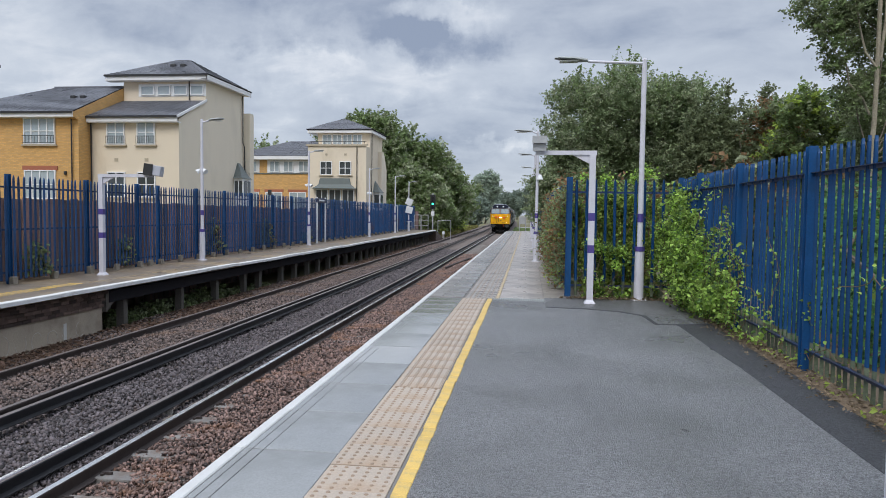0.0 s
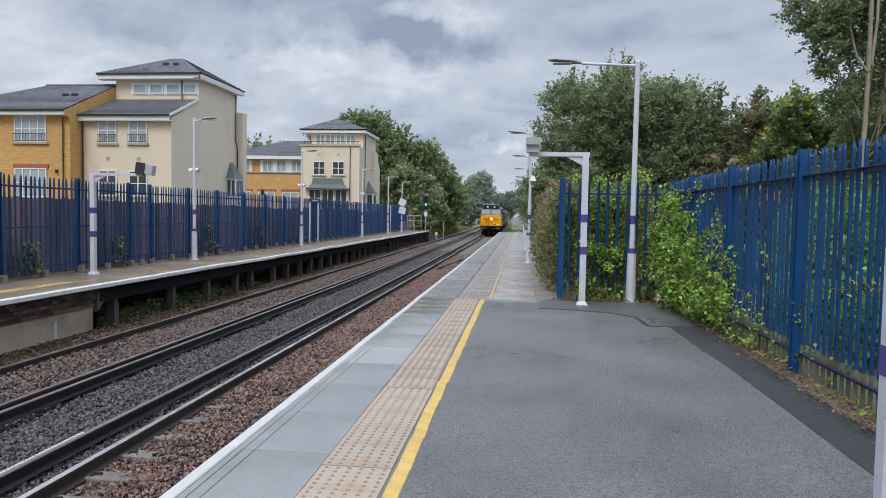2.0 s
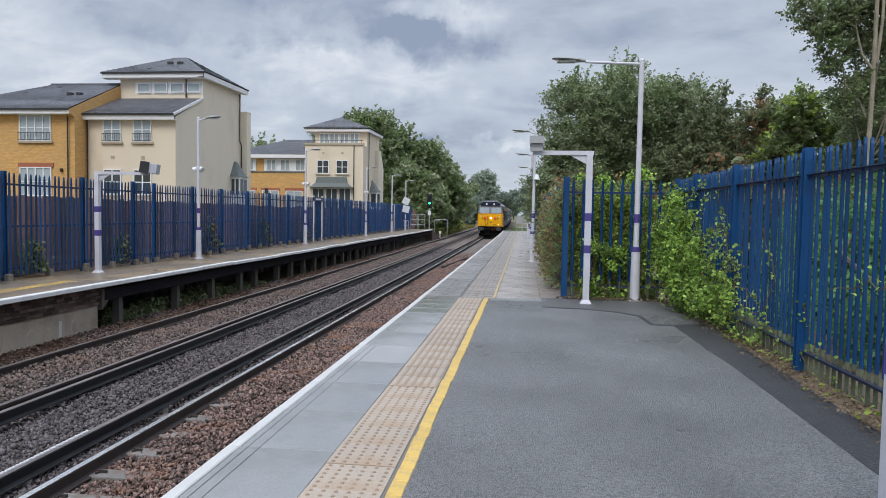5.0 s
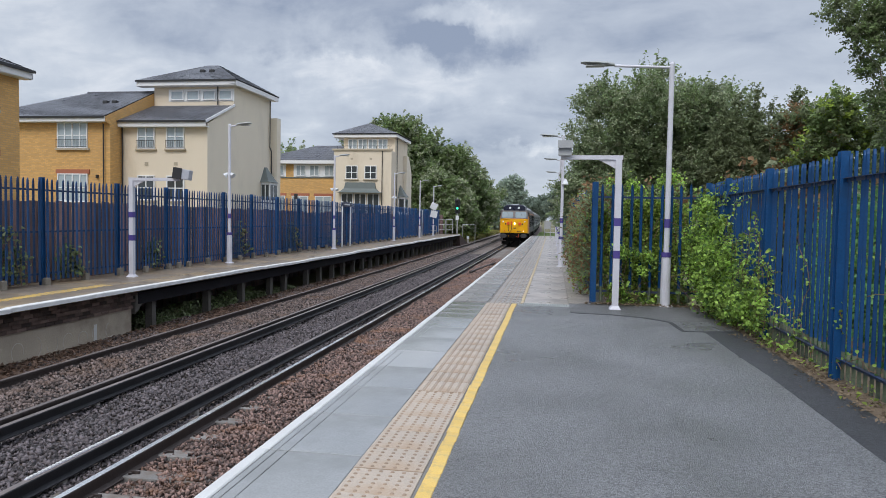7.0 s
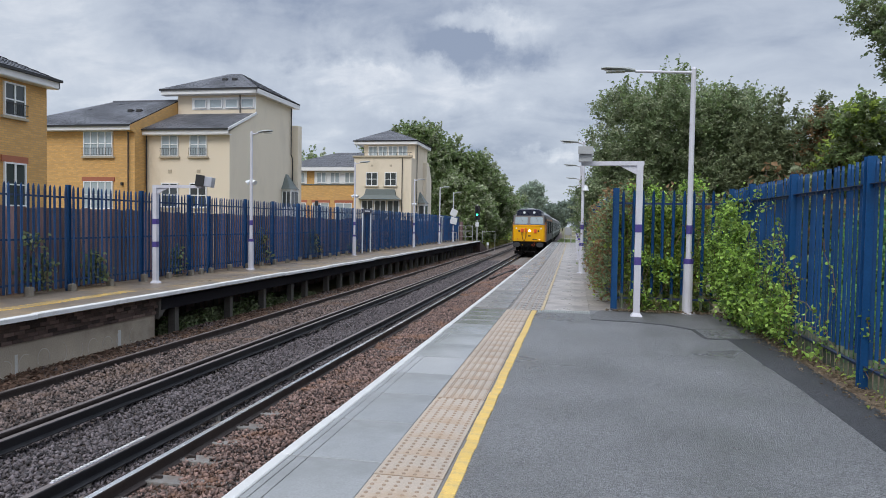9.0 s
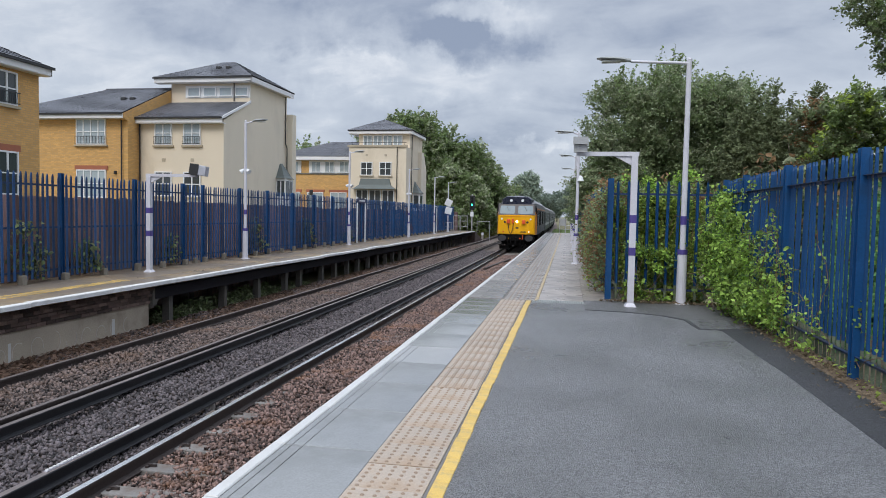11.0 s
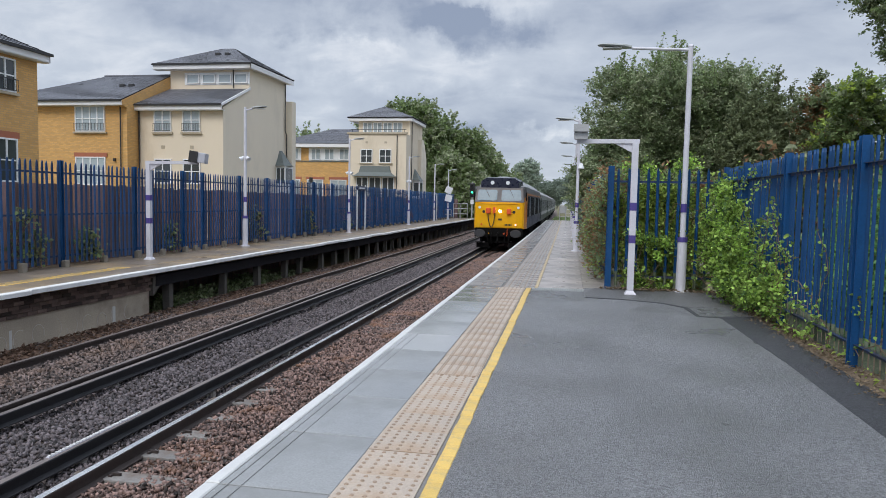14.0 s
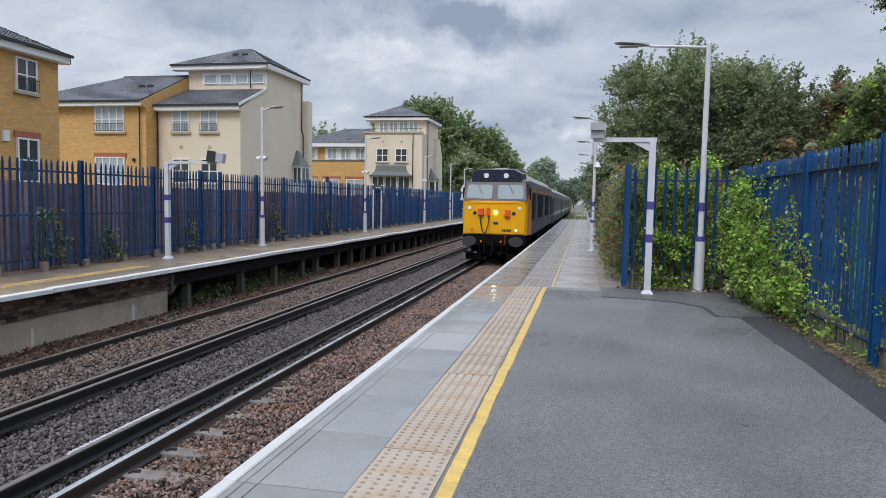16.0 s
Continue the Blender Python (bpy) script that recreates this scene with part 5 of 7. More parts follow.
tall = tree("tree", "tall tree with bare pale trunk and loose foliage", (5.22, 11.4, -0.1), [(-1.0, 0.1, 4.85, 0.3, 0.4, 0.3), (-0.72, 0, 4.4, 0.24, 0.4, 0.3), (-0.45, 0.2, 4.95, 0.45, 0.5, 0.45), (-0.55, 0.2, 4.0, 0.2, 0.3, 0.22), (-0.25, 0.4, 3.6, 0.3, 0.5, 0.4), (0.35, 0.8, 4.4, 0.55, 0.6, 1.3), (0.3, 0.7, 2.9, 0.5, 0.6, 0.8), (1.3, 0.5, 4.3, 0.9, 0.8, 1.9), (0.3, 0.5, 5.9, 0.8, 0.8, 0.9)], 36000, 0.036, LEAF_DARK, 0.085, 14, 0.016, 0.2, (LEAF_MID, 0.15), 10, lump=6, spray=(1800, 14, 0.22, 0.036, (LEAF_DARK, LEAF_MID)))
r = np.random.default_rng(140)
bm = bmesh.new()
limb(bm, (0.0, 0, -0.1), (-0.02, 0, 3.2), 0.042, 0.036, r, 0.004)
limb(bm, (-0.02, 0, 3.2), (0.05, 0.05, 7.0), 0.036, 0.026, r, 0.006)
limb(bm, (0.03, 0, 4.1), (0.22, 0.1, 6.8), 0.024, 0.016, r, 0.01)
limb(bm, (-0.05, 0.1, 3.3), (-0.62, 0.1, 4.3), 0.02, 0.009, r, 0.03)
limb(bm, (-0.02, 0, 4.0), (-0.4, 0.1, 5.2), 0.02, 0.01, r, 0.03)
part("bare_trunk", bm, PALE_BARK, tall, "pale bare trunk")
tree("bush", "dense green bushes behind the fence", (4.7, 7.0, -0.15), [(-1.1, -3, 0.45, 0.5, 3.0, 0.7), (-1.1, 2, 0.5, 0.5, 3.0, 0.8), (0, -4, 0.7, 1.2, 3.0, 1.2), (0.2, 0, 0.8, 1.2, 3.0, 1.3), (0, 4, 1.0, 1.3, 3.0, 1.4), (1.0, 2, 1.6, 1.2, 3.0, 1.2)], 52000, 0.055, LEAF_BUSH, 0.13, 15, 0.05, 0.5, (LEAF_LIME, 0.12), 20, "bush", lump=5)
tree("bush", "dark shrub thicket behind the platform corner", (4.5, 16.5, -0.2), [(-2.4, 0, 1.0, 1.4, 2.0, 1.6), (0, 0, 1.2, 1.8, 1.5, 1.8), (2.4, 0, 1.3, 1.6, 1.5, 1.8), (5.0, 0, 1.4, 2.2, 1.5, 2.0)], 20000, 0.08, LEAF_MID, 0.15, 16, 0.05, 0.45, (LEAF_BROWN, 0.16), 20, "bush", twigs=30, lump=7, spray=(900, 14, 0.4, 0.08, (LEAF_MID, LEAF_BROWN, LEAF_SILVER)))
tree("tree", "distant tree beyond the platform end", (4.5, 62, GZ), [(0, 0, 3.6, 2.6, 3, 3.4), (2, -6, 4.2, 3, 4, 3.6)], 8000, 0.24, LEAF_DARK, 0.45, 17, 0.2, 0.4, None, 8)
tree("tree", "distant tree beyond the platform end", (5.5, 46, GZ), [(0, 0, 3.6, 2.8, 4, 3.6), (3, 2, 4.6, 3, 4, 3.6)], 11000, 0.2, LEAF_OLIVE, 0.4, 18, 0.2, 0.4, None, 8)
# left of the line
for k, (x, y, top, r_, n) in enumerate(((-19.7, 82, 15.2, 4.4, 26000), (-24.5, 86, 13.6, 3.4, 14000), (-15.0, 86, 13.6, 4.4, 26000), (-12.2, 90, 11.2, 3.6, 22000), (-11.6, 102, 8.4, 3.2, 16000), (-12.6, 78, 8.6, 2.6, 16000), (-30, 80, 12.4, 3.6, 9000), (-36, 84, 12.4, 3.2, 8000))):
    tree("tree", "leafy green tree beside the railway line", (x, y, GZ), [(0, 0, top - r_ - 0.4, r_, r_, r_), (r_ * 0.5, -0.5, top * 0.5, r_ * 0.95, r_, top * 0.36), (-r_ * 0.5, 0.5, top * 0.55, r_ * 0.9, r_, top * 0.34), (0.4, -1, top * 0.28, r_ * 1.05, r_, top * 0.3)], n // 2, 0.24, LEAF_MID, 0.4, 30 + k, 0.3, 0.55, None, 10, lump=10, spray=(n // 18, 14, 1.1, 0.21, (LEAF_MID, LEAF_SILVER)))
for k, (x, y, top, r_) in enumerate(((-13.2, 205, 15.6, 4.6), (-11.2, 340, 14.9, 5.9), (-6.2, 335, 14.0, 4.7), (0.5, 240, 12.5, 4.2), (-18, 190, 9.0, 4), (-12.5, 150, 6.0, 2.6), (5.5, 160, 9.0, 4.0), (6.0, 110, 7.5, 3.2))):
    tree("tree", "far green tree at the end of the line, haze put into its leaf colour", (x, y, GZ), [(0, 0, top - r_, r_, r_, r_), (0.5, 0, top * 0.45, r_ * 0.9, r_, top * 0.42)], 7000, 0.42, LEAF_FAR if k == 0 else LEAF_HAZE, 0.6, 50 + k, 0.3, 0.5, None, 6, lump=9, spray=(700, 12, 1.5, 0.36, (LEAF_FAR if k == 0 else LEAF_HAZE,)))
# low growth at the platform end and far scrub
tree("bush", "low scrub beyond the opposite platform ramp", (-12.5, 84, GZ), [(0, 0, 0.8, 1.8, 9, 1.0), (-1.5, 10, 1.0, 2, 9, 1.4), (1, 22, 0.9, 1.4, 12, 1.3)], 9000, 0.16, LEAF_LIME, 0.3, 61, 0.04, 0.3, (LEAF_DEAD, 0.25), 6, "bush")
# hedge on the narrow platform's fence
hedge = thing("hedge", "straggling russet and green hedge through the fence", "hedge", (0.72, 19.0, 0))
p, c = crown_points([(0, -3.6, 0.9, 0.26, 1.7, 0.95), (0.0, -1.4, 1.1, 0.30, 1.8, 1.1), (0, 1.2, 1.0, 0.32, 2.2, 1.1), (0.2, -4.2, 1.9, 0.3, 1.2, 0.5), (0.25, 6, 1.0, 0.3, 4, 1.1)], 20000, 0.13, 71, 0.3)
p = p[p[:, 2] > 0.03]
leaves("foliage", p, 0.05, LEAF_OLIVE, parent=hedge, rng=71)
r = np.random.default_rng(72)
pp = np.repeat(c[r.choice(len(c), 760)], 16, 0) + r.normal(size=(760 * 16, 3)) * 0.12
leaves("russet_foliage", pp[pp[:, 2] > 0.05], 0.05, LEAF_BROWN, parent=hedge, rng=73)
leaves("lime_foliage", (np.repeat(c[r.choice(len(c), 150)], 16, 0) + r.normal(size=(150 * 16, 3)) * 0.12), 0.045, LEAF_LIME, parent=hedge, rng=74)


def creeper(label, at, blobs, n, rng, size=0.047, dense=0.1, mats=(LEAF_IVY, LEAF_SHADE), stems=16):
    """Creeper hung over a fence: leaves in clumps and winding stems."""
    ob = thing("creeper", label, "climbing plant", at)
    p, c = crown_points(blobs, n, dense, rng, 0.15)
    p = p[p[:, 2] > 0.03]
    half = len(p) * 3 // 4
    r = np.random.default_rng(rng)
    r.shuffle(p)
    leaves("foliage", p[:half], size, mats[0], parent=ob, rng=rng, up=0.2, long=1.25, oval=True)
    leaves("dark_foliage", p[half:], size, mats[1], parent=ob, rng=rng + 1, up=0.2, long=1.25, oval=True)
    bm = bmesh.new()
    rr = np.random.default_rng(rng + 3)
    for k in range(stems):
        q = c[rr.integers(len(c))]
        limb(bm, (q[0] * 0.8 + rr.normal() * 0.1, q[1] * 0.8 + rr.normal() * 0.2, 0.02), q, 0.006, 0.003, rr, 0.12)
    part("stem", bm, STEM, ob)["kind"] = "stuff"
    return ob


creeper("bright green creeper smothering the fence corner", (2.72, 12.3, 0), [(0.0, 0.75, 0.95, 0.28, 0.5, 0.85), (-0.04, 0.0, 0.85, 0.24, 0.6, 0.65), (0.0, 0.7, 1.75, 0.2, 0.45, 0.28), (0.0, 0.1, 1.6, 0.12, 0.35, 0.22), (-0.02, -0.8, 0.85, 0.16, 0.5, 0.42), (-0.05, -0.6, 0.35, 0.2, 0.8, 0.28), (-0.06, -2.0, 0.42, 0.12, 0.4, 0.35), (-0.15, 1.05, 0.9, 0.22, 0.22, 0.75), (-0.05, -1.4, 0.28, 0.14, 0.5, 0.22), (0.0, 1.0, 1.95, 0.16, 0.3, 0.25)], 11000, 81, 0.05, 0.10)


def strands(label, at, runs, rng, size=0.044):
    """Winding stems with leaves set along them: (y0, z0, y1, z1, leaves)."""
    ob = thing("creeper", label, "climbing plant", at)
    r = np.random.default_rng(rng)
    bm = bmesh.new()
    pts = []
    for y0, z0, y1, z1, n in runs:
        m = 9
        wob = np.cumsum(r.normal(size=(m, 3)) * (0.02, 0.05, 0.05), 0)
        wob -= np.linspace(0, 1, m)[:, None] * wob[-1]
        line_ = np.stack([r.uniform(-0.1, 0.03) + wob[:, 0], np.linspace(y0, y1, m) + wob[:, 1], np.linspace(z0, z1, m) ** 1.0 + wob[:, 2]], -1)
        line_[:, 2] = np.maximum(line_[:, 2], 0.02)
        for a_, b_ in zip(line_, line_[1:]):
            tube(bm, a_, b_, 0.004, 0.004, seg=5, caps=False)
        u = r.random(n) * (m - 1)
        k = np.minimum(u.astype(int), m - 2)
        f = (u - k)[:, None]
        pts.append(line_[k] * (1 - f) + line_[k + 1] * f + r.normal(size=(n, 3)) * (0.03, 0.045, 0.045))
    pts = np.concatenate(pts)
    pts = pts[pts[:, 2] > 0.03]
    half = len(pts) * 3 // 4
    r.shuffle(pts)
    leaves("foliage", pts[:half], size, LEAF_IVY, parent=ob, rng=rng, up=0.2, long=1.2, oval=True)
    leaves("dark_foliage", pts[half:], size, LEAF_SHADE, parent=ob, rng=rng + 1, up=0.2, long=1.2, oval=True)
    part("stem", bm, STEM, ob)["kind"] = "stuff"
    return ob


r = np.random.default_rng(301)
runs = []
for k in range(46):
    y0 = r.uniform(-2.6, 0.6)
    reach = 1.75 + 0.42 * (y0 + 0.4) * (y0 < -0.4)
    z1 = reach * r.uniform(0.35, 1.0)
    runs.append((y0, r.uniform(0.02, 0.4), y0 + r.uniform(-0.7, 0.4), z1, int(30 + 44 * r.random())))
for y0, z0, y1, z1, n in ((-0.6, 1.5, -1.9, 1.95, 36), (-0.4, 1.2, -2.3, 1.45, 40), (-1.0, 0.9, -3.2, 1.0, 30), (-1.6, 0.5, -3.6, 0.45, 44), (-2.0, 0.3, -4.1, 0.14, 40), (-2.2, 0.5, -3.9, 0.7, 26), (-2.6, 0.1, -3.1, 0.85, 34), (-3.2, 0.05, -3.4, 0.55, 26), (-2.4, 0.1, -2.7, 1.25, 60), (-2.2, 0.05, -2.6, 1.0, 60), (-2.9, 0.05, -2.5, 1.45, 60), (-3.3, 0.05, -3.7, 0.6, 50), (-2.6, 0.9, -2.2, 1.7, 40), (-1.6, 0.4, -1.9, 1.5, 60), (-1.9, 0.05, -2.3, 0.9, 60), (0.2, 1.8, -0.9, 2.15, 40), (0.6, 1.9, 0.0, 2.35, 40)):
    runs.append((y0, z0, y1, z1, n))
strands("trailing creeper strands climbing the fence pales", (2.78, 12.3, 0), runs, 303)
creeper("green creeper growing through the fence", (1.7, 13.85, 0), [(0, 0, 0.9, 1.0, 0.18, 0.9), (-0.3, -0.12, 0.95, 0.6, 0.12, 0.2), (0.3, -0.1, 1.0, 0.5, 0.12, 0.3), (0, 0.35, 1.6, 1.0, 0.3, 0.5), (0.1, 0, 0.15, 0.9, 0.2, 0.15)], 11000, 85, mats=(LEAF_LIME, LEAF_SHADE))
creeper("loose creeper sprays hanging on the fence front", (1.42, 13.46, 0), [(0, 0, 0.98, 0.5, 0.04, 0.16), (0.3, 0, 0.75, 0.25, 0.04, 0.3), (-0.3, 0, 0.35, 0.3, 0.04, 0.25), (0.1, 0, 0.12, 0.55, 0.05, 0.1)], 900, 141, 0.05, 0.07, (LEAF_IVY, LEAF_SHADE), 8)
creeper("lime creeper sprigs above the fence top", (1.7, 14.1, 0), [(-0.6, 0, 2.25, 0.12, 0.1, 0.16), (-0.2, 0, 2.3, 0.14, 0.1, 0.16), (0.55, 0, 2.35, 0.3, 0.15, 0.22), (0.2, 0, 1.9, 0.9, 0.12, 0.15), (0.1, -0.3, 1.0, 0.7, 0.1, 0.22)], 1500, 87)
strands("thin creeper strands on the fence panel", (2.82, 6.0, 0), [(1.7, 0.05, 1.5, 0.8, 30), (1.9, 0.05, 2.3, 0.6, 24), (0.6, 1.0, -0.4, 1.05, 10), (-1.2, 0.05, -1.5, 0.9, 30), (-1.0, 0.05, -1.0, 0.5, 20), (2.4, 0.7, 2.4, 1.5, 14), (-2.0, 0.1, -2.2, 1.2, 24), (1.6, 0.2, 0.3, 0.3, 18)], 311, 0.036)
for k, (y, z, n) in enumerate(((17.9, 0.6, 300), (23.4, 0.75, 700), (28.6, 0.8, 900), (14.4, 0.5, 500), (12.6, 0.9, 500), (34.0, 0.5, 350))):
    creeper("dark creeper and dead leaves on the far fence", (FAR_FENCE - 0.12 + bend(y), y, 0), [(0, 0, z, 0.12, 0.3, z * 0.9), (0, 0.2, z * 0.6, 0.1, 0.5, z * 0.5)], n, 90 + 3 * k, 0.075, 0.1, (LEAF_DARK, LEAF_DEAD if k in (1, 2) else LEAF_MID))
creeper("ivy spreading below the opposite platform", (-9.5, 18.5, -1.18), [(0, -2.5, 0.15, 0.25, 1.6, 0.3), (0, 1.0, 0.15, 0.25, 2.4, 0.3), (0, 4.2, 0.1, 0.3, 1.6, 0.15)], 4200, 120, 0.07, 0.1, (LEAF_DARK, LEAF_MID))
# fallen leaves on the verge
r = np.random.default_rng(5)
pts = np.stack([2.78 + 0.12 * r.normal(size=3200), 2 + 11.3 * r.random(3200), 0.03 + 0.025 * r.random(3200)], -1)
leaves("leaf_litter", pts, 0.026, LEAF_DEAD, "dry fallen leaves along the fence foot", "leaf litter", rng=5, up=2.0)
pts = np.stack([2.80 + 0.10 * r.normal(size=200), 2 + 11.3 * r.random(200), 0.05 + 0.05 * r.random(200)], -1)
leaves("weeds", pts, 0.035, LEAF_LIME, "small green weeds along the fence foot", "weeds", rng=6, up=1.0)
pts = np.stack([0.6 + 2.3 * r.random(420), 13.38 + 0.07 * r.normal(size=420), 0.012 + 0.03 * r.random(420)], -1)
leaves("leaf_litter", pts, 0.04, LEAF_DEAD, "dry leaves below the corner fence", "leaf litter", rng=7, up=2.0)
# brown litter between the far track and the footing of the opposite platform
k = 15000
lx, ly = -8.12 - 1.0 * r.random(k) ** 0.8, 5.5 + 50 * r.random(k) ** 1.4
pts = np.stack([lx - 5e-5 * ly * ly, ly, -1.055 + 0.05 * r.random(k)], -1)
leaves("leaf_litter", pts, 0.045, LEAF_LITTER, "brown dead leaves and grass along the far track", "leaf litter", rng=17, up=1.2, long=2.2)
# dry grass beside the line beyond the platforms
gx, gy = -9.4 - 3.2 * r.random(16000), 67 + 75 * r.random(16000) ** 1.3
pts = np.stack([gx - 5e-5 * gy * gy, gy, GZ + 0.05 + 0.35 * r.random(16000)], -1)
leaves("dry_grass", pts, 0.22, leaf_material("dry_grass", (0.22, 0.21, 0.075), 0.35, 0.8), "yellowing grass verge beside the track", "grass", rng=8, up=0.1, long=2.0)
gx, gy = -1.9 + 3.0 * r.random(7000), 67 + 60 * r.random(7000)
pts = np.stack([gx - 5e-5 * gy * gy, gy, GZ + 0.05 + 0.3 * r.random(7000)], -1)
leaves("dry_grass", pts, 0.2, LEAF_MID, "green weeds beyond the platform end", "grass", rng=9, up=0.1, long=2.0)
# ---------- train ----------
LOCO_YELLOW = mat("warning_yellow_paint", (0.80, 0.40, 0.004), 0.42, 0.05, 2, 30, 0.03, spec=0.3, dirt=(0.62, 0.38, 0.03), dirt_at=0.68)
LOCO_GREY = mat("dark_slate_blue_paint", (0.028, 0.034, 0.055), 0.45, 0.12, 2, 30, 0.03, spec=0.25)
LOCO_ORANGE = mat("orange_cab_paint", (0.52, 0.19, 0.035), 0.35, 0.1, 2, 30, 0.03)
LOCO_ROOF = mat("locomotive_roof_grey", (0.26, 0.265, 0.28), 0.45, 0.2, 2, 30, 0.1)
LOCO_DARK = mat("sooty_underframe", (0.006, 0.0055, 0.0055), 0.8, 0.35, 4, 40, 0.4, spec=0.12)
LOCO_NAVY = mat("navy_headcode_panel", (0.010, 0.013, 0.032), 0.3, 0.1)
WINDSCREEN = mat("windscreen_glass", (0.13, 0.19, 0.23), 0.2, 0.12, 1, 10, 0.0, spec=0.3, rough_vary=0.02)
CAB_GREY = mat("windscreen_surround", (0.07, 0.064, 0.066), 0.5, 0.1)
RED_HOSE = mat("orange_jumper_socket", (0.72, 0.10, 0.02), 0.5, 0.1)
BEAM_LIGHT = mat("lit_headlight", (1.0, 0.93, 0.72), 0.3, 0.0, emit=18.0, bump=0)
MARKER = mat("lit_marker", (1.0, 0.62, 0.5), 0.3, 0.0, emit=1.3, bump=0)
WHITE_SPOT = mat("white_marker_lens", (0.75, 0.78, 0.8), 0.15, 0.03)
COACH = mat("coach_grey_paint", (0.060, 0.072, 0.066), 0.55, 0.15, 2, 30, 0.03, spec=0.25)
COACH_BAND = mat("coach_window_band", (0.03, 0.036, 0.033), 0.4, 0.2, spec=0.25)
COACH_ROOF = mat("coach_roof_grey", (0.30, 0.31, 0.31), 0.55, 0.15)
BUFFER = mat("worn_buffer_steel", (0.036, 0.036, 0.039), 0.7, 0.2)
SIDE_GLASS = mat("side_panel_sheen", (0.05, 0.06, 0.08), 0.3, 0.2, spec=0.3)
PLATE = mat("black_numbering", (0.06, 0.045, 0.02), 0.5, 0.1)


def train_y(t):
    return 93.8 - 4.15 * t


def stock_rows(behind):
    rows = []
    for k in range(17):
        y = train_y(k) + behind
        rows.append((k, pose(-3.56 + bend(y), y, RAIL_Z, 0, 0, math.degrees(1e-4 * y))))
    return rows


TRAIN, WHEELS = [], []


def wheelset_mesh(r):
    bm = bmesh.new()
    for s in (-1, 1):
        tube(bm, (s * 0.69, 0, 0), (s * 0.82, 0, 0), r, seg=24)
        tube(bm, (s * 0.66, 0, 0), (s * 0.69, 0, 0), r + 0.03, seg=24)
        tube(bm, (s * 0.82, 0, 0), (s * 0.9, 0, 0), 0.14, seg=12)
    tube(bm, (-0.7, 0, 0), (0.7, 0, 0), 0.09, seg=10)
    return mesh("wheelset", bm, LOCO_DARK)


def bogie(holder, y, axles, r, me):
    """A frame with side beams, axleboxes and springs."""
    bg_ = new("bogie")
    bg_.parent = holder
    bg_.matrix_basis = pose(0, y, 0)
    half = abs(axles[0]) + 0.65
    bm = boxes((0.92, 1.06, -half, half, r + 0.05, r + 0.32), (-1.06, -0.92, -half, half, r + 0.05, r + 0.32), (-0.92, 0.92, -0.3, 0.3, r + 0.1, r + 0.4))
    for a_ in axles:
        for s in (-1, 1):
            box(bm, min(s * 0.93, s * 1.12), max(s * 0.93, s * 1.12), a_ - 0.18, a_ + 0.18, r - 0.17, r + 0.18)
            tube(bm, (s * 1.02, a_ + 0.32, r - 0.1), (s * 1.02, a_ + 0.32, r + 0.2), 0.09, seg=10)
            tube(bm, (s * 1.02, a_ - 0.32, r - 0.1), (s * 1.02, a_ - 0.32, r + 0.2), 0.09, seg=10)
    part("bogie_frame", bm, LOCO_DARK, bg_)
    for a_ in axles:
        w = new("wheelset", me)
        w.parent = bg_
        base = pose(0, a_, r)
        w.matrix_basis = base
        WHEELS.append((w, r, base))


def arc_section(half, z0, z1, crown, lean=0.0, n=9):
    """Half-width, floor, eaves and crown heights: the outline of a vehicle body."""
    pts = [(-half + lean, z0), (-half, z0 + 0.35), (-half, z1 - 0.25), (-half + 0.03, z1)]
    for k in range(1, n):
        a_ = math.pi * (1 - k / n)
        pts.append((math.cos(a_) * (half - 0.05), z1 + math.sin(a_) * (crown - z1)))
    pts += [(half - 0.03, z1), (half, z1 - 0.25), (half, z0 + 0.35), (half - lean, z0)]
    return pts


def loft(sections):
    """Joins outlines (y, points of x and z) into one hull."""
    bm = bmesh.new()
    rings = [[bm.verts.new((x, y, z)) for x, z in pts] for y, pts in sections]
    k = len(rings[0])
    for a_, b_ in zip(rings, rings[1:]):
        for i in range(k):
            bm.faces.new((a_[i], a_[(i + 1) % k], b_[(i + 1) % k], b_[i]))
    bm.faces.new(rings[0][::-1]); bm.faces.new(rings[-1])
    bmesh.ops.recalc_face_normals(bm, faces=bm.faces[:])
    return bm


def disc(x, z, y, r, depth=0.04, seg=16):
    bm = bmesh.new()
    tube(bm, (x, y, z), (x, y - depth, z), r, seg=seg)
    return bm


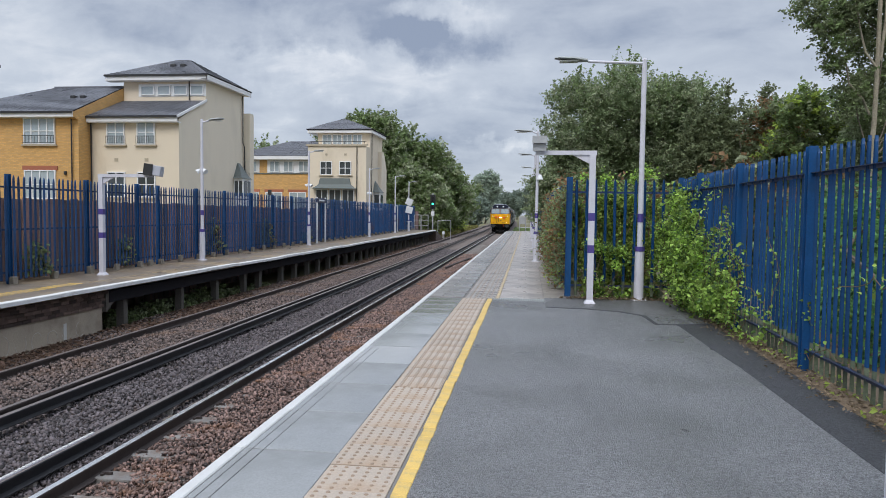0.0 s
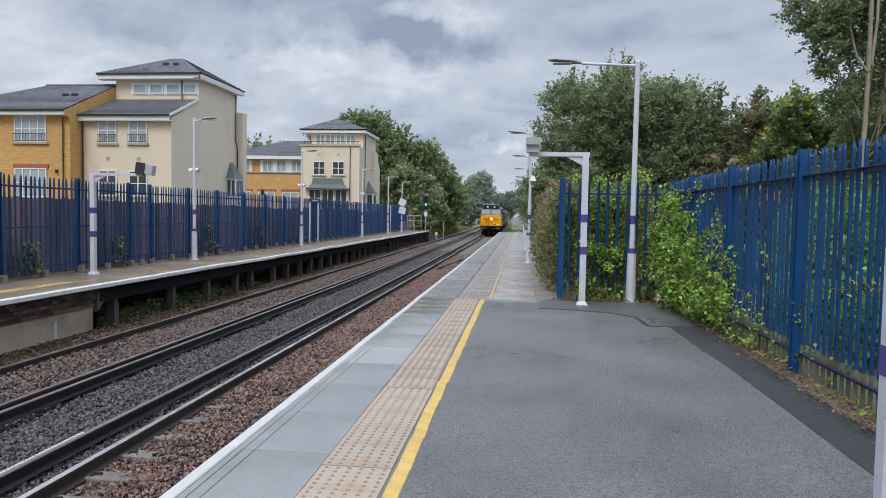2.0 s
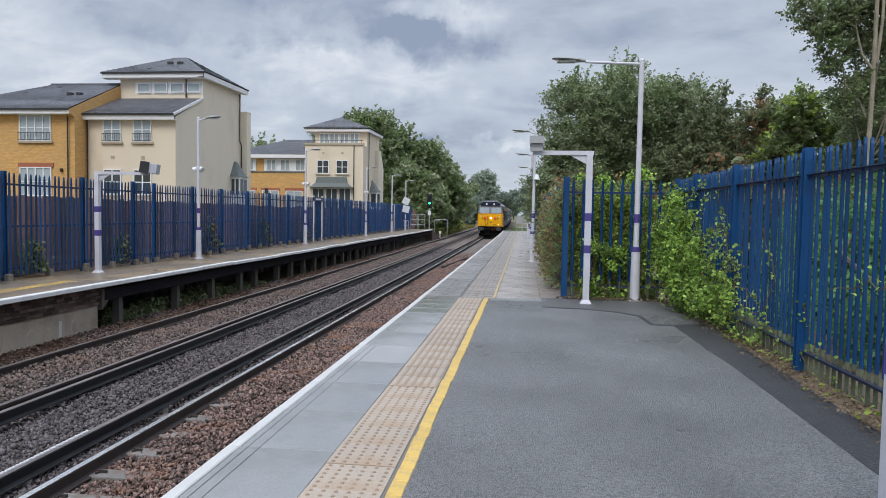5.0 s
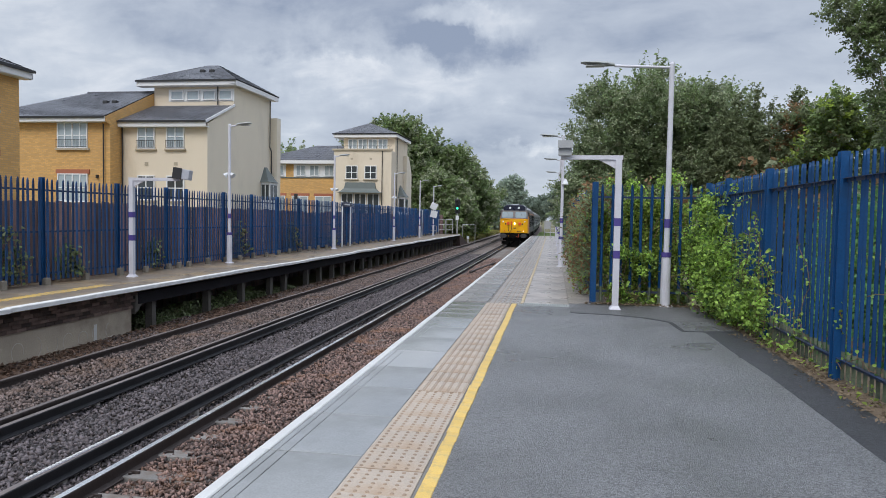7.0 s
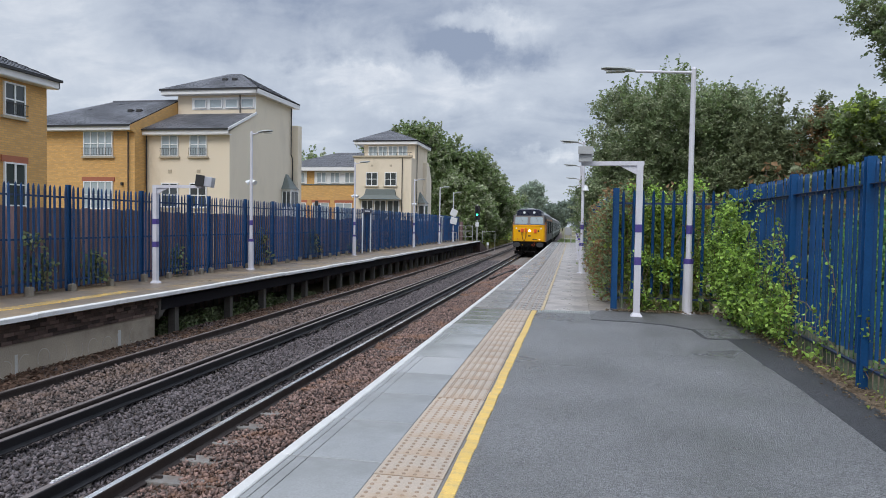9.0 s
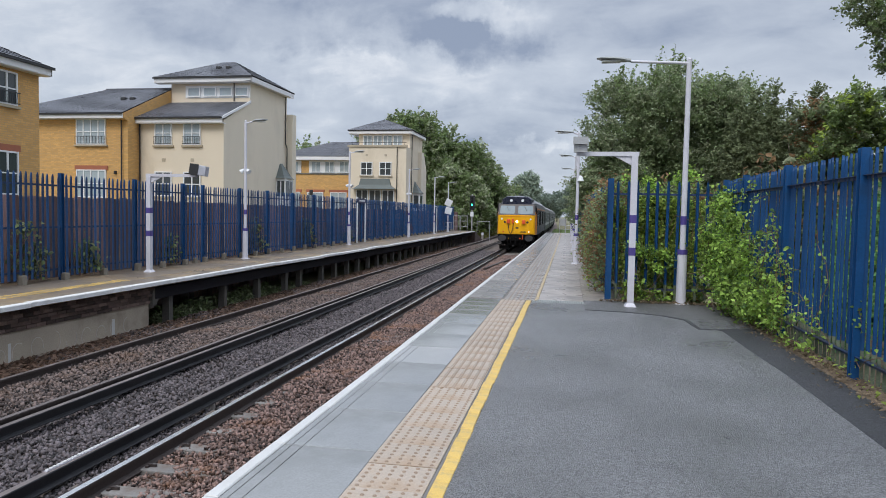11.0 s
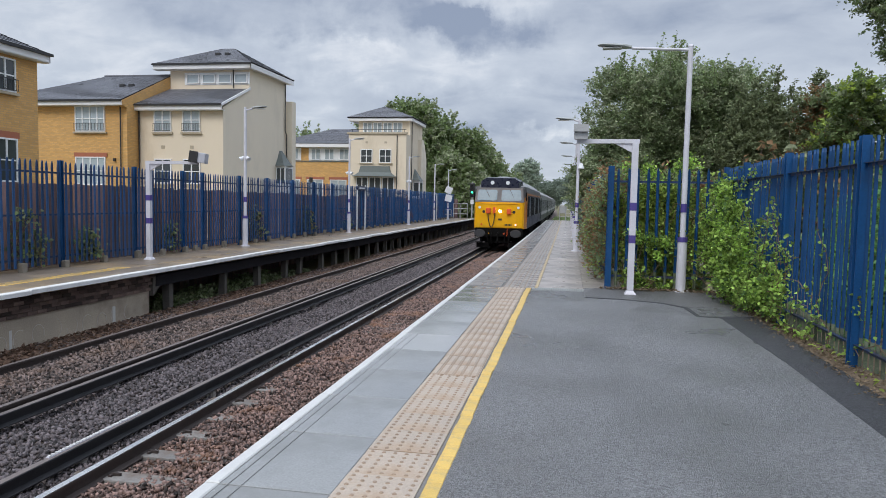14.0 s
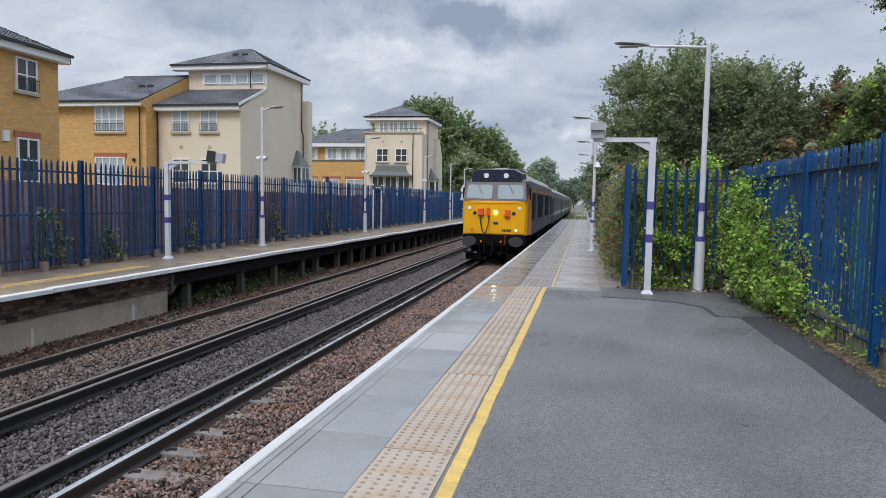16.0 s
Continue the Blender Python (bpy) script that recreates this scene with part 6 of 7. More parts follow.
def locomotive():
    L = 10.2
    ob = thing("locomotive", "yellow-fronted diesel locomotive with lit headlight and dark sides", "locomotive")
    # body behind the cabs
    part("body", loft([(-L + 1.49, arc_section(1.36, 1.12, 2.95, 3.72)), (L - 0.3, arc_section(1.36, 1.12, 2.95, 3.72))]), LOCO_GREY, ob)
    part("roof", loft([(-L + 0.95, [(x * 0.9, z + 0.0) for x, z in arc_section(1.30, 3.0, 3.12, 3.78)]), (-L + 2.2, arc_section(1.32, 3.0, 3.12, 3.93)), (L - 0.4, arc_section(1.32, 3.0, 3.12, 3.93))]), LOCO_ROOF, ob, "weathered grey roof")
    # cab sides
    part("cab", loft([(-L + 0.30, [(x, min(z, 2.5)) for x, z in arc_section(1.30, 1.16, 2.42, 2.5)]), (-L + 0.56, [(x, min(z, 3.2)) for x, z in arc_section(1.33, 1.16, 2.9, 3.2)]), (-L + 0.66, arc_section(1.345, 1.16, 2.92, 3.5)), (-L + 1.5, arc_section(1.368, 1.12, 2.95, 3.74))]), LOCO_ORANGE, ob, "orange cab side")
    part("cab_roof", loft([(-L + 0.58, [(x, min(z, 3.44)) for x, z in arc_section(1.30, 2.98, 3.04, 3.52)]), (-L + 0.8, arc_section(1.345, 2.98, 3.05, 3.70)), (-L + 1.6, arc_section(1.376, 2.98, 3.06, 3.87))]), LOCO_ROOF, ob, "grey domed cab roof")
    # front: lower yellow, raked windscreen panel, headcode box
    def face_ring(half, z0, z1, y0, y1):
        return [(-half, y0, z0), (half, y0, z0), (half, y1, z1), (-half, y1, z1)]
    bm = bmesh.new()
    nose = [(-1.27, 0.16), (-1.20, 0.05), (-0.9, 0.0), (0.9, 0.0), (1.20, 0.05), (1.27, 0.16), (1.27, 0.3), (-1.27, 0.3)]
    prism(bm, [(x, -L + y) for x, y in nose], "z", 1.18, 2.52)
    bmesh.ops.bevel(bm, geom=[e for e in bm.edges if abs(e.verts[0].co.z - e.verts[1].co.z) < 0.01 and e.verts[0].co.y < -L + 0.2], offset=0.04, segments=2, affect="EDGES")
    part("front_panel", bm, LOCO_YELLOW, ob, "bright yellow front panel", smooth=False)
    bm = bmesh.new()
    a_ = [bm.verts.new(p) for p in ((-1.27, -L + 0.04, 2.52), (1.27, -L + 0.04, 2.52), (1.20, -L + 0.32, 3.27), (-1.20, -L + 0.32, 3.27), (-1.30, -L + 0.5, 2.52), (1.30, -L + 0.5, 2.52), (1.24, -L + 0.6, 3.27), (-1.24, -L + 0.6, 3.27))]
    for f in ((0, 1, 2, 3), (1, 5, 6, 2), (4, 0, 3, 7), (3, 2, 6, 7), (5, 4, 7, 6), (0, 4, 5, 1)):
        bm.faces.new([a_[i] for i in f])
    bmesh.ops.recalc_face_normals(bm, faces=bm.faces[:])
    screen = part("windscreen_panel", bm, CAB_GREY, ob, "dark windscreen surround")
    for s in (-1, 1):
        bm = bmesh.new()
        x0, x1 = (0.11, 1.14) if s > 0 else (-1.14, -0.11)
        z0, z1 = 2.60, 3.16
        q = [(x0, z0), (x1, z0), (x1 - 0.03 * (s > 0), z1), (x0 + 0.03 * (s < 0), z1)]
        q = [(x + cx * 0.09 * (1 - math.cos(a_)) if swap else x + cx * 0.09 * (1 - math.sin(a_)), z + cz * 0.09 * (1 - math.sin(a_)) if swap else z + cz * 0.09 * (1 - math.cos(a_)))
             for (x, z), (cx, cz), swap in zip(q, ((1, 1), (-1, 1), (-1, -1), (1, -1)), (True, False, True, False)) for a_ in (0.0, 0.52, 1.05, 1.57)]
        vs = [bm.verts.new((x, -L + 0.04 + (z - 2.52) * 0.373 + o, z)) for o in (-0.018, 0.03) for x, z in q]
        n_ = len(q)
        bm.faces.new(vs[:n_]); bm.faces.new(vs[n_:][::-1])
        for i in range(n_):
            bm.faces.new((vs[i], vs[(i + 1) % n_], vs[n_ + (i + 1) % n_], vs[n_ + i]))
        bmesh.ops.recalc_face_normals(bm, faces=bm.faces[:])
        part("windscreen", bm, WINDSCREEN, screen)
        part("wiper", pipe([(s * 0.62 - 0.1, -L + 0.27, 3.2), (s * 0.62 + 0.12, -L + 0.12, 2.78)], 0.012, 6), BLACK, screen)
        # yellow corner wrapping round from the front
        bm = bmesh.new()
        prism(bm, [(s * 1.20, -L + 0.06), (s * 1.275, -L + 0.16), (s * 1.352, -L + 0.8), (s * 1.30, -L + 0.8), (s * 1.2, -L + 0.3)], "z", 1.17, 2.53)
        part("cab_corner", bm, LOCO_YELLOW, ob, "yellow cab corner")
        bm = bmesh.new()
        prism(bm, [(s * 1.25, -L + 0.40), (s * 1.30, -L + 0.5), (s * 1.356, -L + 0.8), (s * 1.30, -L + 0.8), (s * 1.2, -L + 0.5)], "z", 2.531, 3.2)
        part("window_pillar", bm, CAB_GREY, ob)
        # cab side window and door
        part("cab_window", boxes((min(s * 1.34, s * 1.385), max(s * 1.34, s * 1.385), -L + 0.62, -L + 0.86, 2.6, 3.05)), LOCO_DARK, ob)
        part("cab_door", boxes((min(s * 1.35, s * 1.384), max(s * 1.35, s * 1.384), -L + 0.95, -L + 1.42, 1.25, 3.0)), LOCO_ORANGE, ob)
        for k in range(9):
            y = -L + 1.75 + k * 1.95
            part("side_grille", boxes((min(s * 1.36, s * 1.378), max(s * 1.36, s * 1.378), y, y + 1.5, 1.75, 2.85)), LOCO_DARK if k % 3 != 1 else SIDE_GLASS, ob)
        part("side_stripe", boxes((min(s * 1.345, s * 1.366), max(s * 1.345, s * 1.366), -L + 1.5, L - 0.4, 2.93, 3.02)), LOCO_ORANGE, ob, "orange stripe below the roof")
        # buffers and sockets
        bf = new("buffer"); bf.parent = ob
        bm = bmesh.new()
        tube(bm, (s * 0.92, -L + 0.1, 0.92), (s * 0.92, -L - 0.42, 0.92), 0.13, 0.10, seg=16)
        part("buffer_shank", bm, LOCO_DARK, bf)
        bm = bmesh.new()
        tube(bm, (0, 0, 0), (0, -0.05, 0), 0.27, 0.25, seg=20)
        hd = part("buffer_head", bm, BUFFER, bf)
        hd.matrix_basis = pose(s * 0.92, -L - 0.42, 0.92) @ Matrix.Diagonal((1.05, 1, 0.75, 1))
        part("marker_light", disc(s * 1.0, 2.24, -L + 0.04, 0.07, 0.05), WHITE_SPOT, ob)
        part("lamp_iron", disc(s * 0.78, 2.02, -L + 0.03, 0.075), BLACK, ob)
        part("tail_light", disc(s * 0.88, 1.36, -L + 0.02, 0.05, 0.05), MARKER if s > 0 else RED_HOSE, ob)
        part("headcode_light", disc(s * 0.40, 3.53, -L + 0.43, 0.10, 0.06), WHITE_SPOT, ob, "round white marker disc")
        part("roof_horn", disc(s * 0.9, 3.5, -L + 0.5, 0.09, 0.05), BLACK, ob)
    part("jumper_socket", boxes((-0.65, -0.42, -L - 0.14, -L + 0.02, 1.93, 2.22), bevel=0.03), RED_HOSE, ob)
    part("jumper_socket", boxes((-0.30, -0.17, -L - 0.10, -L + 0.02, 1.93, 2.26), bevel=0.03), RED_HOSE, ob)
    part("jumper_socket", boxes((0.42, 0.64, -L - 0.14, -L + 0.02, 1.90, 2.18), bevel=0.03), RED_HOSE, ob)
    cable = [(-0.55 + 0.36 * k / 14, -L - 0.1, 1.95 - 0.72 * math.sin(math.pi * k / 14) ** 0.6) for k in range(15)]
    part("jumper_cable", pipe(cable, 0.022), BLACK, ob)
    hl = part("headlight", disc(0.06, 2.06, -L + 0.03, 0.065, 0.06), BEAM_LIGHT, ob, "bright lit headlight")
    part("number_bars", boxes(*[(0.32 + 0.075 * k, 0.375 + 0.075 * k, -L - 0.012, -L + 0.01, 1.3, 1.4) for k in range(5)]), PLATE, ob, "row of dark bars")
    part("plate", boxes((-0.03, 0.17, -L - 0.012, -L + 0.01, 1.58, 1.68)), PLATE, ob)
    # headcode box
    bm = loft([(-L + 0.42, [(-1.0, 3.27), (-0.98, 3.62), (-0.72, 3.77), (0.72, 3.77), (0.98, 3.62), (1.0, 3.27)]), (-L + 1.2, [(-1.15, 3.27), (-1.12, 3.62), (-0.75, 3.84), (0.75, 3.84), (1.12, 3.62), (1.15, 3.27)])])
    part("headcode_box", bm, LOCO_NAVY, ob, "dark blue headcode box")
    # underframe
    part("buffer_beam", boxes((-1.25, 1.25, -L + 0.05, -L + 0.35, 0.72, 1.18), bevel=0.03), LOCO_DARK, ob)
    part("valance", boxes((-0.55, 0.55, -L + 0.3, -L + 0.6, 0.4, 0.72)), LOCO_DARK, ob)
    part("coupling", pipe([(0, -L + 0.1, 0.95), (0, -L - 0.3, 0.9), (0, -L - 0.32, 0.55), (0, -L - 0.2, 0.4)], 0.05), LOCO_DARK, ob)
    for x, z in ((-0.55, 0.75), (-0.35, 0.7), (0.35, 0.72), (0.58, 0.78)):
        part("brake_hose", pipe([(x, -L + 0.06, z + 0.25), (x, -L - 0.12, z + 0.15), (x, -L - 0.14, z - 0.2), (x * 0.9, -L - 0.06, z - 0.35)], 0.028), LOCO_DARK, ob)
    part("brake_hose", pipe([(0.46, -L + 0.04, 1.14), (0.46, -L - 0.10, 1.05), (0.47, -L - 0.12, 0.86), (0.42, -L - 0.08, 0.78)], 0.013), RED_HOSE, ob, "red air hose")
    for x in (-0.52, 0.30):
        part("hose_cock", boxes((x - 0.04, x + 0.04, -L - 0.08, -L + 0.05, 0.86, 0.93), bevel=0.01), RED_HOSE if x > 0 else LOCO_YELLOW, ob)
    part("front_step", boxes((-1.2, -0.85, -L + 0.02, -L + 0.2, 0.42, 0.46), (0.85, 1.2, -L + 0.02, -L + 0.2, 0.42, 0.46)), LOCO_DARK, ob)
    part("handrail", pipe([(-1.1, -L - 0.02, 2.44), (1.1, -L - 0.02, 2.44)], 0.012, 6), LOCO_YELLOW, ob)
    part("snow_plough", boxes((-1.15, -0.5, -L + 0.2, -L + 0.32, 0.14, 0.4)), LOCO_DARK, ob)
    part("snow_plough", boxes((0.5, 1.15, -L + 0.2, -L + 0.32, 0.14, 0.4)), LOCO_DARK, ob)
    part("fuel_tank", boxes((-1.2, 1.2, -2.4, 2.4, 0.3, 1.12), bevel=0.08), LOCO_DARK, ob)
    me = wheelset_mesh(0.545)
    for y in (-L + 3.5, L - 3.5):
        bogie(ob, y, (-2.0, 0.0, 2.0), 0.545, me)
    bm = bmesh.new()
    for k in range(5):
        tube(bm, (0, -L + 4 + 2.6 * k, 3.8), (0, -L + 4 + 2.6 * k, 3.93), 0.45, seg=16)
    part("roof_fan", bm, LOCO_DARK, ob)
    part("exhaust", boxes((-0.5, 0.5, -1.2, 0.2, 3.8, 3.98), bevel=0.04), LOCO_ROOF, ob)
    return ob


loco = locomotive()
TRAIN.append((loco, 10.2))
COACH_WHEEL = wheelset_mesh(0.457)


def coach():
    L = 9.95
    ob = thing("railway_coach", "grey railway coach with a dark window band", "coach", group="coaches")
    part("body", loft([(-L, arc_section(1.38, 1.02, 2.9, 3.2, 0.06)), (L, arc_section(1.38, 1.02, 2.9, 3.2, 0.06))]), COACH, ob)
    part("roof", loft([(-L - 0.02, arc_section(1.36, 2.85, 2.98, 3.78)), (L + 0.02, arc_section(1.36, 2.85, 2.98, 3.78))]), COACH_ROOF, ob)
    for s in (-1, 1):
        part("window_band", boxes((min(s * 1.375, s * 1.388), max(s * 1.375, s * 1.388), -L + 0.3, L - 0.3, 1.85, 2.75)), COACH_BAND, ob)
        part("waist_band", boxes((min(s * 1.375, s * 1.389), max(s * 1.375, s * 1.389), -L + 0.3, L - 0.3, 1.55, 1.8)), COACH_ROOF, ob)
        for k in range(8):
            y = -L + 1.9 + k * 2.1
            part("coach_window", boxes((min(s * 1.38, s * 1.396), max(s * 1.38, s * 1.396), y, y + 1.5, 1.95, 2.62)), SIDE_GLASS, ob)
        for y in (-L + 0.7, L - 1.4):
            part("coach_door", boxes((min(s * 1.38, s * 1.397), max(s * 1.38, s * 1.397), y, y + 0.7, 1.1, 2.9)), COACH, ob)
    part("gangway", boxes((-0.5, 0.5, -L - 0.4, -L, 1.1, 3.2), (-0.5, 0.5, L, L + 0.4, 1.1, 3.2)), LOCO_DARK, ob)
    part("underframe", boxes((-1.2, 1.2, -5.0, 5.0, 0.45, 1.02), (-1.25, 1.25, -L, L, 0.9, 1.03)), LOCO_DARK, ob)
    for y in (-L + 2.9, L - 2.9):
        bogie(ob, y, (-1.3, 1.3), 0.457, COACH_WHEEL)
    return ob


for k in range(7):
    TRAIN.append((coach(), 20.4 + 0.55 + 9.95 + k * 20.7))
# ---------- platform furniture ----------
SIGNAL_GREEN = mat("lit_green_signal", (0.05, 1.0, 0.45), 0.3, 0, emit=2.2, bump=0)
SCREEN_GREY = mat("pale_grey_housing", (0.42, 0.43, 0.48), 0.45, 0.1)
GALV = mat("galvanised_steel", (0.42, 0.43, 0.44), 0.5, 0.12, metal=0.4)
SIGN_WHITE = mat("white_sign_panel", (0.7, 0.72, 0.74), 0.4, 0.06)
SIGN_NAVY = mat("navy_sign_panel", (0.02, 0.025, 0.07), 0.4, 0.06)


def lamp_post(at, arm, group, label, tall=4.5, reach=1.6, speaker=False, head=0.62):
    """A stepped pole with indigo bands, a horizontal arm and a flat lamp head; arm: -1 or 1 along x."""
    ob = thing("street_lamp", label, "lamp post", at, group=group)
    bm = bmesh.new()
    tube(bm, (0, 0, 0), (0, 0, 0.92), 0.092, 0.085, seg=16)
    tube(bm, (0, 0, 0), (0, 0, 0.025), 0.15, 0.14, seg=16)
    tube(bm, (0, 0, 0.92), (0, 0, 1.0), 0.085, 0.055, seg=16)
    tube(bm, (0, 0, 1.0), (0, 0, tall), 0.053, 0.045, seg=14)
    tube(bm, (0, 0, tall), (0, 0, tall + 0.04), 0.05, 0.03, seg=14)
    part("pole", bm, POLE, ob, smooth=False)
    for z, r_, h in ((0.93, 0.09, 0.09), (1.48, 0.058, 0.16)):
        bm = bmesh.new()
        tube(bm, (0, 0, z), (0, 0, z + h), r_, seg=16)
        part("band", bm, PURPLE, ob, "indigo painted band")
    bm = bmesh.new()
    tube(bm, (0, 0, tall - 0.06), (arm * (reach - head), 0, tall - 0.01), 0.026, seg=10)
    part("arm", bm, POLE, ob)
    bm = bmesh.new()
    secs = []
    for u, w, h in ((0, 0.045, 0.04), (0.12, 0.06, 0.05), (0.22, 0.12, 0.055), (0.5, 0.15, 0.05), (0.85, 0.13, 0.035), (1.0, 0.06, 0.015)):
        x = arm * (reach - head + u * head)
        zc = tall + 0.005 + 0.05 * u
        secs.append([bm.verts.new((x, w * math.cos(a_), zc + h * math.sin(a_) * (1.0 if math.sin(a_) > 0 else 0.55))) for a_ in [k * math.tau / 12 for k in range(12)]])
    for s0, s1 in zip(secs, secs[1:]):
        for k in range(12):
            bm.faces.new((s0[k], s0[(k + 1) % 12], s1[(k + 1) % 12], s1[k]))
    bm.faces.new(secs[0]); bm.faces.new(secs[-1])
    bmesh.ops.recalc_face_normals(bm, faces=bm.faces[:])
    hd = part("lamp_head", bm, LAMPHEAD, ob, "flat grey lamp head")
    x0 = arm * (reach - head * 0.7)
    x1 = arm * (reach - head * 0.15)
    part("lens", boxes((min(x0, x1), max(x0, x1), -0.09, 0.09, tall - 0.018, tall + 0.0)), LENS_GLASS, hd)
    if speaker:
        for s in (-1, 1):
            bm = bmesh.new()
            tube(bm, (s * 0.06, 0, 2.95), (s * 0.15, -0.04, 2.88), 0.035, 0.085, seg=14)
            tube(bm, (0, 0, 2.98), (s * 0.1, 0, 2.97), 0.02, seg=8)
            part("loudspeaker", bm, SIGN_WHITE, ob, "small pale horn loudspeaker")
    return ob


lamp_post((2.07, 13.42, 0), -1, "near platform lamps", "pale grey lamp post with indigo bands by the creeper", 4.5, 1.66)
for y in (23.8, 33.0, 42.0, 51.0, 60.0):
    lamp_post((0.24 + bend(y) * 0.6, y, 0), -1, "near platform lamps", "pale grey lamp post on the narrow platform", 4.40, 0.80, speaker=False)
bell = thing("loudspeaker", "small pale bell loudspeaker on the lamp post", "loudspeaker", (0.24 + bend(23.8) * 0.6, 23.8, 0))
bm = bmesh.new()
tube(bm, (0.09, -0.05, 2.95), (0.09, -0.06, 2.78), 0.05, 0.11, seg=14)
part("horn", bm, SIGN_WHITE, bell)
part("bracket", boxes((0.03, 0.1, -0.06, -0.04, 2.94, 2.98)), POLE, bell)
for y in (21.5, 32.6, 45.6, 54.8):
    lamp_post((-10.62 + bend(y), y, -0.03), 1, "opposite platform lamps", "slim pale lamp post on the opposite platform", 4.55, 0.75, speaker=y < 50, head=0.5)
sp = lamp_post((-10.55 + bend(60), 60.9, -0.03), 1, "opposite platform lamps", "slim lamp post carrying two tilted square panels", 4.4, 0.75, head=0.5)
for z, a_ in ((2.62, 24), (1.9, 12)):
    pn = part("square_panel", boxes((-0.3, 0.3, -0.06, 0.0, -0.3, 0.3), bevel=0.02), SIGN_WHITE, sp, "tilted pale square panel")
    pn.matrix_basis = pose(0.05, -0.08, z, 0, a_, 12)


def gantry(at, arm, reach, label, tall=2.68, bands=((0.92, 0.14), (1.50, 0.14)), half=0.055):
    """A square post with a bracketed arm that carries a monitor housing."""
    ob = thing("monitor_gantry", label, "monitor post", at, group="monitor gantries")
    bm = bmesh.new()
    box(bm, -half, half, -half, half, 0.02, tall)
    part("post", bm, POLE, ob)
    bm = bmesh.new()
    lo = [bm.verts.new((x * 0.10, y * 0.10, 0.0)) for x, y in ((-1, -1), (1, -1), (1, 1), (-1, 1))]
    mi = [bm.verts.new((x * 0.10, y * 0.10, 0.012)) for x, y in ((-1, -1), (1, -1), (1, 1), (-1, 1))]
    hi = [bm.verts.new((x * 0.058, y * 0.058, 0.07)) for x, y in ((-1, -1), (1, -1), (1, 1), (-1, 1))]
    for a_, b_ in ((lo, mi), (mi, hi)):
        for k in range(4):
            bm.faces.new((a_[k], a_[(k + 1) % 4], b_[(k + 1) % 4], b_[k]))
    part("base_plate", bm, POLE, ob)
    for z, h in bands:
        part("band", boxes((-half - 0.003, half + 0.003, -half - 0.003, half + 0.003, z, z + h)), PURPLE, ob, "indigo painted band")
    if not arm:
        return ob
    x0, x1 = sorted((arm * -0.07, arm * reach))
    part("arm", boxes((x0, x1, -0.045, 0.045, tall, tall + 0.075)), POLE, ob)
    bm = bmesh.new()
    prism(bm, [(arm * 0.055, tall - 0.16), (arm * 0.055, tall), (arm * 0.36, tall), (arm * 0.30, tall - 0.03)], "y", -0.02, 0.02)
    part("bracket", bm, POLE, ob)
    return ob


g = gantry((1.1, 12.72, 0), -1, 1.02, "pale grey gantry post with a boxed platform monitor")
part("monitor_housing", boxes((-1.06, -0.84, -0.16, 0.22, 2.757, 2.99), bevel=0.015), SCREEN_GREY, g, "pale ribbed monitor housing")
part("monitor_hood", boxes((-1.08, -0.82, -0.24, -0.15, 2.87, 3.0), (-1.07, -0.83, -0.17, -0.155, 2.74, 2.86)), GALV, g)
g = gantry((-10.48, 15.9, -0.03), 1, 1.32, "pale grey gantry post with a dark-faced monitor box", 2.42)
hs = part("monitor_housing", boxes((0.0, 0.36, -0.14, 0.18, 0.0, 0.25), bevel=0.02), SCREEN_GREY, g, "pale monitor box with a dark hooded face")
hs.matrix_basis = pose(1.17, 0, 2.49, 0, 8, 14)
scr = part("screen_hood", boxes((-0.04, 0.012, -0.14, 0.18, -0.01, 0.262)), BLACK, hs)
part("screen", boxes((-0.03, 0.175, -0.165, -0.138, -0.015, 0.265)), BLACK, hs)

gantry((1.925, 3.8, 0), 0, 0, "pale grey square post with indigo bands on the asphalt", 2.75, ((0.80, 0.16), (1.47, 0.17)), 0.043)

# signal and platform end things of the opposite side
sg = thing("railway_signal", "colour light signal showing green", "signal", (-10.1, 71.8, GZ))
part("post", boxes((-0.06, 0.06, -0.06, 0.06, 0.0, 4.9)), GALV, sg)
part("signal_head", boxes((-0.27, 0.27, -0.1, 0.1, 3.25, 4.75), bevel=0.06), BLACK, sg)
for z, m_ in ((4.45, BLACK), (4.12, BLACK), (3.78, SIGNAL_GREEN), (3.46, BLACK)):
    bm = bmesh.new()
    tube(bm, (0, -0.1, z), (0, -0.13, z), 0.115, seg=16)
    part("aspect", bm, m_, sg)
    bm = bmesh.new()
    for k in range(8):
        a0, a1 = k * math.pi / 8, (k + 1) * math.pi / 8
        vs = [bm.verts.new((0.13 * math.cos(q), y_, z + 0.13 * math.sin(q))) for q, y_ in ((a0, -0.1), (a1, -0.1), (a1, -0.3), (a0, -0.3))]
        bm.faces.new(vs)
    part("signal_hood", bm, BLACK, sg)
part("signal_box", boxes((-0.17, 0.17, -0.12, 0.1, 2.55, 3.0), bevel=0.02), SIGN_WHITE, sg)


def rail_panel(label, at, w, h, bars, turn=0, group=""):
    ob = thing("handrail", label, "handrail", at, turn, group)
    for x in (0, w):
        bm = bmesh.new()
        tube(bm, (x, 0, 0), (x, 0, h), 0.03, seg=8)
        part("post", bm, GALV, ob)
    for k in range(bars):
        z = h * (k + 1) / bars
        bm = bmesh.new()
        tube(bm, (0, 0, z), (w, 0, z), 0.025, seg=8)
        part("rail", bm, GALV, ob)
    return ob


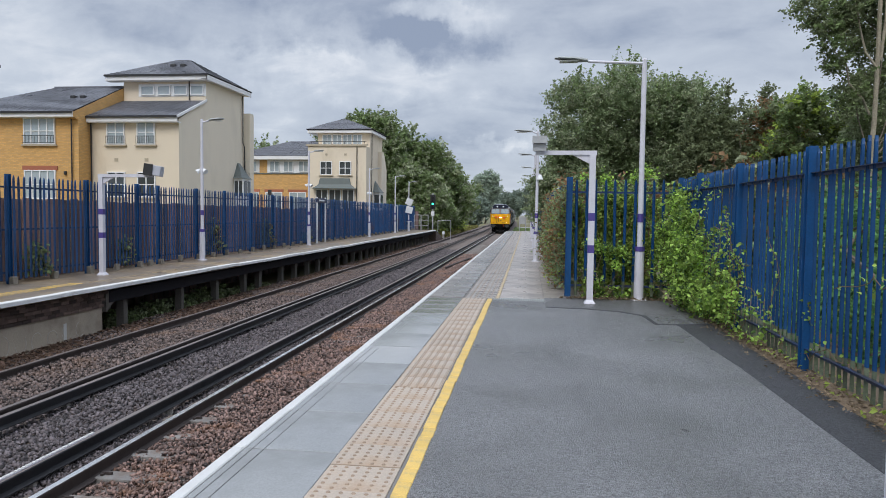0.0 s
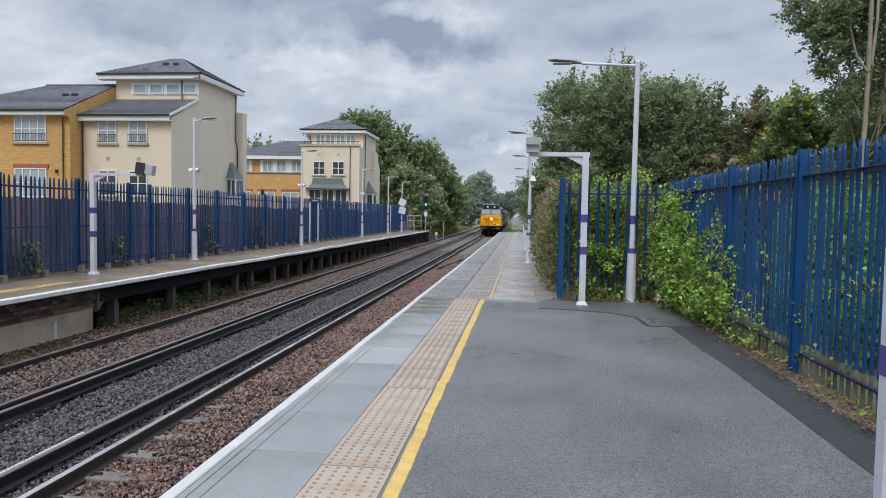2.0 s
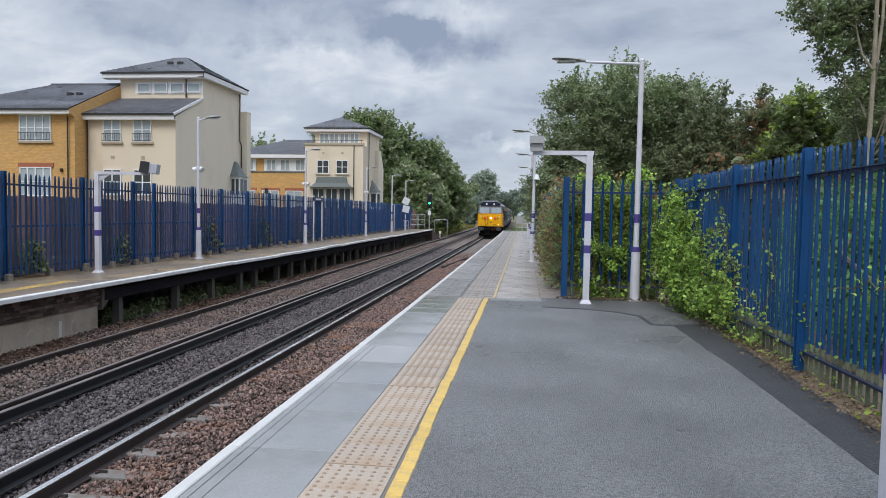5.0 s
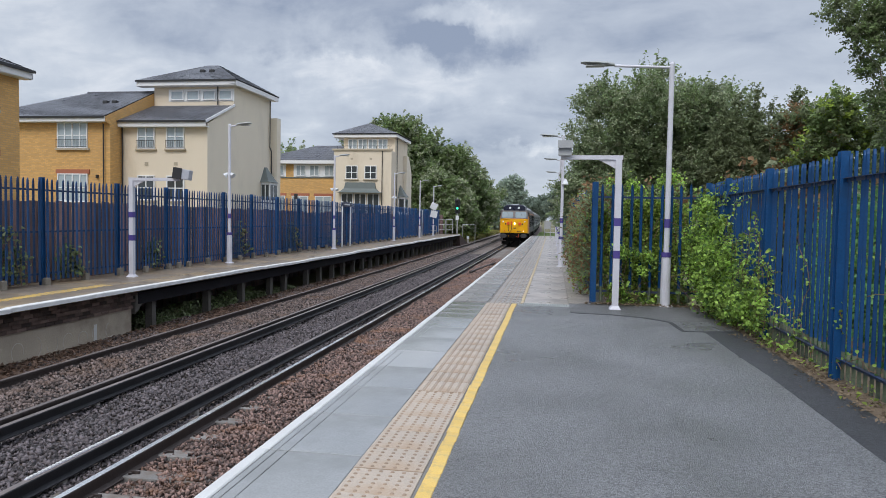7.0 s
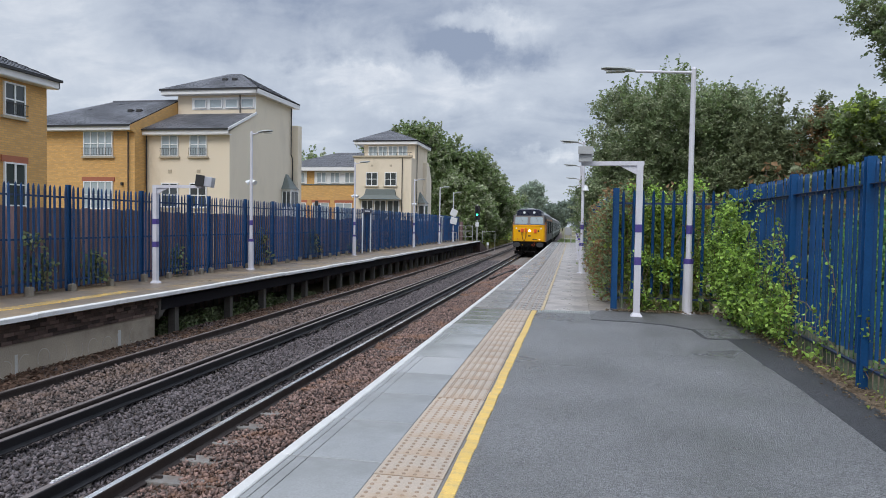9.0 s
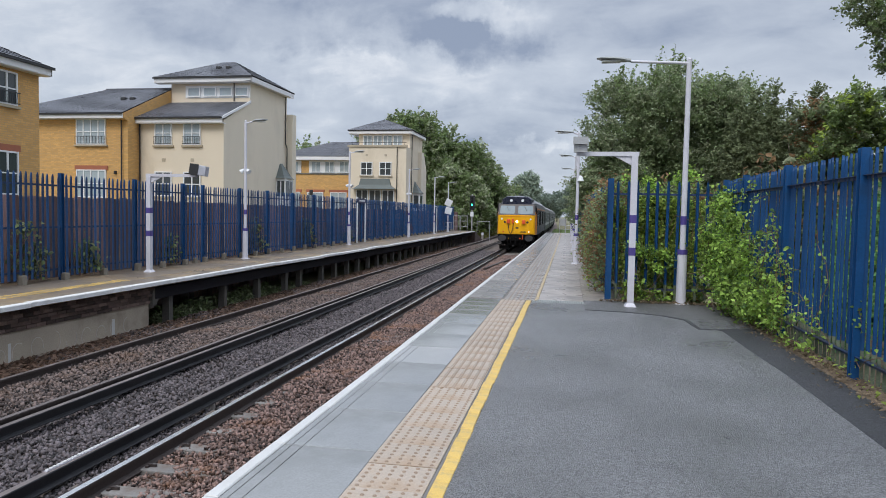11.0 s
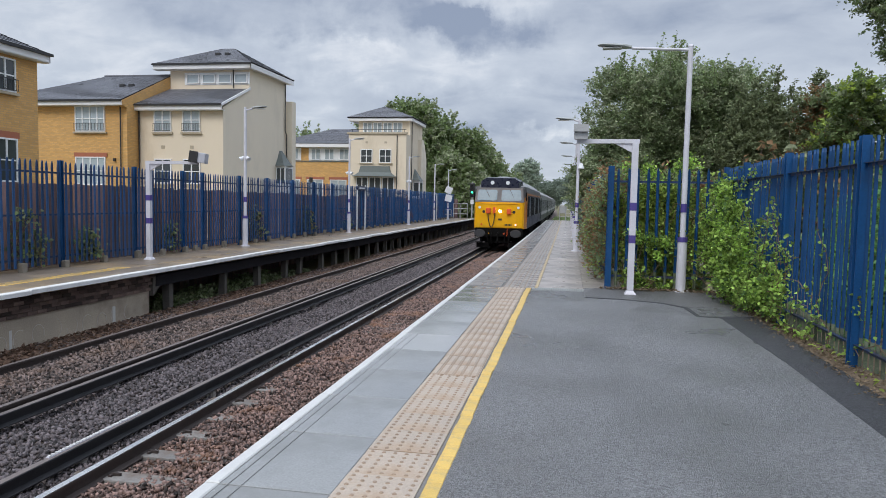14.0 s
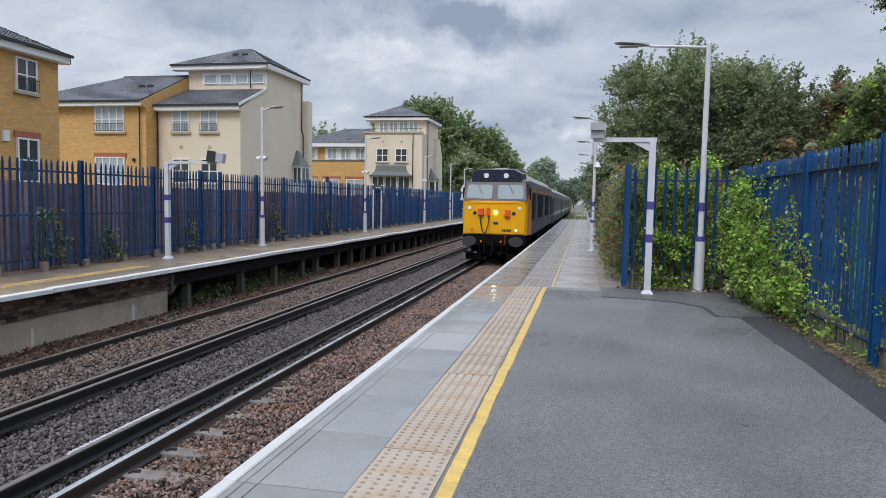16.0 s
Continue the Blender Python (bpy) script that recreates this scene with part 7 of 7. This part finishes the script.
for x in (-10.75, -10.05):
    rail_panel("galvanised gate frame at the opposite platform end", (x, 64.0, -0.03), 0.62, 1.45, 3, group="platform end rails")
rail_panel("galvanised handrail at the opposite platform end", (-11.3, 62.5, -0.03), 0.6, 0.85, 2, group="platform end rails")
rail_panel("low pipe rail beside the opposite ramp", (-9.3, 70.0, GZ), 1.3, 2.1, 1, group="platform end rails")
rail_panel("galvanised gate across the near platform end", (-0.75 + bend(66), 66.2, 0), 0.55, 1.4, 4, group="platform end rails")
rail_panel("galvanised gate across the near platform end", (-0.15 + bend(66), 66.2, 0), 0.9, 1.4, 4, group="platform end rails")
gp = thing("gate_board", "grey steel board on the platform end gate", "sign", (-0.46 + bend(66), 66.14, 0))
part("board", boxes((-0.25, 0.25, -0.02, 0.02, 0.7, 1.35)), GALV, gp)
ns = thing("platform_sign", "dark platform sign board on two thin white posts", "sign", (-10.9 + bend(36), 36.0, -0.03))
part("sign_board", boxes((-0.03, 0.03, -1.2, 0.35, 2.12, 2.34), bevel=0.01), SIGN_NAVY, ns)
for y in (-1.15, 0.3):
    part("post", boxes((-0.03, 0.03, y - 0.03, y + 0.03, 0, 2.4)), SIGN_WHITE, ns)
part("lettering_bar", boxes((0.031, 0.036, -0.9, 0.05, 2.19, 2.27)), SIGN_WHITE, ns)
n2 = thing("platform_sign", "white sign posts by the opposite fence", "sign", (-10.95 + bend(57), 57.0, -0.03))
for y in (-0.6, 0.6):
    part("post", boxes((-0.03, 0.03, y - 0.03, y + 0.03, 0, 2.2)), SIGN_WHITE, n2)
part("sign_board", boxes((-0.02, 0.02, -0.63, 0.63, 2.2, 2.26)), SIGN_WHITE, n2)
fs = thing("fence_notice", "small white notice plate on the fence", "notice", (0.70, 18.0, 0))
part("plate", boxes((-0.02, 0.02, -0.25, 0.25, 1.95, 2.35)), SIGN_WHITE, fs)
mk = thing("marker_post", "small orange and white post beside the ramp", "post", (-8.95 + bend(74), 74.0, GZ))
part("post", boxes((-0.1, 0.1, -0.1, 0.1, 0, 0.55)), CONCRETE, mk)
part("cap", boxes((-0.12, 0.12, -0.12, 0.12, 0.55, 0.85), bevel=0.02), SIGN_WHITE, mk)
pk = thing("spare_rail", "spare rusty rail length lying on the ballast", "rail", (-3.92 + bend(33), 33.0, -1.02), 0)
bm = bmesh.new()
prism(bm, [(-0.06, 0), (0.06, 0), (0.62, 7.6), (0.50, 7.6)], "z", -0.04, 0.05)
part("rail_length", bm, RAIL, pk)
lt = thing("garden_lamp", "dark lantern on a thin post behind the fence", "lantern", (-19.4, 50, GZ))
part("post", boxes((-0.03, 0.03, -0.03, 0.03, 0, 4.0)), BLACK, lt)
part("lantern", boxes((-0.11, 0.11, -0.11, 0.11, 4.0, 4.4), bevel=0.03), BLACK, lt)
# graffiti streaks on the footing
st = setting(part("pale_streak", boxes((-9.125, -9.117, 12.55, 12.64, -1.1, -0.68), (-9.125, -9.117, 9.9, 9.96, -1.1, -0.7)), WHITE_LINE), "pale lime streak on the concrete footing", "stain")

# faint looping paint marks on the footing
MARK = mat("faded_paint_mark", (0.56, 0.51, 0.45), 0.8, 0.2)
tag = thing("paint_mark", "faint pale looping paint marks on the concrete footing", "paint mark", (-9.118, 0, 0))
rr = np.random.default_rng(44)
for k in range(9):
    y0, z0, h = 9.7 + k * 0.42, -0.88 + rr.uniform(-0.04, 0.04), rr.uniform(0.13, 0.19)
    a0, sweep_by = rr.uniform(0, 6.3), rr.uniform(3.0, 5.5)
    pts = [(0, y0 + 0.14 * math.cos(a0 + sweep_by * j / 10), z0 + h * math.sin(a0 + sweep_by * j / 10)) for j in range(11)]
    part("paint_stroke", pipe(pts, 0.006, 5), MARK, tag)["kind"] = "stuff"

# white dashes stand in for the wet reflection on the conductor rail
dash = thing("rail_glint_dashes", "white dashes standing in for the wet glint on the conductor rail top", "strip", (-4.672, 5.48, -0.836))
part("backing", boxes((-0.016, 0.016, 0.0, 1.4, -0.012, 0.006)), POLE, dash)
dot = mesh("dash", boxes((-0.015, 0.015, -0.014, 0.014, 0.006, 0.014)), WHITE_LINE)
for k in range(30):
    piece("dash", dot, dash, pose(0, 0.03 + 0.047 * k, 0))


def motions():
    for ob, behind in TRAIN:
        walk(ob, stock_rows(behind))
    for ob, radius, base in WHEELS:
        rows = []
        for k in range(97):
            t = k / 6
            t = min(t, 16.0)
            rows.append((t, base @ pose(0, 0, 0, math.degrees(4.15 * t / radius))))
        walk(ob, rows)


motions()
